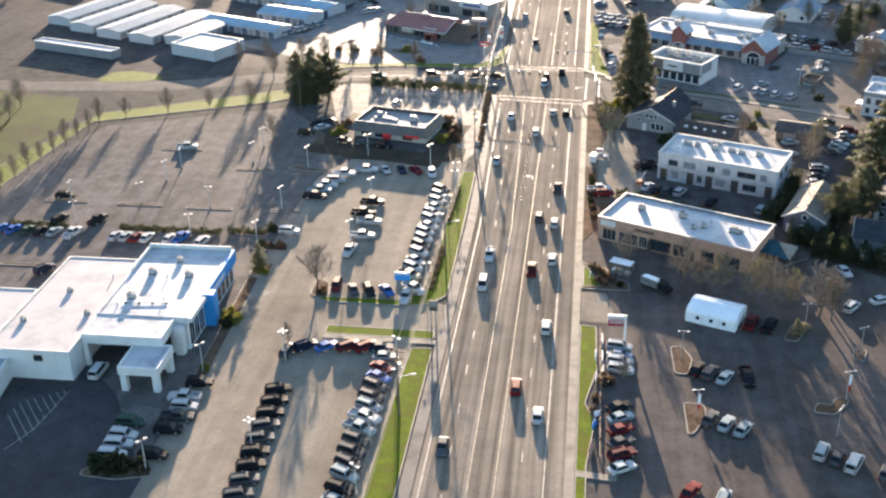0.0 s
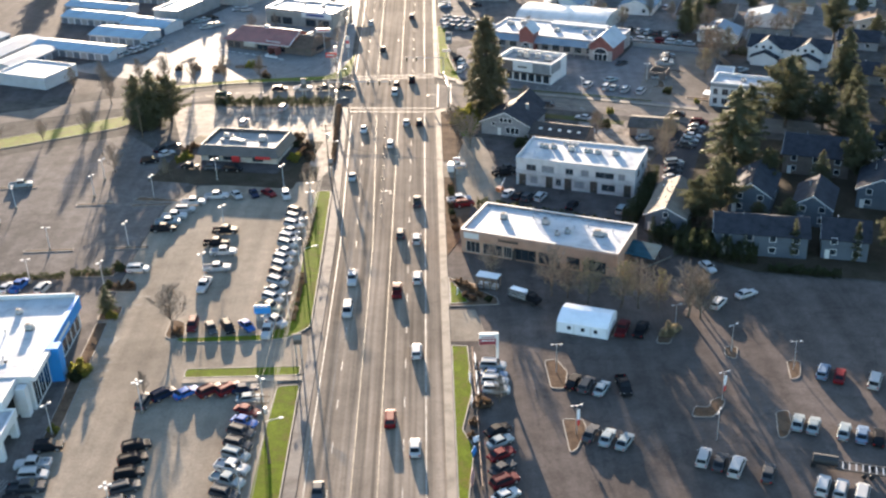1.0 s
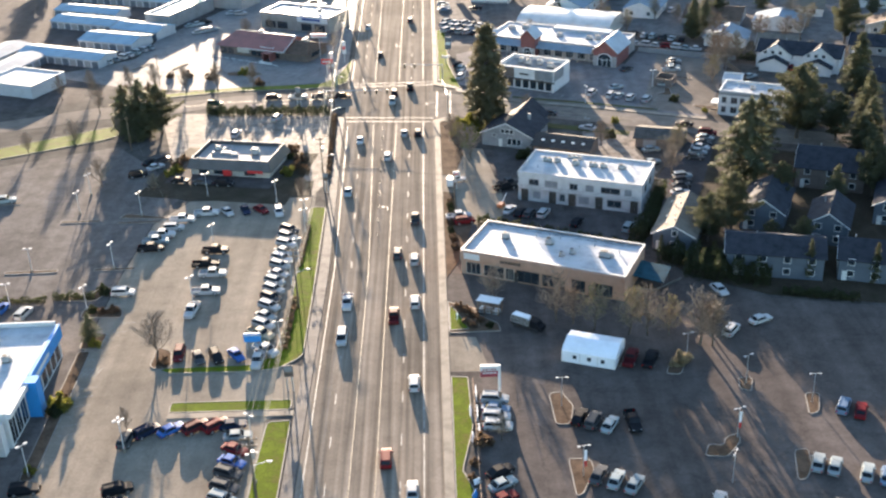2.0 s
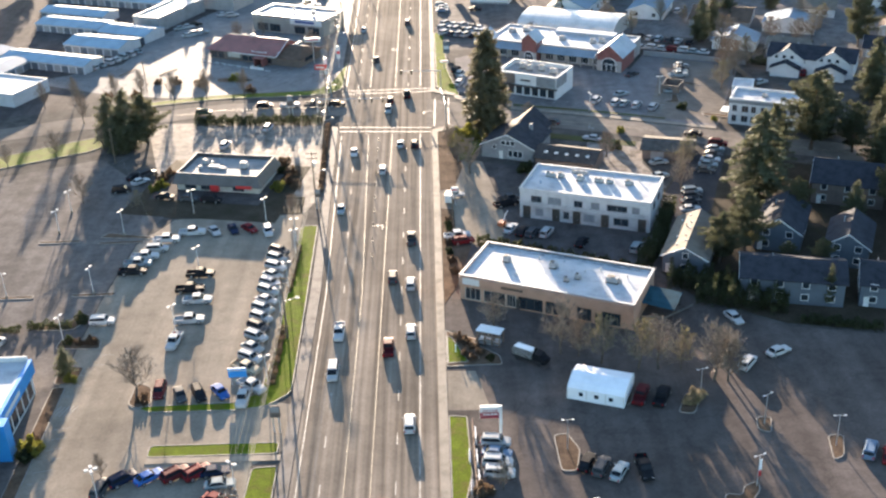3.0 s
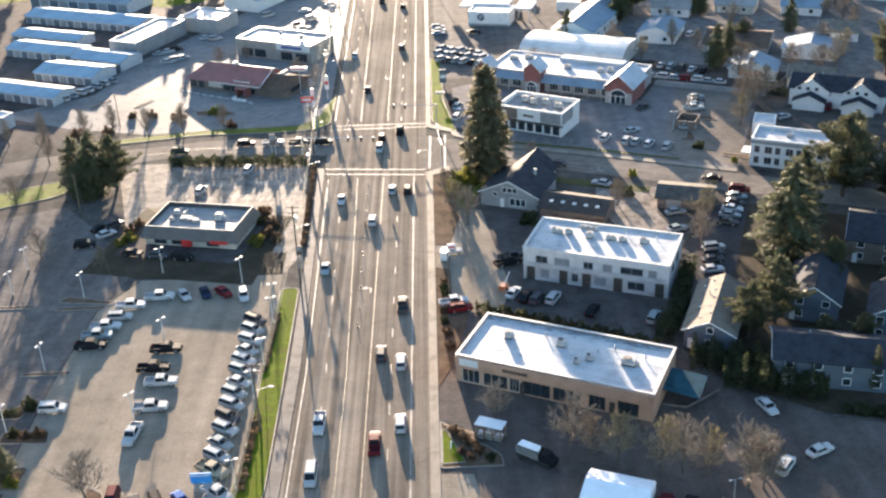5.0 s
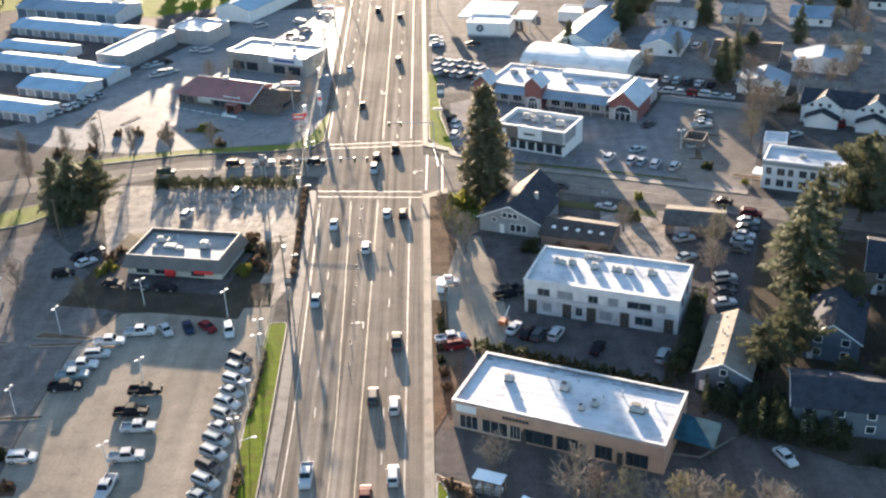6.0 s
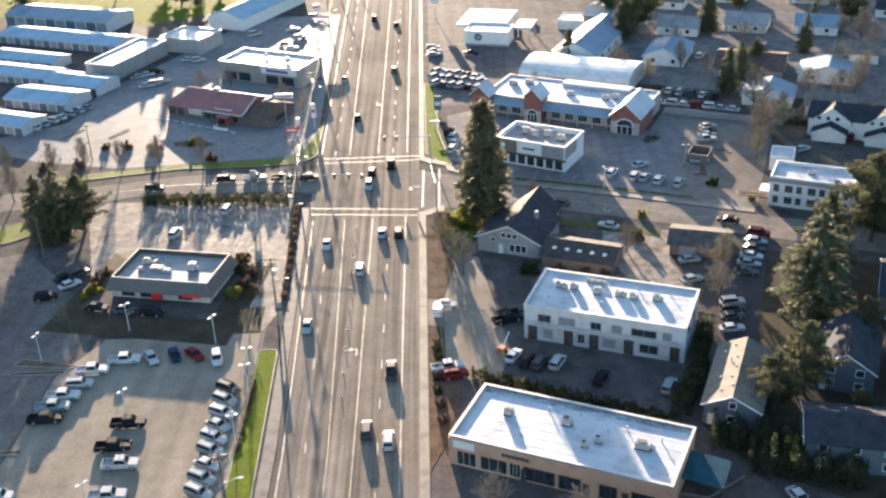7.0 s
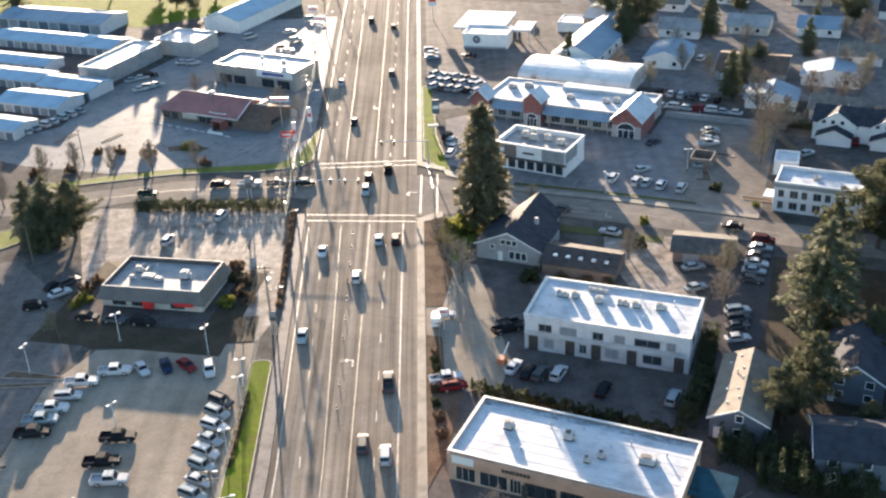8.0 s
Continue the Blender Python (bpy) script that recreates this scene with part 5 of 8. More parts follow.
o, i = [(0, 0), (ML, 0), (ML, MD), (0, MD)], [(1.1, 1.1), (ML - 1.1, 1.1), (ML - 1.1, MD - 1.1), (1.1, MD - 1.1)]
r0, r1, r2, r3 = ([bm.verts.new((x, y, z)) for x, y in q] for q, z in ((o, 1.7), (o, 1.8), (i, 4.2), (inset(i, 0.25), 4.2)))
r4 = [bm.verts.new((x, y, 3.3)) for x, y in inset(i, 0.25)]
for a, b in ((r0, r1), (r1, r2), (r2, r3), (r3, r4)):
    for k in range(4):
        bm.faces.new((a[k], a[(k + 1) % 4], b[(k + 1) % 4], b[k]))
bm.faces.new(r0[::-1])
part("mansard", bm, mat("dark brown metal mansard", (0.075, 0.07, 0.07), 0.5, 0.1, 0.12, 0.4, 5), ff)
part("roof", boxes((1.3, 1.3, 3.0, ML - 1.3, MD - 1.3, 3.3)), ROOF_G, ff)
part("ridge_cap", boxes((1.05, 1.05, 4.2, ML - 1.05, 1.3, 4.3), (1.05, MD - 1.3, 4.2, ML - 1.05, MD - 1.05, 4.3), (1.05, 1.3, 4.2, 1.3, MD - 1.3, 4.3), (ML - 1.3, 1.3, 4.2, ML - 1.05, MD - 1.3, 4.3)), WALL_GR, ff)
for u in (3, 7, 15):
    window(ff, "S", ML, MD - 0.8, u, u + 2.6, 0.5, 1.5, TRIM_D, 1).location = (0, 0.8, 0)
part("red_panel", boxes((9.6, -0.12, 0.4, 11.6, 0.8, 1.9)), RED_SIGN, ff)
part("red_panel", boxes((16.0, -0.10, 1.4, 20.0, -0.004, 2.1)), RED_SIGN, ff)
units_on(MX, MY, MR, 3.3 + TERR, [(5, 9, 1.2, 1.0, 1.2), (8, 7, 2.6, 1.6, 0.6), (15.5, 7.5, 1.6, 1.6, 1.6), (10.5, 6, 1.4, 1.2, 0.7), (5, 6, 0.9, 0.8, 0.8), (8, 11, "v"), (4, 11.5, 2.6, 0.5, 0.5), (6.5, 10, 0.5, 2.2, 0.5)])

# red-roofed restaurant and neighbours
RX, RY, RR = -73.7, 382.9, -26.5
rr = thing("red_roof_restaurant", "restaurant with a dark red metal roof and lower brown wing", "restaurant", pose(RX, RY, 0, 0, 0, RR))
part("wall", boxes((1.0, 1.0, 0, 26.4, 15.0, 3.1)), WALL_BRN, rr)
bm = bmesh.new()
loft(bm, [[(26.4, 1.0, 0), (26.4, 15.0, 0), (26.4, 15.0, 3.2), (26.4, 8.0, 6.0), (26.4, 1.0, 3.2)], [(26.55, 1.0, 0), (26.55, 15.0, 0), (26.55, 15.0, 3.2), (26.55, 8.0, 6.0), (26.55, 1.0, 3.2)]])
part("gable_wall", bm, WALL_BRN, rr)
part("wing_wall", boxes((26.6, 1.2, 0, 34.6, 13.8, 2.7)), WALL_BRN, rr)
for a, b, c, d, r0, r1, z0, z1, mt in ((0, 26.9, 0, 16, 3.6, 26.9, 3.0, 6.2, ROOF_RED), (26.95, 35.6, 0.2, 14.8, 26.95, 32.2, 2.7, 5.0, ROOF_BRN)):
    bm = bmesh.new()
    lo = [bm.verts.new(p) for p in ((a, c, z0), (b, c, z0), (b, d, z0), (a, d, z0))]
    m0, m1 = bm.verts.new((r0, (c + d) / 2, z1)), bm.verts.new((r1, (c + d) / 2, z1))
    for f in ((lo[0], lo[1], m1, m0), (lo[1], lo[2], m1), (lo[2], lo[3], m0, m1), (lo[3], lo[0], m0), (lo[3], lo[2], lo[1], lo[0])):
        bm.faces.new(f)
    part("roof", bm, mt, rr)
bm = bmesh.new()
bar(bm, (26.92, -0.05, 3.05), (26.92, 8, 6.28), 0.14, 4)
part("verge_flashing", bm, TRIM_W, rr, "white verge flashing")
bm = bmesh.new()
bar(bm, (14.0, 8, 6.24), (26.9, 8, 6.26), 0.12, 4)
part("ridge_flashing", bm, TRIM_W, rr, "white ridge flashing")
bm = bmesh.new()
bar(bm, (3.7, 8, 6.24), (13.6, 8, 6.24), 0.09, 4)
part("ridge_flashing", bm, WALL_GR, rr)
bm = bmesh.new()
bar(bm, (26.97, 7.5, 5.04), (32.2, 7.5, 5.06), 0.10, 4)
part("ridge_flashing", bm, WALL_GR, rr)
part("eave_fascia", boxes((10.5, -0.1, 2.86, 26.6, -0.004, 3.06)), TRIM_W, rr)
for u in (1.6, 4.4, 13.6, 16.0, 18.4, 22.4):
    part("shop_window", boxes((u, 0.88, 0.5, u + 2.0, 1.02, 2.3)), GLASS, rr)
part("front_panel", boxes((8.6, 0.2, 1.3, 13.2, 0.98, 3.0)), WALL_CR, rr, "pale panel beside the entrance")
part("front_band", boxes((13.2, 0.6, 2.35, 26.2, 0.98, 2.85)), WALL_CR, rr, "pale band over the windows")
for k in range(9):
    part("sign_letter", boxes((17.2 + 0.62 * k, 1.1, 3.45, 17.62 + 0.62 * k, 1.22, 3.72 + 0.2 * (k in (0, 8)))), TRIM_W, rr)
part("entrance_porch", boxes((19.8, -2.2, 0, 20.2, 0.9, 2.5), (22.6, -2.2, 0, 23.0, 0.9, 2.5), (19.6, -2.4, 2.5, 23.2, 0.9, 2.75)), WALL_BRK, rr, "dark red entrance porch")
part("ramp", boxes((20.0, -4.6, 0, 20.15, -2.4, 0.75), (20.15, -4.6, 0, 25.0, -4.45, 0.75)), TRIM_W, rr, "white ramp wall")
part("wing_window", boxes((34.58, 4.5, 0.9, 34.66, 10.0, 2.3)), GLASS, rr)
part("roof_vent", boxes((12.8, 7.6, 6.1, 14.0, 8.8, 6.9)), ROOF_W, rr)
part("duct", boxes((29.0, 7.8, 4.3, 30.0, 11.0, 5.4)), WALL_GR, rr)
store = flat_building("store", "tan-grey store with a white flat roof", -62.4, 413.2, -27, 28.4, 13.5, 5.8, mat("taupe stucco wall", (0.26, 0.235, 0.21), 0.75, 0, 0.1, 0.4, 6), ROOF_W, 0.5, TRIM_W, "shop")
part("sign_band", boxes((15.5, -0.35, 3.6, 27.8, -0.004, 5.5)), TRIM_W, store)
part("sign_lettering", boxes((17.5, -0.43, 4.2, 25.0, -0.35, 5.0)), mat("navy sign letters", (0.02, 0.05, 0.2), 0.5), store, "navy sign strip")
for u in (2, 7, 17, 22.5):
    window(store, "S", 28.4, 13.5, u, u + 4, 0.5, 2.8, TRIM_D, 2, "shop_window")
units_on(-62.4, 413.2, -27, 5.5, [(12, 8, 0.8, 0.8, 1.2), (21, 6, 1.3, 1.2, 1.5), (25, 9, "v")])
flat_building("corner_shop", "low beige shop with a white flat roof", -87.0, 445.0, -25, 15.5, 13, 5.0, WALL_PLZ, ROOF_W, 0.4, TRIM_W, "shop")
flat_building("long_store", "long grey store with a white flat roof", -105.0, 419.5, -24, 10.5, 28, 5.0, WALL_GR, ROOF_W, 0.4, TRIM_W, "shop")
gable("warehouse", "warehouse with a pale blue metal roof", -75.5, 471.0, -27, 14.5, 40, 4.2, 6.6, WALL_W, ROOF_B, "y", 0.4, "warehouse")


def storage(x, y, L, D, he, hr, roof, n, rz=-25.5):
    """A row of self-storage units with roller doors along the front."""
    th = gable("storage_building", "row of white storage units under a blue metal roof", x, y, rz, L, D, he, hr, WALL_STORE, roof, "x", 0.35, "storage building")
    tagged(th, group="storage buildings")
    step = L / n
    for k in range(n):
        part("roller_door", boxes((k * step + 0.3, -0.06, 0.02, (k + 1) * step - 0.3, 0.02, he - 0.5)), WALL_GR if k % 2 else WALL_BLU, th)


storage(-123, 396.4, 21.7, 12, 2.7, 4.05, ROOF_B, 7, -22.5)
storage(-139.8, 384.3, 33, 9.5, 2.7, 3.75, ROOF_B, 11, -24)
storage(-115.2, 410.1, 19.9, 10.5, 2.7, 3.9, ROOF_B, 7, -26)
storage(-140.7, 423.7, 27, 10, 2.7, 3.8, ROOF_B, 9, -24)
storage(-144, 440.0, 28, 9, 2.7, 3.7, ROOF_B, 9, -24)
storage(-147, 464.0, 50, 12, 2.8, 4.1, ROOF_B, 16, -24)
storage(-152, 486.0, 44, 16, 4.0, 5.6, ROOF_BG, 10, -22)
for x, y, ln in ((-200, 386, 38), (-187.5, 377, 36), (-174.3, 369.9, 36), (-160.3, 364.5, 35), (-146.6, 362.8, 22)):
    th = gable("storage_building", "long white storage building under a pale metal roof", x, y, -20, 10.5, ln, 2.7, 3.5, WALL_STORE, ROOF_BG, "y", 0.35, "storage building")
    tagged(th, group="storage buildings")
    for k in range(int(ln / 3.6)):
        part("roller_door", boxes((10.48, 0.6 + 3.6 * k, 0.02, 10.56, 3.6 + 3.6 * k, 2.2)), WALL_BLU if k % 2 else WALL_GR, th)
flat_building("yard_office", "low white yard office with a flat roof", -139.7, 350.5, -24, 19, 15, 3.9, WALL_STORE, ROOF_W, 0.3, TRIM_W, "office")
flat_building("yard_shed", "long low shed with a white flat roof", -189.9, 353.9, -19, 34, 4.5, 2.8, WALL_GR, ROOF_W, 0.2, TRIM_W, "shed")
gable("barn", "grey roofed barn beyond the field", -240, 470, -25, 30, 16, 4.5, 7.5, WALL_GR, ROOF_BG, "x", 0.5, "barn")

# white event tent
tent = thing("tent", "white fabric event tent with small windows", "tent", pose(19.5, 186.6, 0, 0, 0, -22))
bm = bmesh.new()
sec = [(0, 0), (0, 2.2), (0.9, 2.75), (3.6, 3.3), (6.3, 2.75), (7.2, 2.2), (7.2, 0)]
loft(bm, [[(u, v, z) for v, z in sec] for u in (0, 9.6)])
part("canopy", bm, TENT, tent)
for u in (2.0, 4.6, 7.0):
    part("window", boxes((u, -0.05, 0.9, u + 0.7, 0.02, 1.6)), GLASS, tent)
for u in (0.0, 3.2, 6.4, 9.4):
    part("tent_leg", boxes((u, -0.12, 0, u + 0.14, -0.03, 2.1)), TRIM_W, tent)

# ---- trees, hedges and shrubs ----
def clump(bm, c, s, rnd, flat=0.6):
    """A small tuft: two crossed leaf blades."""
    for k in range(2):
        d = Vector((rnd.gauss(0, 1), rnd.gauss(0, 1), rnd.gauss(0, flat))).normalized()
        e = d.orthogonal().normalized()
        e = (Matrix.Rotation(rnd.uniform(0, math.tau), 3, d) @ e)
        a, b = d * s * rnd.uniform(0.6, 1.2), e * s * rnd.uniform(0.25, 0.5)
        vs = [bm.verts.new(c + q) for q in (-a, b, a, -b)]
        bm.faces.new(vs)


def spray(bm, c, d, e, s, rnd):
    """One flat needle blade lying along a bough."""
    d = (d + Vector((rnd.gauss(0, .4), rnd.gauss(0, .4), rnd.gauss(0, .3)))).normalized()
    e = (e + Vector((rnd.gauss(0, .3), rnd.gauss(0, .3), rnd.gauss(0, .5)))).normalized()
    a, b = d * s * rnd.uniform(0.7, 1.4), e * s * rnd.uniform(0.3, 0.6)
    bm.faces.new([bm.verts.new(c + q) for q in (-a, b, a, -b)])


def conifer_mesh(th, h, r, seed, leaf, droop=0.25, bare=0.12, density=1.0, pine=False, even=0.0):
    """A trunk with whorls of boughs; each bough carries flat sprays of needles."""
    rnd = random.Random(seed)
    bm = bmesh.new()
    n = 5
    px = py = 0.0
    for k in range(n):
        q = (px + rnd.uniform(-.05, .05) * h * 0.1, py + rnd.uniform(-.05, .05) * h * 0.1)
        bar(bm, (px, py, h * k / n), (q[0], q[1], h * (k + 1) / n), h * 0.018 * (1 - k / n) + 0.04, 6, h * 0.018 * (1 - (k + 1) / n) + 0.03)
        px, py = q
    limbs = []
    z = h * bare
    while z < h * 0.985:
        f = (z / h - bare) / (1 - bare)
        if pine:
            rr = r * (0.75 + 0.5 * math.sin(f * 2.6 + 0.3)) * (1 - f ** 3) * rnd.uniform(0.6, 1.15)
        else:
            rr = r * min(1.0, 1.2 * (1 - f) ** 0.6) * rnd.uniform(0.65 + 0.3 * even, 1.1) + 0.12
            if f < 0.2:
                rr *= 0.55 + 2.2 * f
        for k in range(rnd.randint(4, 6) + int(3 * even)):
            a = rnd.uniform(0, math.tau)
            ln = rr * rnd.uniform(0.5 + 0.2 * even, 1.15 - 0.1 * even)
            tip = Vector((math.cos(a) * ln, math.sin(a) * ln, z + (0.25 * ln if pine else -droop * ln) + rnd.uniform(-.3, .3)))
            limbs.append((Vector((0, 0, z)), tip))
        z += h * rnd.uniform(0.024, 0.04) * (1 - 0.35 * even)
    for a, b in limbs[::2]:
        bar(bm, a, a.lerp(b, 0.85), 0.05, 3, 0.02)
    part("trunk", bm, BARK, th)
    bm = bmesh.new()
    for a, b in limbs:
        ln = (b - a).length
        m = max(8, int(ln * 15 * density))
        d = (b - a).normalized()
        side = Vector((-d.y, d.x, 0)).normalized()
        for k in range(m):
            f = 0.22 + 0.83 * (k + rnd.random()) / m
            spread = ln * (0.30 if pine else 0.24) * (1.15 - f) + 0.05
            v = rnd.uniform(-1, 1)
            p = a.lerp(b, f) + side * v * spread + Vector((0, 0, rnd.uniform(-0.16, 0.16) - (0 if pine else 0.12 * abs(v))))
            if pine:
                for q in range(2):
                    clump(bm, p + Vector((0, 0, rnd.uniform(-.2, .25))), rnd.uniform(0.10, 0.20), rnd, 0.9)
            else:
                for q in range(2):
                    spray(bm, p, (d + side * v * 0.7).normalized(), side, rnd.uniform(0.10, 0.21), rnd)
    part("crown", bm, leaf, th)


def bare_mesh(th, h, spread, seed, low=0.22, upright=0.9, limbs=20, leaves=None):
    """A leafless tree: a leader, limbs sweeping up from it, side twigs and fine twig ends."""
    rnd = random.Random(seed)
    bm, bt, bl = bmesh.new(), bmesh.new(), bmesh.new()

    def turned(d, amount):
        e = Matrix.Rotation(rnd.uniform(0, math.tau), 3, d) @ d.orthogonal().normalized()
        return (d + e * amount + Vector((0, 0, 0.22))).normalized()
    spine = [Vector((0, 0, 0))]
    for k in range(6):
        spine.append(spine[-1] + Vector((rnd.uniform(-.02, .02) * h, rnd.uniform(-.02, .02) * h, h * 0.155)))
    for k in range(6):
        bar(bm, spine[k], spine[k + 1], h * 0.019 * (1 - k / 6.5), 6, h * 0.019 * (1 - (k + 1) / 6.5))
    for k in range(limbs):
        f = low + (0.95 - low) * (k + rnd.random()) / limbs
        i = min(5, int(f * 6))
        p = spine[i].lerp(spine[i + 1], f * 6 - i)
        a = k * 2.4 + rnd.uniform(-.5, .5)
        d = Vector((math.cos(a), math.sin(a), upright * rnd.uniform(0.7, 1.4))).normalized()
        ln = h * spread * (1.08 - f) ** 0.7 * rnd.uniform(0.65, 1.1)
        for seg in range(3):
            q = p + d * ln / 3
            bar(bm, p, q, h * 0.0062 * (1 - seg * 0.28), 4, h * 0.0062 * (0.72 - seg * 0.26))
            for t in range(3):
                o = p.lerp(q, rnd.random())
                e = turned(d, rnd.uniform(0.5, 1.0))
                l2 = ln * rnd.uniform(0.22, 0.42)
                bar(bt, o, o + e * l2, h * 0.0038, 3, h * 0.0018)
                for w in range(5):
                    o2 = o + e * l2 * rnd.uniform(0.3, 1.0)
                    g = turned(e, rnd.uniform(0.4, 0.9))
                    l3 = l2 * rnd.uniform(0.4, 0.75)
                    bar(bt, o2, o2 + g * l3, h * 0.0025, 3, h * 0.0014)
                    if leaves and rnd.random() < 0.8:
                        clump(bl, o2 + g * l3 * rnd.uniform(0.3, 1.1), rnd.uniform(0.07, 0.15), rnd, 1)
            d = (d + Vector((rnd.uniform(-.2, .2), rnd.uniform(-.2, .2), 0.28))).normalized()
            p = q
    part("trunk", bm, BARK, th)
    tagged(part("branchwork", bt, TWIG, th), kind="stuff")
    if leaves:
        part("crown", bl, leaves, th)
    else:
        bl.free()


def leaf_mass(th, name, pts, leaf, n, s, seed):
    """Leaves scattered through a set of ellipsoids (x, y, z, rx, ry, rz)."""
    rnd = random.Random(seed)
    bm = bmesh.new()
    for x, y, z, a, b, c in pts:
        for k in range(n):
            v = Vector((rnd.gauss(0, 1), rnd.gauss(0, 1), rnd.gauss(0, 1))).normalized() * rnd.uniform(0.6, 1.05)
            clump(bm, Vector((x + v.x * a, y + v.y * b, max(0.08, z + v.z * c))), s * rnd.uniform(0.7, 1.3), rnd, 0.9)
    return part(name, bm, leaf, th)


TREES = {}


def tree(kind, x, y, h, turn=0, wide=1.0, label=""):
    """A tree of a kind, scaled to height h metres and turned."""
    specs = {"fir": ("conifer", "tall dark green conifer with drooping boughs", "tree"), "fir2": ("conifer", "dark olive conifer with layered boughs", "tree"),
             "redwood": ("conifer", "tall dense brown-green conifer at the corner", "tree"),
             "pine": ("pine_tree", "broad olive-green pine with an uneven crown", "tree"), "bare": ("bare_tree", "leafless tree with fine grey-brown twigs", "tree"),
             "bare2": ("bare_tree", "leafless street tree with upright twigs", "tree"), "catkin": ("winter_tree", "winter tree with sparse olive catkins", "tree"),
             "rust": ("winter_tree", "winter tree with rusty brown leaves", "tree"), "shrub": ("shrub", "rounded dark evergreen garden shrub", "shrub"),
             "yshrub": ("shrub", "bushy yellow-green garden shrub", "shrub"), "rshrub": ("shrub", "rusty brown leafy winter shrub", "shrub"), "pampas": ("pampas_grass", "pale dry clump of tall ornamental grass", "shrub"), "column": ("column_tree", "narrow dark green column cypress", "tree")}
    name, lab, cat = specs[kind]
    base = 10.0 if kind not in ("shrub", "yshrub", "rshrub", "pampas") else 1.0
    m = pose(x, y, 0, 0, 0, turn) @ Matrix.Diagonal((h / base * wide, h / base * wide, h / base, 1))
    if kind in TREES:
        th = again(TREES[kind], m)
    else:
        th = thing(name, lab, cat)
        if kind == "fir":
            conifer_mesh(th, 10, 2.15, 3, LEAF_CON, 0.25, 0.10, 2.2, even=0.6)
        elif kind == "redwood":
            conifer_mesh(th, 10, 1.85, 17, LEAF_RED, 0.12, 0.10, 1.8, even=1.0)
        elif kind == "fir2":
            conifer_mesh(th, 10, 2.6, 8, LEAF_CON, 0.18, 0.06, 2.0, even=0.4)
        elif kind == "pine":
            conifer_mesh(th, 10, 2.9, 21, LEAF_PINE, 0, 0.16, 1.6, True)
        elif kind == "column":
            conifer_mesh(th, 10, 1.1, 5, LEAF_CON, -0.5, 0.02, 2.4)
        elif kind == "bare":
            bare_mesh(th, 10, 0.52, 2, 0.14, 1.1, 26)
        elif kind == "bare2":
            bare_mesh(th, 10, 0.50, 14, 0.16, 1.45, 26)
        elif kind == "catkin":
            bare_mesh(th, 10, 0.44, 31, 0.12, 0.9, 28, LEAF_OLIVE)
        elif kind == "rust":
            bare_mesh(th, 10, 0.48, 41, 0.12, 0.8, 28, LEAF_RUST)
        else:
            leaf = {"shrub": LEAF_HEDGE, "yshrub": LEAF_YEL, "rshrub": LEAF_RUST, "pampas": LEAF_STRAW}[kind]
            leaf_mass(th, "leaves", [(0, 0, 0.35, 0.45, 0.4, 0.35), (0.4, 0.25, 0.25, 0.3, 0.35, 0.25), (-0.4, -0.2, 0.3, 0.3, 0.25, 0.35), (0.1, -0.45, 0.25, 0.35, 0.25, 0.25), (-0.15, 0.4, 0.55, 0.2, 0.2, 0.4), (0.25, -0.05, 0.7, 0.15, 0.18, 0.3)], leaf, 80, 0.13, 6)
            bm = bmesh.new()
            bar(bm, (0, 0, 0), (0, 0, 0.5), 0.05, 5)
            part("stem", bm, BARK, th)
        th.matrix_basis = m
        TREES[kind] = th
    return tagged(th, label or lab, group={"tree": "trees", "shrub": "shrubs"}[cat])


def hedge(a, b, w, h, leaf=None, label="clipped dark evergreen hedge", seed=1):
    leaf = leaf or LEAF_HEDGE
    rnd = random.Random(seed)
    a, b = Vector(a), Vector(b)
    ln = (b - a).length
    rz = math.degrees(math.atan2((b - a).y, (b - a).x))
    th = thing("hedge", label, "hedge", pose(a.x, a.y, 0, 0, 0, rz), "hedges")
    bm = bmesh.new()
    for k in range(int(ln * (w + 2 * h) * 26)):
        u = rnd.uniform(0, ln)
        bulge = 1 + 0.25 * math.sin(u * 1.7 + seed) + 0.15 * math.sin(u * 4.1)
        v, z = rnd.uniform(-w / 2, w / 2) * bulge, rnd.uniform(0.05, h) * bulge
        if rnd.random() < 0.6:
            if rnd.random() < 0.5:
                z = h * bulge * rnd.uniform(0.85, 1.05)
            else:
                v = math.copysign(w / 2 * bulge, v)
        clump(bm, Vector((u, v, z)), rnd.uniform(0.16, 0.32), rnd, 0.9)
    part("leaves", bm, leaf, th)
    bm = bmesh.new()
    for k in range(max(2, int(ln / 1.2))):
        u = ln * (k + 0.5) / max(2, int(ln / 1.2))
        bar(bm, (u, 0, 0), (u, 0, h * 0.8), 0.06, 4)
    tagged(part("undergrowth", bm, BARK, th), kind="stuff")


tree("redwood", 12.6, 304.5, 29.0, 0, 1.12)
for x, y, h, k, t in ((-80.5, 306.5, 16.5, "fir2", 10), (-76.5, 309.5, 14.0, "pine", 130), (-85.5, 309, 14.5, "fir2", 250), (-83, 304, 11, "fir2", 60)):
    tree(k, x, y, h, t, 1.3)
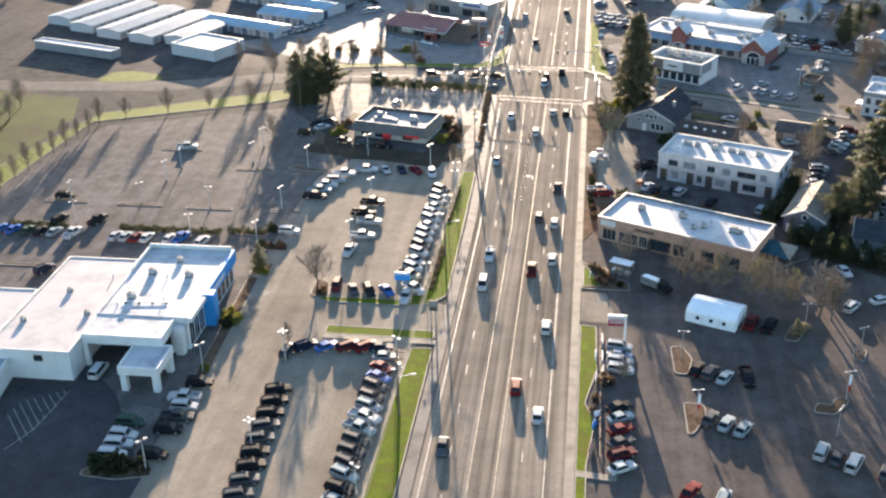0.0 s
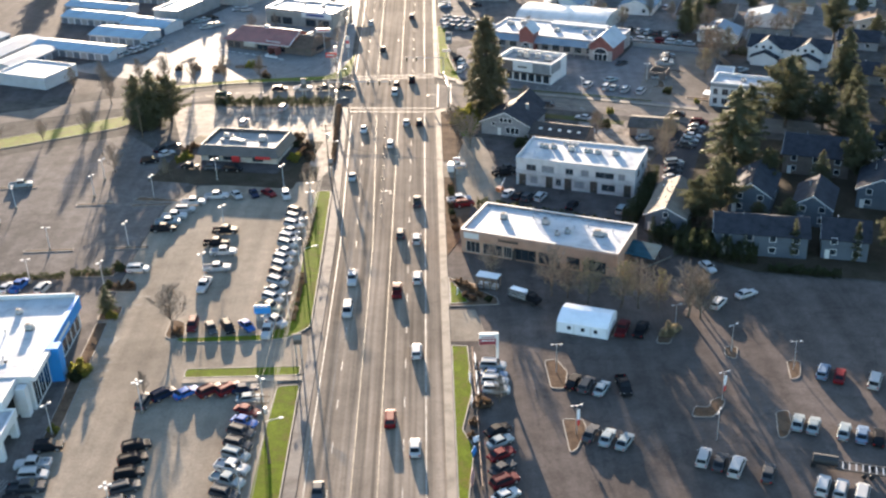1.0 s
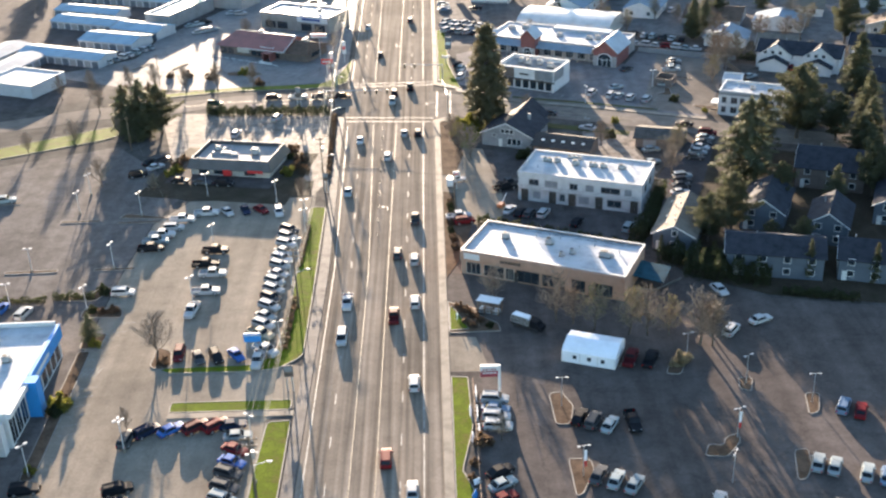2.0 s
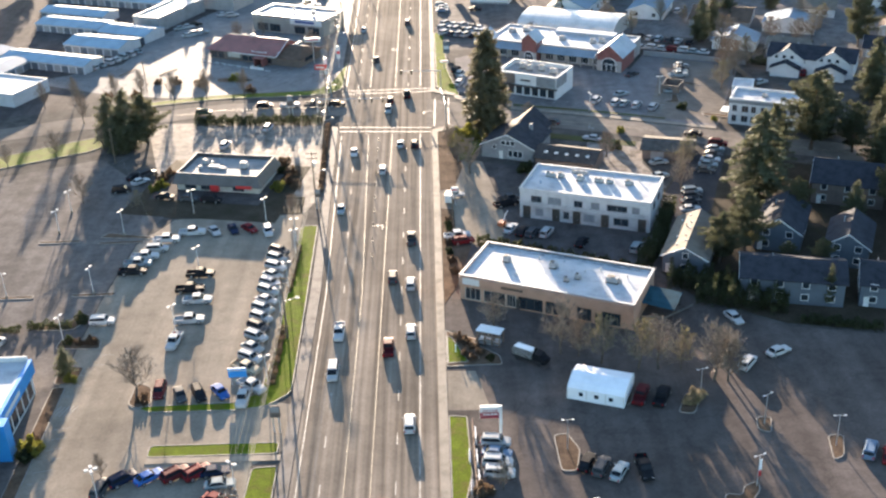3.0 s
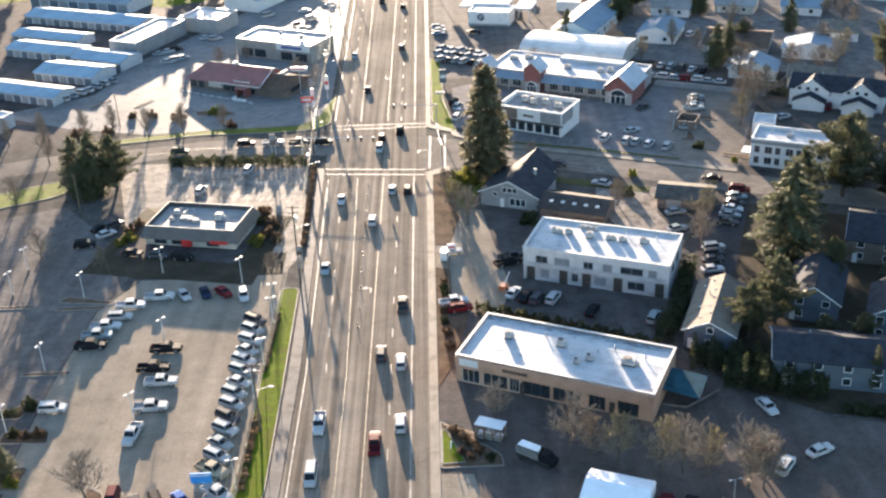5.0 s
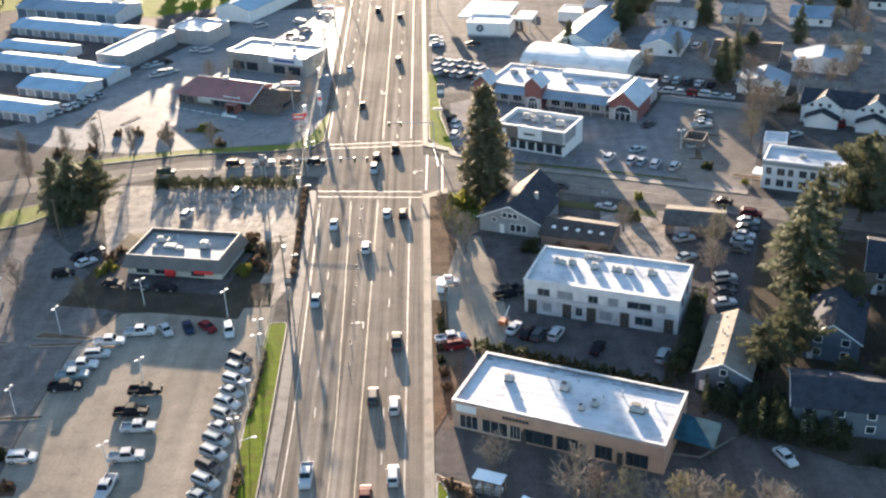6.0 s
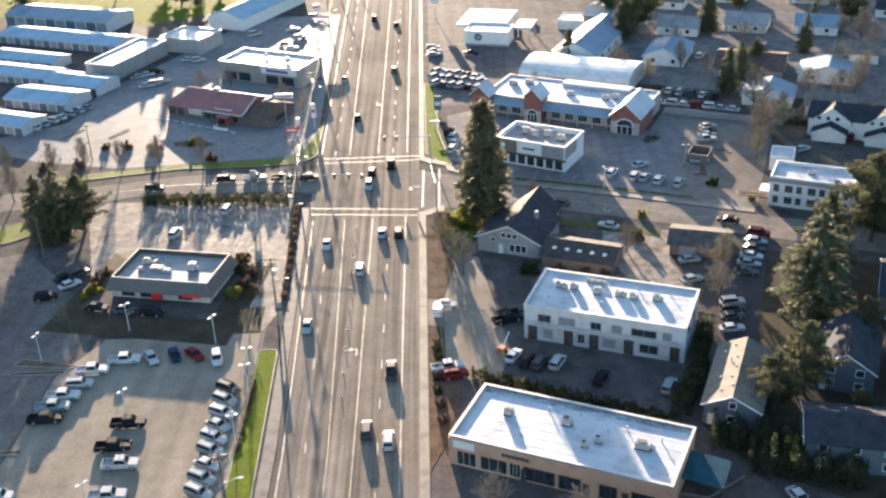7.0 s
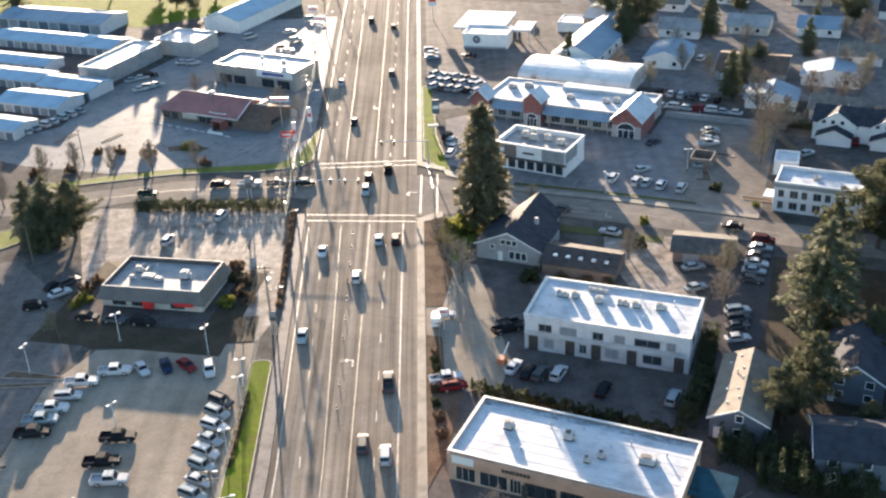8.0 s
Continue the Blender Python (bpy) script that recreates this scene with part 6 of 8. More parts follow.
# Conifers past x = 97 and y = 255 are added to shade houses.
for x, y, h, k, t, w in ((69.5, 257.5, 22, "fir2", 20, 1.35), (61.3, 235.0, 14.0, "pine", 80, 1.15), (55.2, 230.6, 11.5, "pine", 200, 1.25), (91, 287, 20, "pine", 120, 1.25), (96, 296, 17, "fir2", 220, 1.3), (79, 280, 15, "pine", 300, 1.1),
                         (75, 268, 15, "pine", 300, 1.1), (100, 284, 13, "pine", 30, 1.2), (100, 268, 13, "pine", 160, 1.1), (112, 296, 14, "fir2", 70, 1.1), (106, 278, 14, "fir2", 10, 1.2),
                         (118, 280, 14, "pine", 100, 1.2)):
    tree(k, x, y, h, t, w)
# The added shade belt goes on here, mostly out of view.
for x, y, h, k, t, w in ((126, 288, 14, "pine", 33, 1.2), (120, 266, 14, "fir2", 250, 1.2), (110, 262, 13, "pine", 300, 1.1), (130, 272, 14, "pine", 140, 1.2), (138, 282, 14, "fir2", 60, 1.2), (75, 247, 11, "pine", 20, 1.0),
                         (97, 250, 15, "pine", 90, 1.1), (106, 244, 15, "fir2", 190, 1.2), (116, 250, 16, "pine", 0, 1.2), (87, 246, 10, "fir2", 0, 1.1), (126, 252, 16, "pine", 0, 1.2), (112, 230, 13, "pine", 0, 1.1),
                         (101, 224, 12, "pine", 200, 1.1)):
    tree(k, x, y, h, t, w)
for x, y, h, k, t, w in ((130, 366, 18, "pine", 90, 1.0), (84, 378, 14, "fir", 40, 1.1), (90, 388, 12, "fir2", 140, 1.1), (70, 440, 21, "pine", 240, 1.2), (62, 452, 18, "fir2", 10, 1.2), (92, 436, 15, "fir", 0, 1.2),
                         (140, 440, 17, "pine", 0, 1.2), (116, 412, 12, "fir2", 0, 1.0), (64, 432, 17, "fir", 80, 1.2), (97, 398, 9, "pine", 20, 1.2), (150, 330, 16, "fir2", 0, 1.1), (128, 306, 16, "pine", 0, 1.1),
                         (116, 316, 19, "fir", 0, 1.1)):
    tree(k, x, y, h, t, w)
for x, y, h, k, t, w in ((44, 412, 11, "fir", 60, 1.2), (108, 458, 15, "pine", 0, 1.2), (150, 470, 17, "fir2", 0, 1.2), (134, 495, 18, "pine", 0, 1.2), (-92, 506, 20, "fir", 0, 1.0), (-85, 502, 19, "fir2", 50, 0.9),
                         (-100, 514, 19, "fir", 90, 1.0), (-78, 511, 19, "fir", 140, 0.9), (-150, 500, 17, "fir2", 20, 1.2), (-165, 508, 18, "pine", 70, 1.2), (-120, 520, 16, "pine", 10, 1.2), (-235, 430, 17, "pine", 10, 1.3),
                         (-250, 445, 18, "fir2", 40, 1.2)):
    tree(k, x, y, h, t, w)
for x, y, h, k, t, w in ((-66.8, 199.6, 6.2, "fir2", 30, 1.25), (71, 212.5, 9, "column", 0, 1.2), (83, 210, 9, "column", 40, 1.2), (63, 290.5, 4, "column", 0, 1.6), (61.8, 290.9, 3.6, "column", 40, 1.6), (67, 226, 7, "pine", 0, 1.0),
                         (72.6, 222.8, 9, "pine", 30, 1.0), (91, 210, 13, "pine", 70, 1.1),
                         (99, 206, 12, "fir2", 150, 1.1)):
    tree(k, x, y, h, t, w)
for x, y, h, k, t in ((-53.0, 192.5, 9.8, "bare", 0), (7.6, 164.2, 5.2, "bare", 70), (-53.2, 170.5, 5.0, "bare2", 40), (8.6, 208.2, 8.0, "bare", 10), (20.0, 200.2, 10.5, "bare", 50), (23.0, 199.0, 8.0, "rust", 150),
                      (26.6, 196.6, 10.5, "catkin", 90), (32.7, 194.6, 10.5, "catkin", 130), (36.0, 194.0, 10.5, "bare", 170), (39.7, 193.6, 8.5, "catkin", 210), (44.6, 190.0, 12.0, "bare", 250), (46.8, 189.6, 9.0, "rust", 20),
                      (47.5, 193.5, 8.0, "bare", 120), (7.2, 281, 9, "bare", 60), (4.5, 288, 8, "catkin", 100), (2.8, 297, 7, "rust", 30), (57.6, 277, 9, "catkin", 140)):
    tree(k, x, y, h, t, 1.2 if (5 < x < 48 and y < 215) else (1.25 if k in ("bare", "rust", "catkin") else 1.0))
for x, y, h, k, t in ((55, 267, 8, "bare", 200), (-83.5, 273.0, 8, "bare", 180), (-70, 268.5, 5, "catkin", 220), (-98, 327, 10.5, "bare2", 0), (-92, 340.5, 10, "bare2", 40), (-85, 343, 10, "bare2", 80),
                      (-76, 342.2, 9, "bare2", 120), (-66.7, 343, 9.5, "bare2", 160), (-56, 344, 8.5, "bare2", 200), (41, 287.5, 7, "rust", 10), (83, 341, 13, "rust", 50), (80, 333, 9, "catkin", 90), (86.5, 345, 11, "rust", 140), (92, 352, 10, "catkin", 10),
                      (-33.5, 263.0, 5, "rust", 130), (-105, 345, 8, "bare2", 10), (-113, 341, 8, "bare2", 20), (88, 365, 13, "rust", 20), (104, 371, 10, "rust", 80), (118, 374, 11, "catkin", 130), (112, 370, 9, "bare", 0)):
    tree(k, x, y, h, t, 1.2 if (5 < x < 48 and y < 215) else (1.25 if k in ("bare", "rust", "catkin") else 1.0))
for x, y, h, k, t in ((136, 420, 10, "rust", 0), (24, 316, 5, "bare", 0), (78, 420, 8, "bare", 60), (-40, 382.5, 8, "bare", 30), (-34, 378, 7, "bare", 70), (-66, 401, 7, "bare", 110),
                      (-58, 404, 6, "bare2", 10), (31, 388, 6, "bare", 0), (60, 402, 6, "catkin", 0), (112, 345, 8, "bare", 80), (120, 392, 9, "bare", 200), (160, 400, 10, "rust", 100),
                      (145, 352, 9, "bare", 0), (100, 422, 8, "bare", 40), (134, 456, 10, "bare", 80)):
    tree(k, x, y, h, t, 1.2 if (5 < x < 48 and y < 215) else (1.25 if k in ("bare", "rust", "catkin") else 1.0))
for k in range(9):
    f = k / 8
    tree("bare2", -142.5 + 6 * f, 236 + 46 * f, 6.0 + (k % 3), k * 40)
for k in range(5):
    tree("bare", -131 + 11 * k, 287.5 + 4.6 * k, 6.5 + (k % 2) * 1.5, k * 70)
for k in range(30):
    rr = random.Random(k)
    tree("bare" if k % 3 else "catkin", -158 - 60 * rr.random(), 235 + 70 * rr.random(), 6 + 3 * rr.random(), k * 50)

# trees scattered between the far houses
rr = random.Random(77)
for k in range(42):
    x, y = rr.uniform(56, 200), rr.uniform(385, 580)
    tree(("bare", "catkin", "pine", "bare", "rust", "fir2", "catkin")[k % 7], x, y, rr.uniform(5, 9.5), k * 37, rr.uniform(0.9, 1.3))
for k in range(16):
    tree(("fir2", "pine")[k % 2], rr.uniform(140, 200), rr.uniform(255, 400), rr.uniform(8, 13), k * 61, 1.1)

# hedges and shrub rows
hedge((-30.4, 194), (-30.2, 213), 1.3, 0.5, LEAF_RUST, "low brown brambles on the grass strip", 21)
hedge((-30.6, 226), (-30.4, 246), 0.9, 0.4, LEAF_RUST, "low brown brambles on the grass strip", 23)
hedge((-66.2, 322.6), (-31.0, 318.8), 2.6, 1.9, label="clipped hedge of brown-green shrubs by the street")
hedge((-29.6, 318), (-28.2, 274), 0.9, 0.7, LEAF_RUST, "thin rusty shrub row beside the sidewalk", 4)
hedge((7.5, 243.4), (39.5, 227.6), 1.3, 1.9, label="row of dark clipped cedars behind the mall", seed=5)
hedge((-104, 216.0), (-80, 215.5), 1.4, 0.9, label="low dark hedge behind the dealership", seed=6)
hedge((-130, 215.8), (-116, 215.8), 1.4, 0.9, label="low dark hedge behind the dealership", seed=7)
hedge((-79, 216.6), (-70.5, 216.4), 1.6, 1.0, LEAF_HEDGE, "low dark hedge at the lot island", 8)
hedge((47.5, 217.2), (63.4, 211.8), 4.2, 3.6, label="tall dark laurel hedge", seed=9)
hedge((43.5, 223.8), (57.0, 219.6), 4.6, 3.0, label="dark evergreen shrubs behind the carport", seed=14)
hedge((64.5, 207.6), (78, 203.6), 2.0, 1.1, label="dark laurel hedge in front of the house", seed=10)
hedge((88, 357), (108, 347.5), 1.4, 2.0, label="clipped green hedge behind the white duplex", seed=11)
hedge((40.0, 230.2), (46.6, 243.6), 2.6, 3.0, label="dark shrubs between house and office", seed=12)
hedge((46.4, 244.8), (50.2, 256.0), 2.2, 3.0, label="dark shrubs beside the office", seed=13)
for x, y, h, k in ((-69.5, 210.6, 1.6, "shrub"), (-67.5, 210, 1.4, "rshrub"), (-65.2, 210.2, 1.8, "rshrub"), (-68.9, 218, 1.7, "shrub"), (-69.8, 219.4, 1.6, "shrub"), (-67.6, 200.8, 1.8, "shrub"), (-65.6, 197.6, 1.8, "yshrub"), (-66, 160.5, 1.5, "yshrub"), (-66.8, 176, 2.0, "shrub"), (-66.3, 178.0, 3.0, "yshrub"), (-67, 181, 1.5, "rshrub"),
                   (-38.5, 289.5, 3.2, "rshrub"), (-36, 284, 2.6, "rshrub"), (-36.5, 279.5, 2.4, "rshrub"), (-38.7, 285.5, 2.2, "shrub"), (-34.2, 277, 2.2, "rshrub"), (-38.4, 275.8, 2.8, "yshrub")):
    tree(k, x, y, h, x * 31 % 360)
for x, y, h, k in ((-66.5, 279.8, 2.4, "yshrub"), (-68, 277.8, 2.2, "yshrub"), (-67.5, 284, 2.4, "rshrub"), (-66, 287.5, 2.0, "rshrub"), (4.8, 299, 3.2, "yshrub"), (5.4, 303.5, 3.4, "yshrub"),
                   (8.5, 306, 4.0, "yshrub"), (7, 302, 3.2, "yshrub"), (9.8, 303, 3.4, "yshrub"), (6.3, 296, 2.6, "yshrub"), (1.5, 255, 1.4, "rshrub"), (1.4, 252.5, 1.5, "shrub"),
                   (1.7, 250, 1.4, "shrub"), (1.4, 247.5, 1.3, "rshrub"), (1.2, 244, 1.5, "rshrub"), (1.3, 240, 1.4, "shrub"), (1.7, 236, 1.6, "rshrub"), (2.0, 231.5, 1.5, "rshrub")):
    tree(k, x, y, h, x * 31 % 360)
for x, y, h, k in ((40.3, 184.6, 2.6, "pampas"), (39.2, 183.4, 1.8, "pampas"), (2.2, 206.2, 1.6, "rshrub"), (3.6, 204.5, 1.7, "rshrub"), (4.8, 202.8, 1.5, "rshrub"), (5.8, 200.9, 1.5, "rshrub"), (4.4, 199.3, 1.3, "rshrub"), (7.6, 199.2, 1.3, "shrub"),
                   (3.2, 200.8, 1.3, "rshrub"), (4.6, 163.2, 2.4, "rshrub"), (2.6, 154.6, 1.3, "rshrub"), 
                   (3.0, 158.2, 1.4, "rshrub"), (-72, 132.3, 2.6, "shrub"), (-69.5, 132, 2.4, "shrub"), (-74.5, 133, 2.2, "shrub"), (-67.2, 132.4, 2.0, "shrub"), (-71, 130.6, 1.8, "shrub"), (-73.6, 130.8, 1.6, "shrub"), (-66, 131.4, 1.4, "rshrub"), (44, 292.5, 2.4, "shrub"), (47, 303.4, 1.8, "yshrub")):
    tree(k, x, y, h, x * 31 % 360)
for x, y, h, k in ((20.5, 280.5, 3.0, "shrub"), (26.5, 280, 2.0, "rshrub"), (31, 278.3, 2.0, "rshrub"), (35, 276.5, 2.0, "rshrub"), (-84, 358.5, 2.0, "rshrub"), (-78.5, 358, 2.4, "rshrub"),
                   (-70.5, 355.5, 3.0, "rshrub"), (-61, 358.5, 2.6, "yshrub"), (-58, 357.6, 1.6, "shrub"), (-54.5, 347.2, 2.4, "rshrub"), (-88, 347, 2.4, "rshrub"), (-96, 345.5, 2.8, "rshrub"),
                   (-52, 190.8, 1.2, "rshrub"), (-51.6, 192.2, 1.0, "rshrub"), (-50.9, 189.9, 1.1, "rshrub"), (66, 318.5, 2.2, "shrub"), (72.5, 309, 1.4, "yshrub")):
    tree(k, x, y, h, x * 31 % 360)
for k in range(12):
    tree("column", 7.5 + 2.1 * k, 244.2 - 1.0 * k, 2.4, k * 50, 1.6)

# ---- street furniture ----
LAMPS = {}


def lot_lamp(x, y, turn=0, h=6.0, heads=2):
    m = pose(x, y, 0.02, 0, 0, turn)
    if heads in LAMPS:
        return tagged(copy_thing(LAMPS[heads], m @ Matrix.Diagonal((1, 1, h / 6.0, 1))), group="lot lamps")
    th = thing("street_lamp", "white steel lot lamp with %d lamp heads" % heads, "street lamp", group="lot lamps")
    bm = bmesh.new()
    bar(bm, (0, 0, 0), (0, 0, 0.6), 0.28, 10)
    part("base", bm, WALK, th)
    bm = bmesh.new()
    bar(bm, (0, 0, 0.6), (0, 0, 5.9), 0.09, 8, 0.06)
    part("pole", bm, POLE_W, th)
    for k in range(heads):
        a = math.tau * k / heads
        c, s = math.cos(a), math.sin(a)
        bm = bmesh.new()
        bar(bm, (0, 0, 5.8), (c * 0.5, s * 0.5, 5.9), 0.04, 5)
        box(bm, 0.35, -0.2, 5.82, 0.95, 0.2, 6.02, 0, Matrix.Rotation(a, 4, "Z"))
        part("lamp_head", bm, POLE_W, th)
    th.matrix_basis = m
    LAMPS[heads] = th
    return th


for x, y in ((-69.8, 255.0), (-56.2, 264.6), (-39.0, 258.6), (-69.8, 229.0), (-49.9, 236.0), (-50.2, 212.6), (-70.4, 210.4), (-30.8, 194.2), (-31.2, 217.6), (-30.8, 227.8), (-30.8, 242.2), (-31.2, 247.4), (-66.0, 159.8), (-65.8, 131.6), (-114.6, 216.8)):
    lot_lamp(x, y, x * 17 % 90, 6.0, 2)
for x, y in ((-50.9, 138.4), (-52.4, 165.0)):
    lot_lamp(x, y, 20, 6.3, 4)
for x, y in ((-84.8, 257.5), (-102.0, 252.0), (-103, 243.5), (-121, 229.0), (-86.5, 213.5), (-104.0, 229.6), (-87.0, 228.8), (-30.4, 156.0), (-32.6, 142.0), (-32.3, 129.4), (-32.2, 166.0), (62, 330), (41, 318.5), (-85, 268)):
    lot_lamp(x, y, x * 29 % 180, 5.6, 2)

# slim kerbed strips of the empty lot
for x0, x1, y in ((-74.6, -64.7, 251.5), (-109.8, -99.0, 229.4), (-92.8, -81.7, 228.7), (-74.0, -65.2, 228.6), (-128.2, -117.5, 229.8), (-123.0, -111.5, 197.0), (-88, -79, 253.0), (-112, -101, 265)):
    island("lot_island", [(x0, y - 0.6), (x1, y - 0.6), (x1, y + 0.6), (x0, y + 0.6)], DIRT, "slim kerbed strip in the empty lot", 0.5)
island("lot_island", [(-71.5, 208.6), (-63.2, 208.0), (-63.8, 211.4), (-71.5, 212.0)], DIRT, "kerbed planting island with shrubs", 0.8)
island("lot_island", [(-77, 215.4), (-70, 215.2), (-67.8, 220.5), (-70.2, 221), (-72, 217.8), (-77, 217.8)], DIRT, "kerbed planting island with hedge", 0.8)
island("lot_island", [(-53.8, 196.6), (-50.9, 195.0), (-49.9, 189.9), (-51.5, 188.4), (-53.9, 189.8)], DIRT, "kerbed planting island with a bare tree", 1.0)
island("lot_island", [(-68.8, 202.2), (-64.4, 202.2), (-64.6, 197.0), (-68.4, 196.8)], DIRT, "kerbed planting island with shrubs", 0.8)
island("lot_island", [(-68.3, 196.0), (-66.0, 196.0), (-65.0, 158.5), (-67.3, 158.5)], DIRT, "long planting bed along the dealership", 0.8)
island("lot_island", [(-76, 131.5), (-65.5, 132.5), (-64.5, 130.5), (-70, 129.0), (-76, 129.5)], DIRT, "kerbed planting island with brown shrubs", 1.0)
island("lot_island", [(-73.5, 256.5), (-63, 253.6), (-64, 252.6), (-75, 254.2)], DIRT, "kerbed wedge island with a lamp", 0.5)
island("lot_island", [(-67.0, 361.0), (-60.5, 362.2), (-55.2, 358.6), (-55.6, 357.6), (-65.8, 357.8)], DIRT, "kerbed bark island in the north lot", 0.5)
for a, b in (((-98.2, 367.6), (-94.2, 374.4)), ((-85.2, 366.8), (-81.4, 372.8))):
    island("lot_island", [(a[0] - 0.7, a[1]), (a[0] + 0.7, a[1] - 0.3), (b[0] + 0.7, b[1] - 0.3), (b[0] - 0.7, b[1])], DIRT, "slim bark island in the north lot", 0.6)
for pts in ([(16.2, 176.7), (18.4, 177.1), (20.0, 172.8), (18.9, 167.6), (16.5, 167.8)], [(17.4, 159.0), (20.9, 158.6), (21.1, 155.8), (18.7, 150.3), (17.6, 149.9)], [(52.2, 158.9), (54.5, 159.1), (53.8, 155.0), (52.2, 151.8), (50.6, 151.6)],
            [(58.4, 173.9), (60.9, 173.7), (59.2, 168.4), (57.3, 167.7)], [(48.7, 179.2), (51.2, 179.1), (50.0, 174.8), (48.1, 175.9)], [(36.8, 181.2), (39.4, 180.7), (41.6, 185.9), (39.0, 186.6)],
            [(38.3, 158.2), (39.6, 161.3), (41.8, 160.6), (42.5, 162.7), (44.9, 163.7), (44.8, 161.6), (41.8, 157.7)]):
    island("lot_island", pts, DIRT, "kerbed bark island in the used car lot", 0.9)
island("lot_island", [(28.6, 184.6), (29.8, 187.5), (30.6, 187.2), (29.6, 183.9)], DIRT, "small kerbed island beside the tent", 0.4)
for pts in ([(64.5, 325.5), (65.5, 330.5), (67.0, 329.8), (66.4, 323.2), (62.5, 324.4), (62.7, 325.3)], [(69.5, 341), (75, 338.5), (75, 336.8), (69.8, 338.8)], [(70.5, 315), (77, 312.3), (77, 310.2), (70.6, 312.8)]):
    island("lot_island", pts, DIRT, "kerbed bark island in the plaza lot", 0.5)


def lot_pole(x, y, lean, banner, z=0.1, h=5.5):
    """A pole light with a banner in the used car lot."""
    th = thing("banner_pole", "slim grey steel lot pole with a lamp arm", "street lamp", pose(x, y, z, 0, 0, lean), "banner poles")
    bm = bmesh.new()
    bar(bm, (0, 0, 0), (0, 0, h), 0.08, 8, 0.05)
    part("pole", bm, STEEL, th)
    bm = bmesh.new()
    bar(bm, (-0.7, 0, h), (0.7, 0, h), 0.035, 6)
    part("arm", bm, STEEL, th)
    for s in (-1, 1):
        part("lamp_head", boxes((s * 0.8 - 0.2, -0.12, h - 0.05, s * 0.8 + 0.2, 0.12, h + 0.08)), STEEL, th)
    if banner:
        tagged(th, "lot pole with a white and red banner and a lamp arm")
        part("banner", boxes((0.1, -0.02, h * 0.5, 0.5, 0.02, h * 0.85)), TENT, th, "white banner")
        part("banner", boxes((0.1, -0.02, h * 0.3, 0.5, 0.02, h * 0.49)), RED_SIGN, th, "red banner")


for x, y, t, b, z in ((18.0, 173.0, 0, False, 0.1), (19.2, 154.6, 10, True, 0.1), (44.4, 162.6, 20, True, 0.1), (49.6, 177.4, 30, False, 0.1), (41.2, 185.2, 15, False, 0.1), (58.8, 171.2, 0, False, 0.1), (41.0, 151.8, 60, False, 0.012), (70.5, 157.0, 30, False, 0.012)):
    lot_pole(x, y, t, b, z)

# pole sign of the used car lot
sg = thing("pole_sign", "white and red pole sign beside the lot", "sign", pose(6.4, 176.6, 0, 0, 0, 0))
part("post", boxes((1.35, -0.2, 0, 1.8, 0.2, 6.2)), TRIM_W, sg)
part("sign_box", boxes((-1.6, -0.3, 4.1, 1.35, 0.3, 6.2)), TRIM_W, sg)
part("red_panel", boxes((-1.58, -0.34, 4.12, 1.33, -0.3, 5.25)), MAROON_SIGN, sg)
for k in range(4):
    part("lettering_bar", boxes((-1.2 + 0.6 * k, -0.38, 4.75, -0.72 + 0.6 * k, -0.342, 5.0)), TRIM_W, sg)
for k in range(5):
    part("lettering_bar", boxes((-1.2 + 0.48 * k, -0.34, 5.45, -0.86 + 0.48 * k, -0.302, 5.68)), MAROON_SIGN, sg)
for x, y, h in ((4.0, 171, 1.2), (4.1, 166, 1.2), (4.0, 176.5, 1.4)):
    th = thing("banner_stand", "white low banner stand beside the grass", "sign", pose(x, y, 0), "banner stands")
    part("panel", boxes((-0.06, -1.6, 0.2, 0.06, 1.6, h)), TENT, th)
    part("foot", boxes((-0.3, -1.4, 0, 0.3, -1.3, 0.2), (-0.3, 1.3, 0, 0.3, 1.4, 0.2)), STEEL, th)
th = thing("timber_rail", "weathered timber rail beside the lawn", "fence", pose(0, 0, 0))
for k in range(9):
    y = 181 - 4.9 * k
    part("post", boxes((3.55, y - 0.1, 0, 3.75, y + 0.1, 0.8)), WOOD, th)
    if k < 8:
        part("rail", boxes((3.58, y - 4.8, 0.5, 3.72, y - 0.1, 0.7)), WOOD, th)

# display frame and work truck on the corner bed
fr = thing("timber_shelter", "timber lattice shelter with a white sheet roof", "shelter", pose(5.3, 204.6, 0, 0, 0, -24))
for k in range(5):
    part("roof_slat", boxes((0, 0.5 * k, 2.7, 4.6, 0.5 * k + 0.36, 2.8)), TENT, fr)
part("roof_frame", boxes((0.02, 0, 2.6, 0.14, 2.4, 2.69), (2.2, 0, 2.6, 2.32, 2.4, 2.69), (4.46, 0, 2.6, 4.58, 2.4, 2.69)), TRIM_D, fr)
part("stored_goods", boxes((0.4, 0.3, 0, 1.3, 1.6, 0.9), (1.7, 0.4, 0, 2.8, 1.4, 1.2), (3.1, 0.5, 0, 4.2, 1.9, 0.7)), STEEL, fr)
for u in (0.1, 1.5, 2.9, 4.3):
    for v in (0.1, 2.1):
        part("post", boxes((u, v, 0, u + 0.16, v + 0.16, 2.7)), WOOD, fr)
for z in (0.7, 1.3, 1.9):
    part("rail", boxes((0.1, 0.05, z, 4.5, 0.1, z + 0.12)), WOOD, fr)
wt = thing("flatbed_truck", "dark flatbed truck loaded with steel racks", "truck", pose(14.6, 198.4, 0.02, 0, 0, -36))
part("chassis", boxes((-3.2, -1.0, 0.5, 2.6, 1.0, 0.85)), BLACK, wt)
bm = bmesh.new()
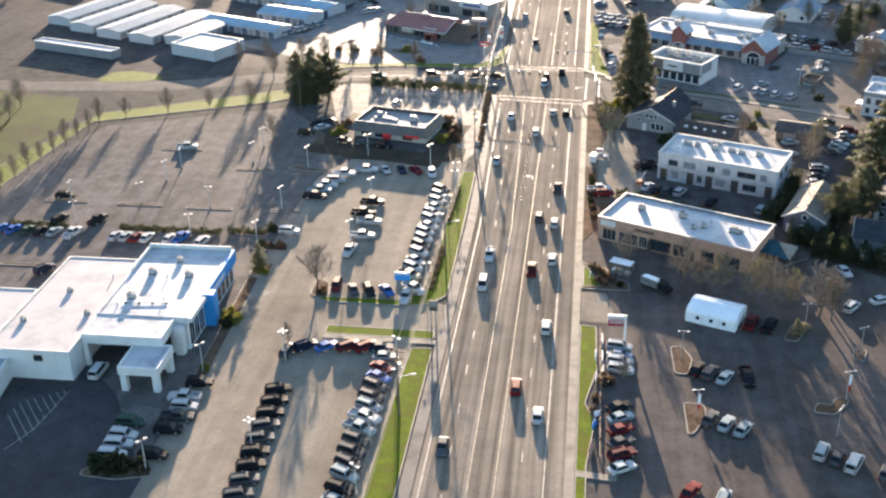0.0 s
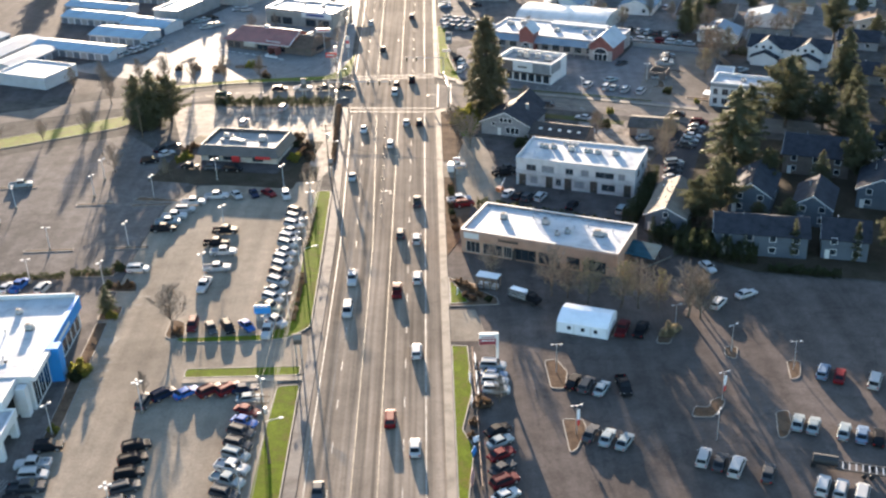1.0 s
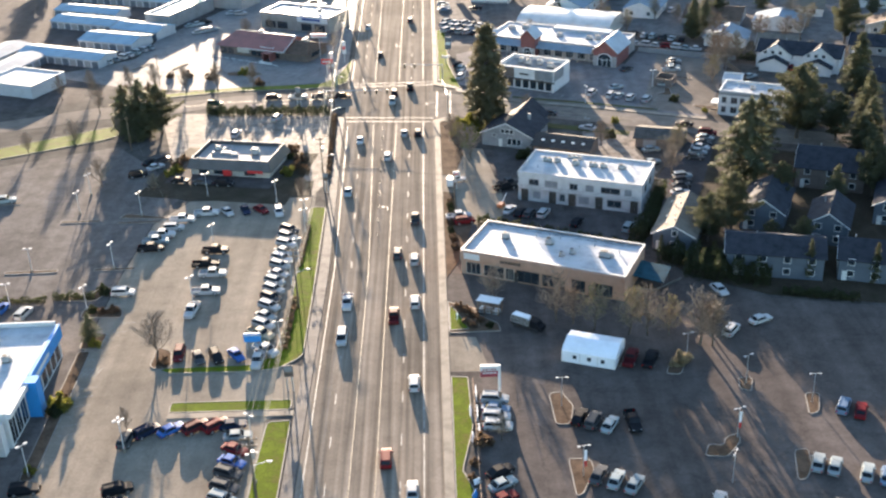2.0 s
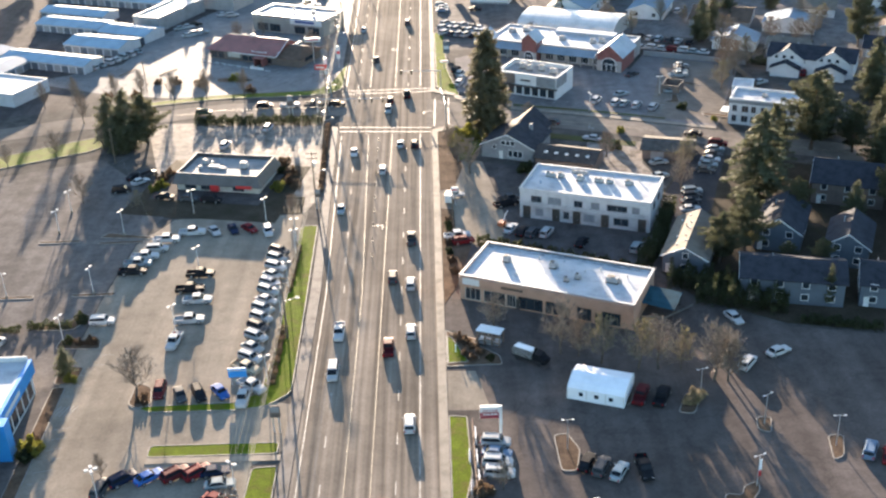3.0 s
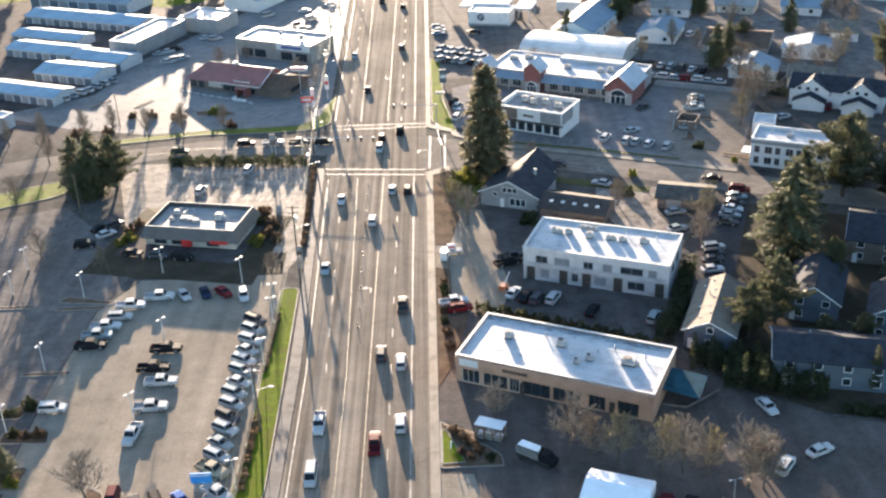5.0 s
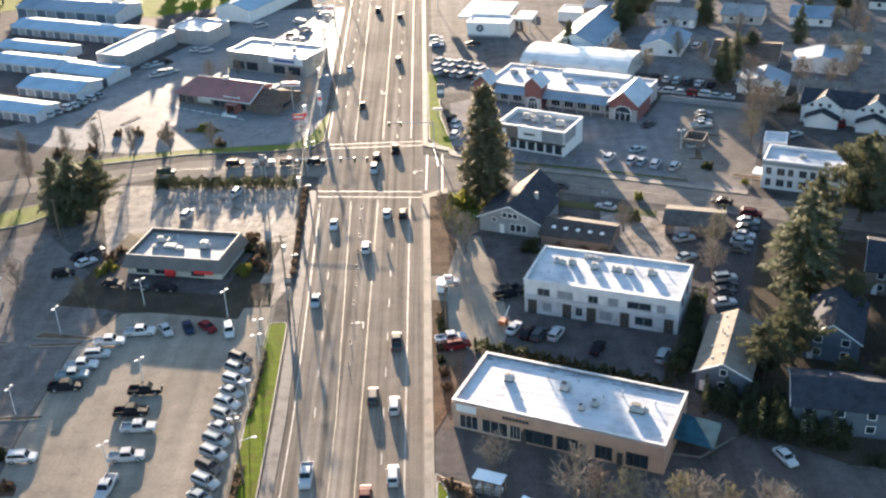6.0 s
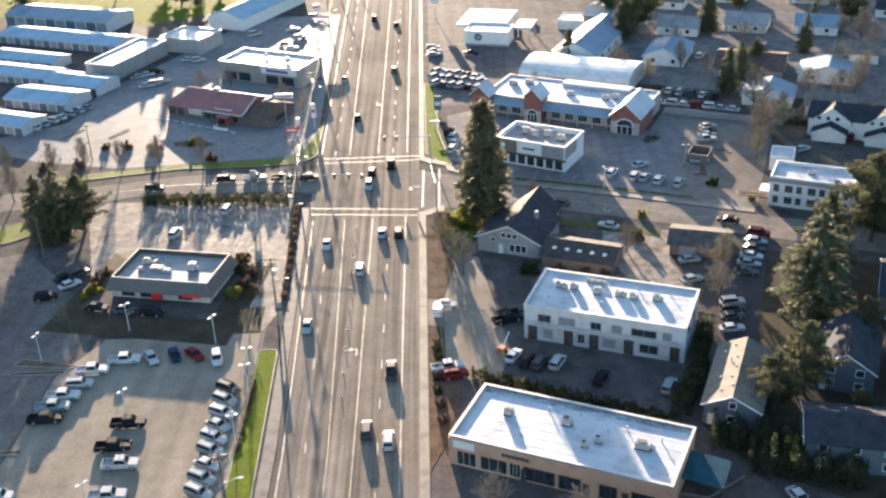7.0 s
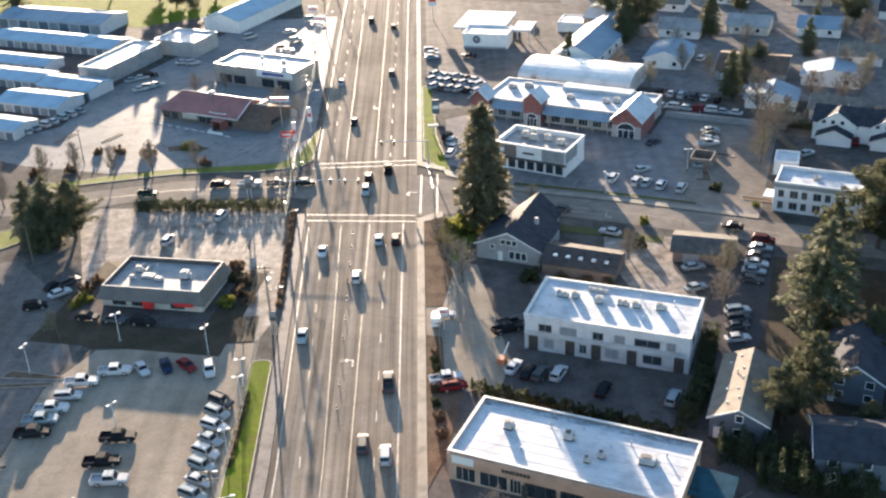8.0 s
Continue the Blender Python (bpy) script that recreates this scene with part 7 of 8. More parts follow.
loft(bm, [ring(3.3, 0.95, 0.5, 1.3), ring(2.6, 1.0, 0.45, 1.45), ring(2.1, 1.0, 0.45, 2.1), ring(1.0, 1.0, 0.45, 2.2)])
part("cab", bm, CARPAINT["K"], wt)
part("windshield", boxes((2.32, -0.8, 1.5, 2.42, 0.8, 2.0)), GLASS_CAR, wt)
part("rack", boxes((-3.2, -1.0, 0.85, 0.8, -0.9, 2.3), (-3.2, 0.9, 0.85, 0.8, 1.0, 2.3), (-3.2, -1.0, 2.2, 0.8, -0.8, 2.3), (-3.2, 0.8, 2.2, 0.8, 1.0, 2.3)), TRIM_D, wt)
part("load", boxes((-3.0, -0.75, 1.7, 0.5, -0.1, 2.42), (-3.0, 0.05, 1.7, 0.3, 0.7, 2.36)), TENT, wt, "white sheeted load")
for z in (1.0, 1.35, 1.7, 2.05):
    part("side_rail", boxes((-3.15, -1.07, z, 0.75, -1.025, z + 0.16)), STEEL, wt)
for k in range(4):
    part("rack_bar", boxes((-3.0 + k, -1.02, 0.85, -2.9 + k, 1.02, 2.2)), TRIM_D, wt)
for ax in (2.2, -2.2):
    for s in (-1, 1):
        bm = bmesh.new()
        bar(bm, (ax, s * 0.75, 0.42), (ax, s * 1.02, 0.42), 0.42, 12)
        part("wheel", bm, BLACK, wt)

# leaning boards and crates along the edge of the used car lot
for x, y, rz, w, h, m1, lab in ((3.1, 171.5, 88, 3.0, 0.9, TENT, "white banner board leaning at the lawn's edge"), (3.2, 164.0, 84, 2.6, 1.1, TENT, "white banner board leaning at the lawn's edge"), (2.9, 150.4, 70, 1.8, 1.0, BLUE_SIGN, "small blue board beside the lawn"),
                                (2.4, 144.0, 80, 3.0, 1.2, mat("faded pink board", (0.45, 0.26, 0.23), 0.7), "faded pink board beside the lawn"), (3.3, 153.6, 30, 1.2, 0.8, TENT, "small white board beside the shrub")):
    th = thing("yard_sign", lab, "sign", pose(x, y, 0.1, 0, 0, rz), "loose boards")
    bm = bmesh.new()
    loft(bm, [[(-w / 2, 0, 0), (-w / 2, 0.06, 0), (-w / 2, 0.36, h), (-w / 2, 0.30, h)], [(w / 2, 0, 0), (w / 2, 0.06, 0), (w / 2, 0.36, h), (w / 2, 0.30, h)]])
    part("panel", bm, m1, th)
    for u in (-w * 0.35, w * 0.35):
        bm = bmesh.new()
        bar(bm, (u, 0.32, h * 0.9), (u, 0.75, 0), 0.03, 4)
        part("prop", bm, WOOD, th)
# timbers and stakes on the corner bed
tp = thing("timber_stack", "untidy stack of weathered timbers on the corner bed", "timber")
for a, b in (((0.6, 208.2), (5.4, 205.6)), ((0.9, 207.5), (5.6, 205.2)), ((4.6, 205.8), (5.2, 199.0)), ((4.9, 205.8), (5.6, 199.2)), ((1.6, 206.4), (3.8, 203.4)), ((2.2, 205.2), (4.4, 204.6))):
    bm = bmesh.new()
    bar(bm, (a[0], a[1], 0.24), (b[0], b[1], 0.30), 0.13, 4)
    part("timber", bm, WOOD, tp)
st = thing("marker_stake", "white painted marker stake in the grass", "stake", pose(1.5, 202.0, 0.12))
bm = bmesh.new()
bar(bm, (0, 0, 0), (0.1, 0, 1.5), 0.10, 6)
part("stake", bm, TENT, st)
slab("path_lawn", [(0.0, 137.2), (6.2, 136.6), (6.2, 138.0), (0.0, 138.8)], 0.0, 0.14, WALK, "concrete path across the lawn strip", "path")

# gooseneck trailer in the used car lot
tr = thing("trailer", "black gooseneck trailer with a ladder frame deck", "trailer", pose(58.6, 142.9, 0.02, 0, 0, -18))
part("deck_rail", boxes((-3.0, -1.1, 0.8, 6.0, -0.9, 1.0)), TRIM_D, tr)
part("deck_rail", boxes((-3.0, 0.9, 0.8, 6.0, 1.1, 1.0)), TRIM_D, tr)
for k in range(10):
    part("cross_bar", boxes((-2.8 + 0.95 * k, -0.9, 0.82, -2.65 + 0.95 * k, 0.9, 0.98)), STEEL, tr)
bm = bmesh.new()
bar(bm, (-5.2, 0, 1.5), (-1.6, 0, 1.5), 0.85, 14)
part("tank", bm, BLACK, tr)
for ax in (2.2, 3.3):
    for s in (-1, 1):
        bm = bmesh.new()
        bar(bm, (ax, s * 1.1, 0.4), (ax, s * 1.35, 0.4), 0.4, 12)
        part("wheel", bm, BLACK, tr)
part("hitch", boxes((-5.4, -0.2, 0.0, -4.6, 0.2, 1.0)), BLACK, tr)

# blue display board on the sales lot
bb = thing("display_board", "blue and white display board on two posts", "sign", pose(-35.9, 194.6, 0.02))
part("board", boxes((-1.5, -0.12, 1.6, 1.6, 0.12, 3.4)), BLUE_SIGN, bb)
part("stripe", boxes((-1.4, -0.16, 2.9, 1.5, -0.12, 3.1)), TRIM_W, bb)
for u in (-1.2, 1.2):
    part("post", boxes((u, -0.08, 0, u + 0.16, 0.08, 1.6)), STEEL, bb)

# ---- utility poles and wires along the highway ----
POLES = [(-29.6, 30), (-29.4, 92), (-29.2, 150), (-29.0, 209), (-28.6, 267), (-29.0, 300), (-30.3, 326), (-30.7, 376), (-31.2, 407), (-31.8, 455), (-32.5, 510), (-33.2, 570)]
for x, y in POLES:
    th = thing("utility_pole", "weathered wooden utility pole with crossarms", "utility pole", pose(x, y, 0), "utility poles")
    bm = bmesh.new()
    bar(bm, (0, 0, 0), (0, 0, 13.0), 0.21, 8, 0.13)
    part("pole", bm, WOOD_POLE, th)
    for z, w in ((12.5, 1.3), (11.3, 1.1)):
        arm = part("crossarm", boxes((-w, -0.08, z, w, 0.08, z + 0.16)), WOOD_POLE, th)
        for k in range(4):
            bm = bmesh.new()
            u = -w + 0.1 + (2 * w - 0.2) * k / 3
            bar(bm, (u, 0, z + 0.16), (u, 0, z + 0.36), 0.05, 6)
            part("insulator", bm, STEEL, arm)
    bm = bmesh.new()
    bar(bm, (0.1, 0, 7.9), (2.3, 0.1, 8.5), 0.05, 6)
    arm = part("lamp_arm", bm, STEEL, th)
    part("lamp_head", boxes((2.2, -0.05, 8.42, 2.95, 0.25, 8.6)), POLE_W, arm)
    if int(y) in (150, 267, 300, 376, 407):
        bm = bmesh.new()
        bar(bm, (0.4, -0.1, 9.4), (0.4, -0.1, 10.6), 0.30, 10)
        part("transformer", bm, STEEL, th)


def cable(a, b, sag, r):
    """One sagging cable as a thin connected tube."""
    bm = bmesh.new()
    a, b = Vector(a), Vector(b)
    n = 12
    side = Vector((-(b - a).y, (b - a).x, 0)).normalized()
    rings = []
    for k in range(n + 1):
        p = a.lerp(b, k / n) - Vector((0, 0, sag * 4 * (k / n) * (1 - k / n)))
        rings.append([p + side * r, p - side * r * 0.5 + Vector((0, 0, r * 0.87)), p - side * r * 0.5 - Vector((0, 0, r * 0.87))])
    loft(bm, rings)
    tagged(part("power_line", bm, WIRE, None), "thin black overhead cable between utility poles", "cable", "overhead cables")


for (xa, ya), (xb, yb) in zip(POLES, POLES[1:]):
    for dx, z, sag in ((-1.2, 12.8, 0.7), (-0.4, 12.8, 0.7), (0.4, 12.8, 0.7), (1.2, 12.8, 0.7), (-1.0, 11.6, 0.8), (1.0, 11.6, 0.8), (0.25, 8.4, 0.9), (0.3, 7.6, 1.0)):
        cable((xa + dx, ya, z), (xb + dx, yb, z), sag, 0.02 if z > 9 else 0.065)


def span_wire(a, b, sag=0.8, r=0.022):
    cable(a, b, sag, r)


for x, y, h in ((-82, 297, 9.5), (-86, 352, 9.5), (2.4, 251.5, 9.0)):
    th = thing("utility_pole", "slim weathered wooden service pole", "utility pole", pose(x, y, 0), "utility poles")
    bm = bmesh.new()
    bar(bm, (0, 0, 0), (0, 0, h), 0.15, 8, 0.1)
    part("pole", bm, WOOD_POLE, th)
    part("crossarm", boxes((-0.7, -0.06, h - 0.5, 0.7, 0.06, h - 0.36)), WOOD_POLE, th)
span_wire((-30.7, 376, 8.2), (-86, 352, 9.0))
span_wire((-86, 352, 9.0), (-82, 297, 9.0))
span_wire((-82, 297, 9.0), (-66, 262, 1.0), 0.2)
span_wire((-28.6, 267, 8.0), (2.4, 251.5, 8.6))
span_wire((2.4, 251.5, 8.6), (17.5, 258, 6.0), 0.4)


def signal_mast(x, y, rz, arm, heads, h=6.2):
    th = thing("traffic_signal", "steel mast arm with hanging traffic signals", "traffic signal", pose(x, y, 0.02, 0, 0, rz), "traffic signals")
    bm = bmesh.new()
    bar(bm, (0, 0, 0), (0, 0, h + 0.3), 0.16, 10, 0.12)
    part("pole", bm, STEEL, th)
    bm = bmesh.new()
    bar(bm, (0, 0, h), (arm, 0, h + 0.2), 0.11, 8, 0.06)
    part("mast_arm", bm, STEEL, th)
    for u in heads:
        hd = part("signal_head", boxes((u - 0.22, -0.2, h - 0.9, u + 0.22, 0.2, h + 0.35)), AMBER, th)
        for k in range(3):
            bm = bmesh.new()
            bar(bm, (u, -0.2, h - 0.65 + 0.4 * k), (u, -0.34, h - 0.65 + 0.4 * k), 0.14, 8)
            part("visor", bm, BLACK, hd)


signal_mast(-32.5, 321.2, -6.5, 19.0, (11.7, 15.0, 18.0))
signal_mast(1.2, 341.0, 176, 12.0, (8.2, 11.2))
signal_mast(2.2, 312.5, 95, 14.0, (8, 11.5))
signal_mast(-30.5, 340.5, -88, 14.0, (8, 11.5))
# median posts
for k in range(10):
    th = thing("median_post", "short dark flexible median post", "bollard", pose(-14.9 - 0.08 * k, 240 + 7.2 * k, 0.02), "median posts")
    bm = bmesh.new()
    bar(bm, (0, 0, 0), (0, 0, 0.9), 0.09, 6)
    part("post", bm, TRIM_D, th)
    part("foot", boxes((-0.2, -0.2, 0, 0.2, 0.2, 0.06)), BLACK, th)
# signs at the street corners
for x, y, w, h, z, m1, lab in ((-34.6, 356, 3.2, 1.6, 3.2, RED_SIGN, "red and white roadside sign"), (-33.4, 361, 1.0, 5.0, 0.3, TRIM_W, "tall white roadside sign slab"), (-38, 372.5, 5, 1.2, 7.0, TRIM_W, "white pole sign panel"), (-29.8, 367, 1.2, 4.0, 3.0, TRIM_W, "tall white sign blade"),
                               (3.5, 374, 2.0, 4.0, 1.0, WALL_BLU, "pale blue-green roadside sign"), (2.5, 361, 2.6, 0.6, 2.2, TRIM_W, "low white roadside sign board"), (4.0, 470, 3.0, 4.0, 5.0, TRIM_W, "tall white petrol price sign"), (-33, 450, 4.0, 1.6, 7.0, TRIM_W, "white pole sign panel"), (-36, 458, 3.0, 2.0, 8.0, TRIM_W, "white pole sign panel"), (3.2, 263.6, 1.6, 1.2, 3.2, TRIM_W, "small white sign beside the driveway")):
    th = thing("roadside_sign", lab, "sign", pose(x, y, 0.0, 0, 0, -4), "roadside signs")
    part("panel", boxes((-w / 2, -0.15, z, w / 2, 0.15, z + h)), m1, th)
    part("post", boxes((-0.1, -0.1, 0, 0.1, 0.1, z)), STEEL, th)
    part("stripe", boxes((-w * 0.4, -0.19, z + h * 0.35, w * 0.4, -0.15, z + h * 0.6)), TRIM_W if m1 != TRIM_W else RED_SIGN, th)
# dumpster enclosures and yard walls
WALL_KERB = mat("dark low concrete wall", (0.12, 0.115, 0.105), 0.85, 0, 0.2, 0.8, 8)
for x, y, rz, L, D, m1 in ((63.0, 332.5, -25, 5.0, 6.0, WALL_BRN),):
    th = thing("dumpster_enclosure", "open-topped brown timber dumpster enclosure", "enclosure", pose(x, y, 0, 0, 0, rz))
    part("wall", boxes((0, 0, 0, L, 0.2, 2.2), (0, D - 0.2, 0, L, D, 2.2), (0, 0.2, 0, 0.2, D - 0.2, 2.2), (L - 0.2, 0.2, 0, L, D - 0.2, 2.2)), m1, th)
    part("bin", boxes((0.6, 0.8, 0, 2.4, 2.4, 1.5), (2.8, 1.0, 0, 4.4, 2.6, 1.4)), TRIM_D, th)
for a, b, m1 in (((64, 366), (92, 353), WALL_GR), ((84, 316), (104, 308), WALL_BRN), ((88, 350), (90, 333), WALL_BRN), ((35.9, 211.4), (40.0, 210.1), WALL_KERB), ((40.0, 210.1), (46.4, 214.6), WALL_KERB)):
    va, vb = Vector(a), Vector(b)
    ln = (vb - va).length
    th = thing("fence", "low solid yard fence", "fence", pose(a[0], a[1], 0, 0, 0, math.degrees(math.atan2((vb - va).y, (vb - va).x))), "yard fences")
    hh = 0.45 if m1 == WALL_KERB else 1.7
    n = max(2, int(ln / 3))
    for k in range(n):
        part("panel", boxes((ln * k / n, -0.05, 0.05, ln * (k + 1) / n - 0.1, 0.05, hh)), m1, th)
        part("post", boxes((ln * (k + 1) / n - 0.12, -0.08, 0, ln * (k + 1) / n, 0.08, hh + 0.1)), m1, th)
# machinery in the office yard
th = thing("wood_chipper", "small orange towed machine with a raised boom", "machine", pose(13.0, 251.5, 0.02, 0, 0, 60))
part("body", boxes((-1.0, -0.6, 0.5, 0.8, 0.6, 1.3)), mat("faded orange paint", (0.45, 0.13, 0.05), 0.5), th)
bm = bmesh.new()
bar(bm, (0.5, 0, 1.2), (3.4, 0.3, 2.3), 0.12, 8)
part("boom", bm, POLE_W, th)
for s in (-1, 1):
    bm = bmesh.new()
    bar(bm, (0, s * 0.62, 0.35), (0, s * 0.85, 0.35), 0.35, 10)
    part("wheel", bm, BLACK, th)
th = thing("food_trailer", "small white box trailer", "trailer", pose(1.9, 265.3, 0.02, 0, 0, 80))
part("box_body", boxes((-1.4, -0.8, 0.4, 1.4, 0.8, 2.2)), TRIM_W, th)
for s in (-1, 1):
    bm = bmesh.new()
    bar(bm, (0, s * 0.82, 0.32), (0, s * 0.98, 0.32), 0.32, 10)
    part("wheel", bm, BLACK, th)
part("drawbar", boxes((1.4, -0.06, 0.4, 2.4, 0.06, 0.5), (2.2, -0.05, 0, 2.3, 0.05, 0.4)), STEEL, th)


def pylon_sign(x, y, z0, z1, w, label, badge):
    """A roadside sign box on two short posts."""
    th = thing("pylon_sign", label, "sign", pose(x, y, 0.0), "pylon signs")
    for u in (-w * 0.3, w * 0.3):
        part("post", boxes((u - 0.12, -0.12, 0, u + 0.12, 0.12, z0)), STEEL, th)
    part("sign_box", boxes((-w / 2, -0.12, z0, w / 2, 0.12, z1)), WALL_BRN, th)
    part("sign_face", boxes((-w / 2 + 0.12, -0.15, z0 + (z1 - z0) * 0.45, w / 2 - 0.12, -0.121, z1 - 0.15)), badge, th)
    part("lettering_bar", boxes((-w / 2 + 0.2, -0.15, z0 + 0.35, w / 2 - 0.2, -0.121, z0 + 0.6)), TRIM_D, th)


pylon_sign(-40.0, 323.0, 4.0, 7.0, 1.5, "tall brown roadside sign on two posts", WALL_GR)
pylon_sign(-27.8, 264.5, 3.0, 5.0, 1.3, "brown roadside sign box on two posts", WALL_GR)
pylon_sign(-27.6, 180.5, 3.0, 5.2, 1.6, "brown and grey lot sign on two posts", WALL_GR)

# concrete wheel stops in front of the red-roofed restaurant
for k in range(10):
    x, y = along(RR, RX, RY, 0.6 + 2.9 * k, -2.6 - 0.25 * k)
    th = thing("wheel_stop", "pale concrete wheel stop at a parking stall", "wheel stop", pose(x, y, 0.006, 0, 0, -26.5), "wheel stops")
    bm = bmesh.new()
    prism(bm, [(-0.9, -0.08), (0.9, -0.08), (0.9, 0.08), (-0.9, 0.08)], 0, 0.12)
    part("stop_block", bm, TRIM_W, th)

# ---- parked vehicles and traffic ----
DLT, UCL, HWY, BKL, XST = "dealer lot", "used car lot", "highway traffic", "back lot", "side street traffic"
row("uG uS uW sS uW uS sW uS uW uG uW sS uW", (-34.4, 243.2), (-34.9, 202.4), -33, DLT)
car("pT", -35.1, 198.9, -33, DLT)
car("pW", -33.4, 193.2, -40, DLT)
car("pW", -34.4, 189.9, -92, DLT)
car("uM", -49.1, 193.0, -88, DLT)
car("sG", -45.3, 191.6, -68, DLT)
car("uK", -42.1, 191.6, -66, DLT)
car("sB", -38.6, 192.0, -55, DLT)
for s, x, y in (("pW", -54.6, 254.0), ("pW", -59.6, 251.0), ("uW", -60.8, 246.8), ("pW", -62.6, 243.3), ("pS", -63.4, 240.2), ("pK", -63.7, 236.8)):
    car(s, x, y, 2, DLT)
car("sW", -49.9, 254.3, -60, DLT)
car("sN", -45.8, 254.9, -68, DLT)
car("sR", -42.2, 254.8, -48, DLT)
car("uW", -37.9, 253.0, -77, DLT)
car("pK", -49.4, 234.6, 0, DLT)
car("pK", -50.4, 228.4, 2, DLT)
car("pW", -48.1, 223.8, 0, DLT)
car("pW", -48.3, 216.3, 3, DLT)
car("pW", -49.7, 208.8, -96, DLT)
car("uW", -65.0, 217.2, 0, DLT)
row("sN sS", (-36.0, 170.6), (-34.8, 167.4), 10, DLT)
row("sR sB uG uG uS pW pS uG uG uG uS uK sS uK", (-34.6, 163.9), (-35.2, 124.0), -24, DLT)
car("uN", -49.8, 169.6, 42, DLT)
car("sB", -45.9, 169.9, 42, DLT)
car("uM", -41.9, 170.3, 40, DLT)
car("uR", -38.6, 170.5, 42, DLT)
row("uK uK uK uG uG uK uK uG uG uK", (-51.1, 155.0), (-49.4, 123.5), 18, DLT)
car("uG", -52.6, 167.6, 80, DLT)
car("uK", -65.3, 155.8, 8, DLT)
car("pW", -66.4, 151.2, 182, DLT)
car("uW", -65.5, 148.5, 2, DLT)
car("pG", -65.6, 145.5, 4, DLT)
car("uK", -66.0, 142.0, 4, DLT)
car("uE", -73.0, 143.3, 2, DLT)
row("uW uW uW", (-72.7, 139.8), (-72.5, 134.6), 0, DLT)
car("uK", -66.0, 135.2, 0, DLT)
car("vW", -84.4, 157.6, 88, DLT)
row("sW sS sM sW", (-103.0, 211.3), (-95.6, 211.1), 78, BKL)
car("sW", -90.5, 211.0, 80, BKL)
car("pB", -88.0, 211.6, 78, BKL)
car("uW", -82.8, 210.2, 78, BKL)
car("pW", -113.2, 211.8, 78, BKL)
car("pK", -110.5, 219.0, 75, BKL)
car("uK", -119.4, 218.6, 75, BKL)
car("uN", -111.8, 194.4, 60, BKL)
car("uK", -123.9, 231.6, 5, BKL)
row("sN sB sB sE sK sS", (-134.0, 212.8), (-117.8, 212.2), 78, BKL)
car("pS", -105.2, 265.6, 12, BKL)
# used car lot
row("uW sL uW uW", (7.0, 174.9), (7.1, 167.3), -8, UCL)
row("sK sS sR sG uM sW", (6.9, 156.0), (6.9, 139.6), 32, UCL)
row("sK uG sS", (20.4, 169.0), (24.9, 166.6), 62, UCL)
car("pK", 28.8, 167.1, -86, UCL)
row("sG sS sS", (21.4, 154.0), (26.3, 151.6), 62, UCL)
row("uW sG vW", (37.8, 146.7), (42.2, 144.3), 66, UCL)
car("sG", 46.5, 142.5, 66, UCL)
row("sS sS", (54.6, 154.9), (56.9, 154.0), 66, UCL)
row("sS sL sK", (61.1, 152.2), (65.8, 150.1), 66, UCL)
row("uW uW vW", (53.6, 139.0), (58.3, 136.8), 64, UCL)
row("uL sR", (63.2, 169.2), (65.6, 167.8), 64, UCL)
car("vW", 70.9, 165.8, 62, UCL)
car("pM", 31.6, 185.9, 68, UCL)
car("pK", 34.9, 185.2, 66, UCL)
car("sW", 52.6, 208.9, -71, UCL)
car("uT", 49.5, 199.8, 52, UCL)
car("uW", 51.2, 193.9, 53, UCL)
car("sW", 57.4, 197.2, 27, UCL)
car("sR", 17.0, 135.0, 60, UCL)
car("uS", 21.5, 133.5, 70, UCL)
# office yard and house yards
for s, x, y, h in (("sW", 14.8, 249.4, 62), ("sK", 17.2, 247.6, 60), ("uG", 19.2, 246.8, 60), ("uW", 22.2, 246.6, 62), ("uS", 39.8, 237.9, 62), ("pK", 14.6, 262.0, 20), ("pG", 15.6, 264.3, 20), ("sW", 3.2, 268.0, 5), ("pW", 3.2, 246.8, 10), ("uR", 4.4, 244.4, 12),
                   ("sK", 29.0, 241.5, 62), ("sS", 52.8, 282.0, 10), ("sW", 54.6, 255.2, 5), ("sG", 55.6, 259.3, 5), ("uG", 56.3, 261.8, 5), ("uS", 57.0, 264.4, 5), ("uM", 69.4, 292.0, 340), ("sS", 67.9, 288.6, 340), ("sG", 66.6, 285.3, 340), ("sW", 65.3, 282.2, 340), ("sS", 64.0, 279.2, 340), ("sG", 62.6, 275.9, 340), ("sW", 39.0, 299.0, 150), ("sS", 51.4, 273.8, 20)):
    car(s, x, y, h)
# cars at the diner
for s, x, y, h in (("sW", -72.6, 283.4, 40), ("uK", -76.0, 278.6, 10), ("sK", -74.5, 286.5, 50), ("uW", -55.4, 304.8, 80), ("uW", -45.6, 316.2, 75), ("uG", -72.0, 287.8, 45)):
    car(s, x, y, h)
for s, x, y in (("sK", -64.2, 272.6), ("sG", -58.6, 271.0), ("uK", -53.0, 269.6)):
    car(s, x, y, -12, z=TERR + 0.01)
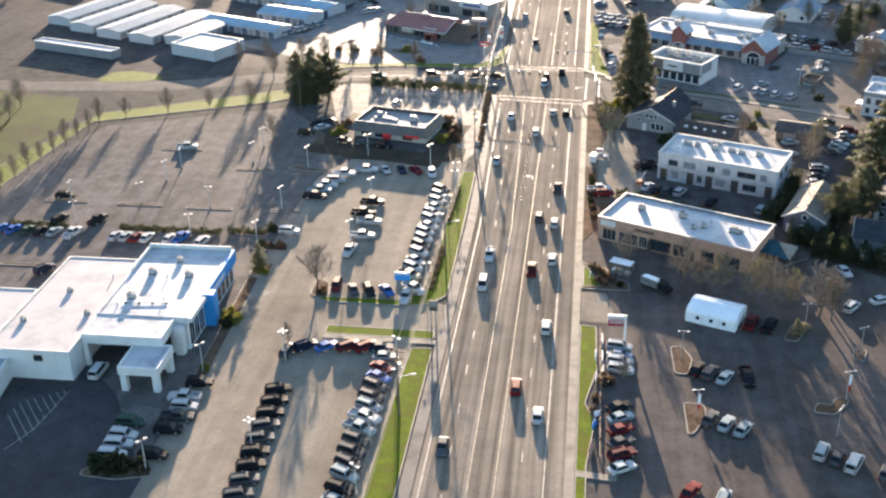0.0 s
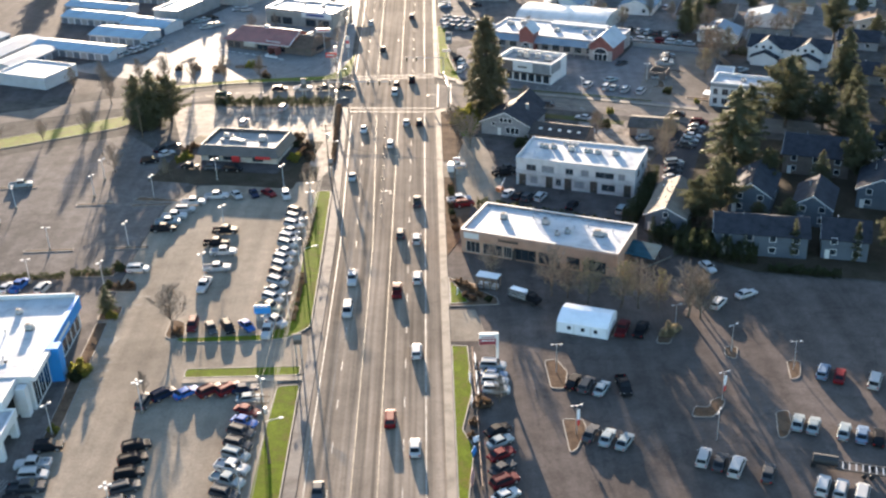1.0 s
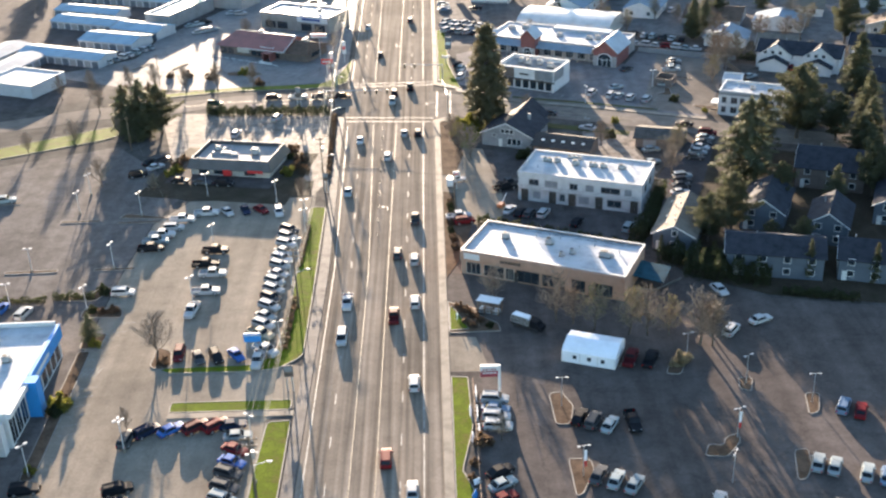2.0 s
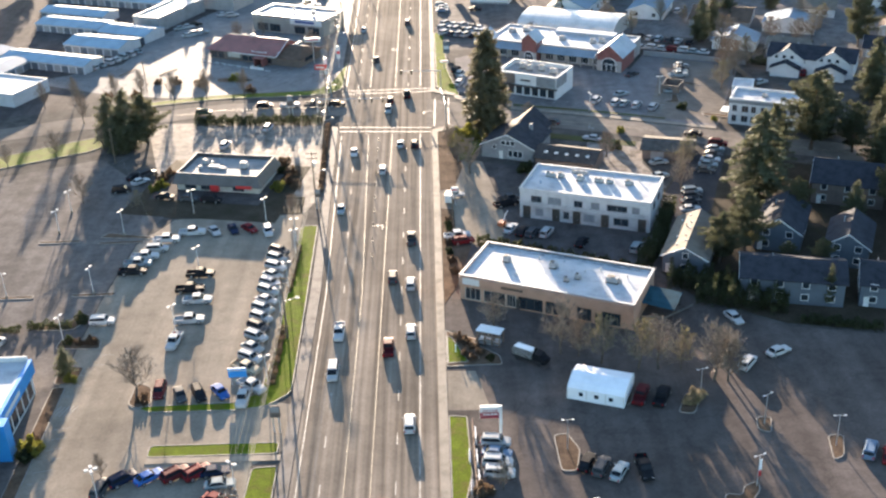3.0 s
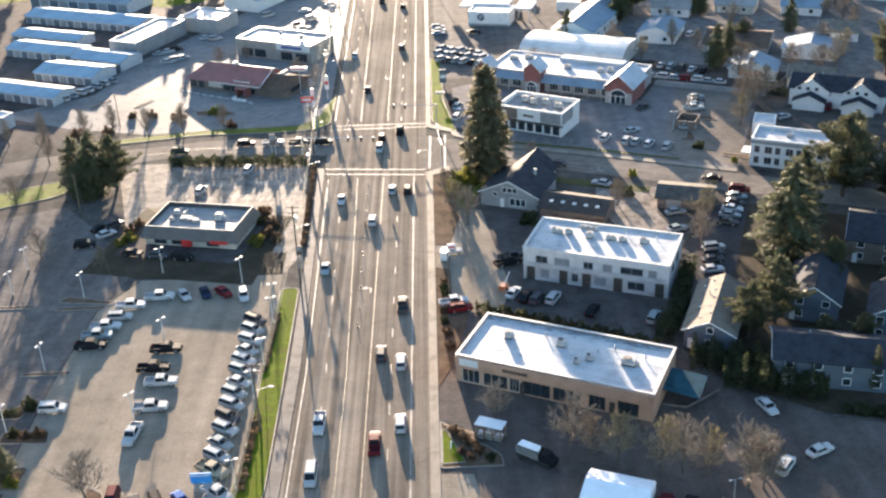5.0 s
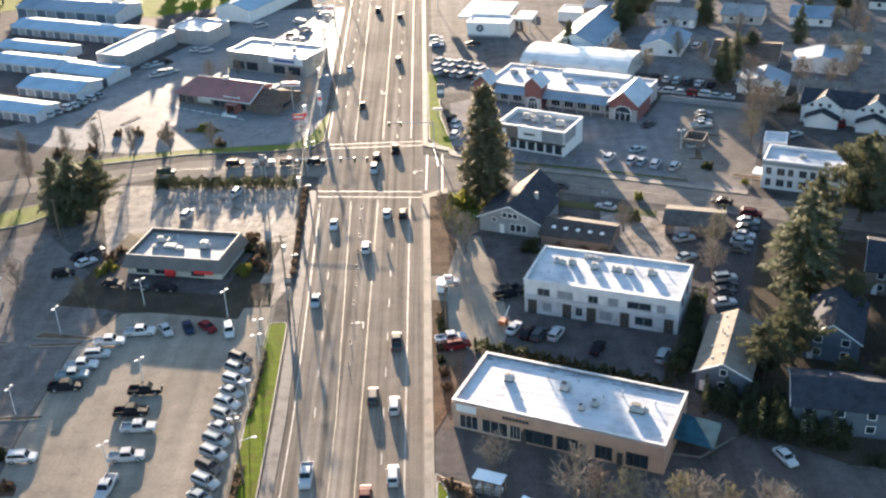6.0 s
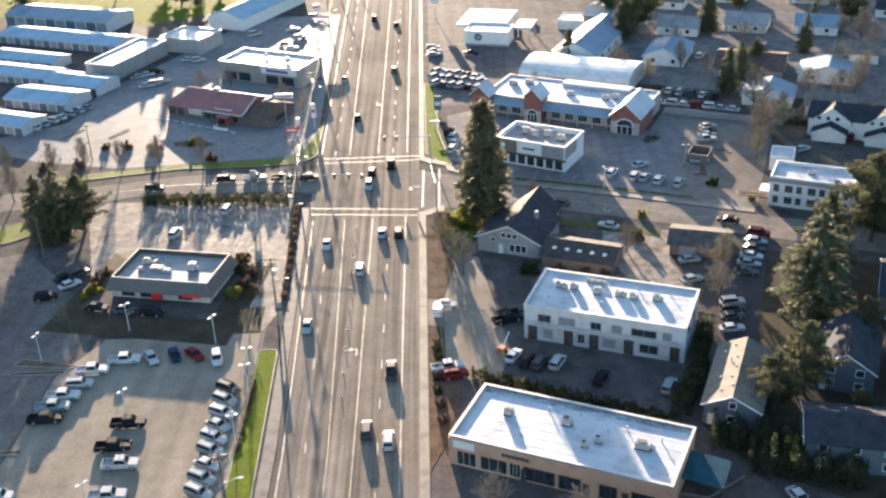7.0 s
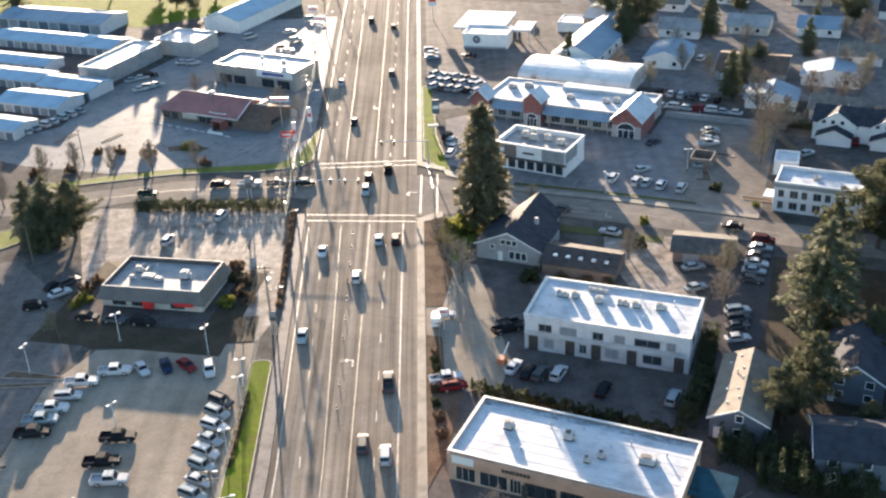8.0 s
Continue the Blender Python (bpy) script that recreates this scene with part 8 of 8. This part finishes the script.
# traffic as it stands mid-way
for s, x, y, h in (("pW", -19.6, 209.5, -90), ("vW", -19.8, 196.4, -90), ("pM", -10.4, 203.6, 90), ("uW", -6.4, 208.6, 90), ("uW", -6.6, 226.6, 90), ("uG", -10.2, 229.6, 90), ("pG", -6.6, 246.4, 90), ("sS", -22.6, 262.6, -90), ("sW", -21.4, 296.0, -90), ("uW", -13.8, 284.2, 90), ("sS", -9.8, 300.4, 90),
                   ("uK", -6.2, 300.0, 90), ("uK", -13.2, 333.8, 90), ("uS", -13.6, 326.0, -90), ("pK", -8.6, 338.0, 90), ("sK", -18.5, 371.6, -90), ("uK", -17.4, 470.0, -90), ("sK", -9.5, 462.0, 90), ("sG", -21.0, 142.0, -90), ("uR", -10.6, 160.0, 90), ("sW", -6.5, 152.0, 90), ("uW", -6.4, 180.5, 90),
                   ("sS", -24.0, 405.0, -90), ("uG", -9.2, 412.0, 90)):
    car(s, x, y, h, HWY)
for s, x, y, h in (("uK", -48.6, 333.6, 2), ("pW", -41.5, 333.4, 2), ("pG", -34.6, 332.8, 2), ("uE", -65.2, 330.2, -4), ("uK", -28.2, 332.4, 2), ("sG", 30.0, 311.5, 158)):
    car(s, x, y, h, XST)
car("sK", 64.8, 299.0, 158, XST)
# plaza, station and north lots
for s, x, y, h in (("uW", 44.0, 326.8, 62), ("uW", 49.0, 324.2, 62), ("sS", 51.2, 323.4, 62), ("uW", 54.2, 321.4, 62), ("uW", 58.4, 319.4, 62), ("sS", 51.5, 331.0, 30), ("sS", 66.0, 332.0, 0), ("pS", 70.4, 345.0, 5), ("sS", 71.6, 348.2, 5), ("sG", 72.4, 351.0, 5), ("sS", 73.0, 353.8, 5), ("sG", 57.4, 347.6, 40), ("uG", 36.0, 352.0, 150), ("sW", 24.6, 358.0, -25),
                   ("uW", 6.8, 346.4, 70), ("sW", 7.4, 350.8, 70), ("uS", 7.2, 354.6, 70), ("uK", 6.2, 358.4, 70), ("sW", 15.5, 402.0, -20), ("uS", 25.6, 450.0, 40), ("uG", 29.8, 452.0, 40), ("sW", 36.6, 456.0, 40), ("sL", 3.0, 426.0, 5), ("sS", 3.2, 429.6, 5), ("uW", 2.8, 433.0, 5), ("sK", 14.6, 426.0, 160)):
    car(s, x, y, h)
row("uW sS uW sK uW sS uW", (3.2, 404.0), (16.5, 397.5), 40, "")
row("uW sG uS uW sK uW", (3.4, 398.0), (15.5, 392.0), 40, "")
row("uS sW uW sG", (4.0, 409.0), (13.0, 404.5), 40, "")
row("uK sW uS uG sW sK", (66.0, 384.0), (80.0, 376.0), 62, "")
row("sW uW sS uR uW sS sW", (64.0, 373.5), (82.0, 365.5), 150, "")
row("uW sS uW sW uS uW sS", (-108.5, 376.0), (-98.0, 391.0), 150, "")
row("sS sW uK", (-88.5, 417.0), (-84.0, 421.0), 20, "")
row("sW uS sS", (-84.0, 408.0), (-80.0, 411.5), 20, "")
row("sW uW", (-76.0, 433.0), (-72.5, 431.5), 20, "")
for s, x, y, h in (("sK", -90.0, 432.0, 60), ("vW", -58.0, 458.0, 40), ("sW", -45.0, 462.0, 20), ("uW", -42.0, 452.0, 30), ("sG", -46.0, 445.0, 10), ("sW", -43.5, 440.0, 20), ("uW", -118.0, 425.0, -20), ("sW", -36.0, 470.0, 10), ("uS", -39.0, 477.0, 20), ("sW", 100.0, 346.5, 64), ("uR", 106.0, 342.0, 64), ("uB", 118.0, 322.0, 60), ("sW", 98.5, 316.0, 150), ("vW", 92.0, 384.0, 155), ("vW", 98.0, 381.0, 155), ("uW", 84.0, 412.0, 60), ("sS", 92.0, 336.0, 30)):
    car(s, x, y, h)
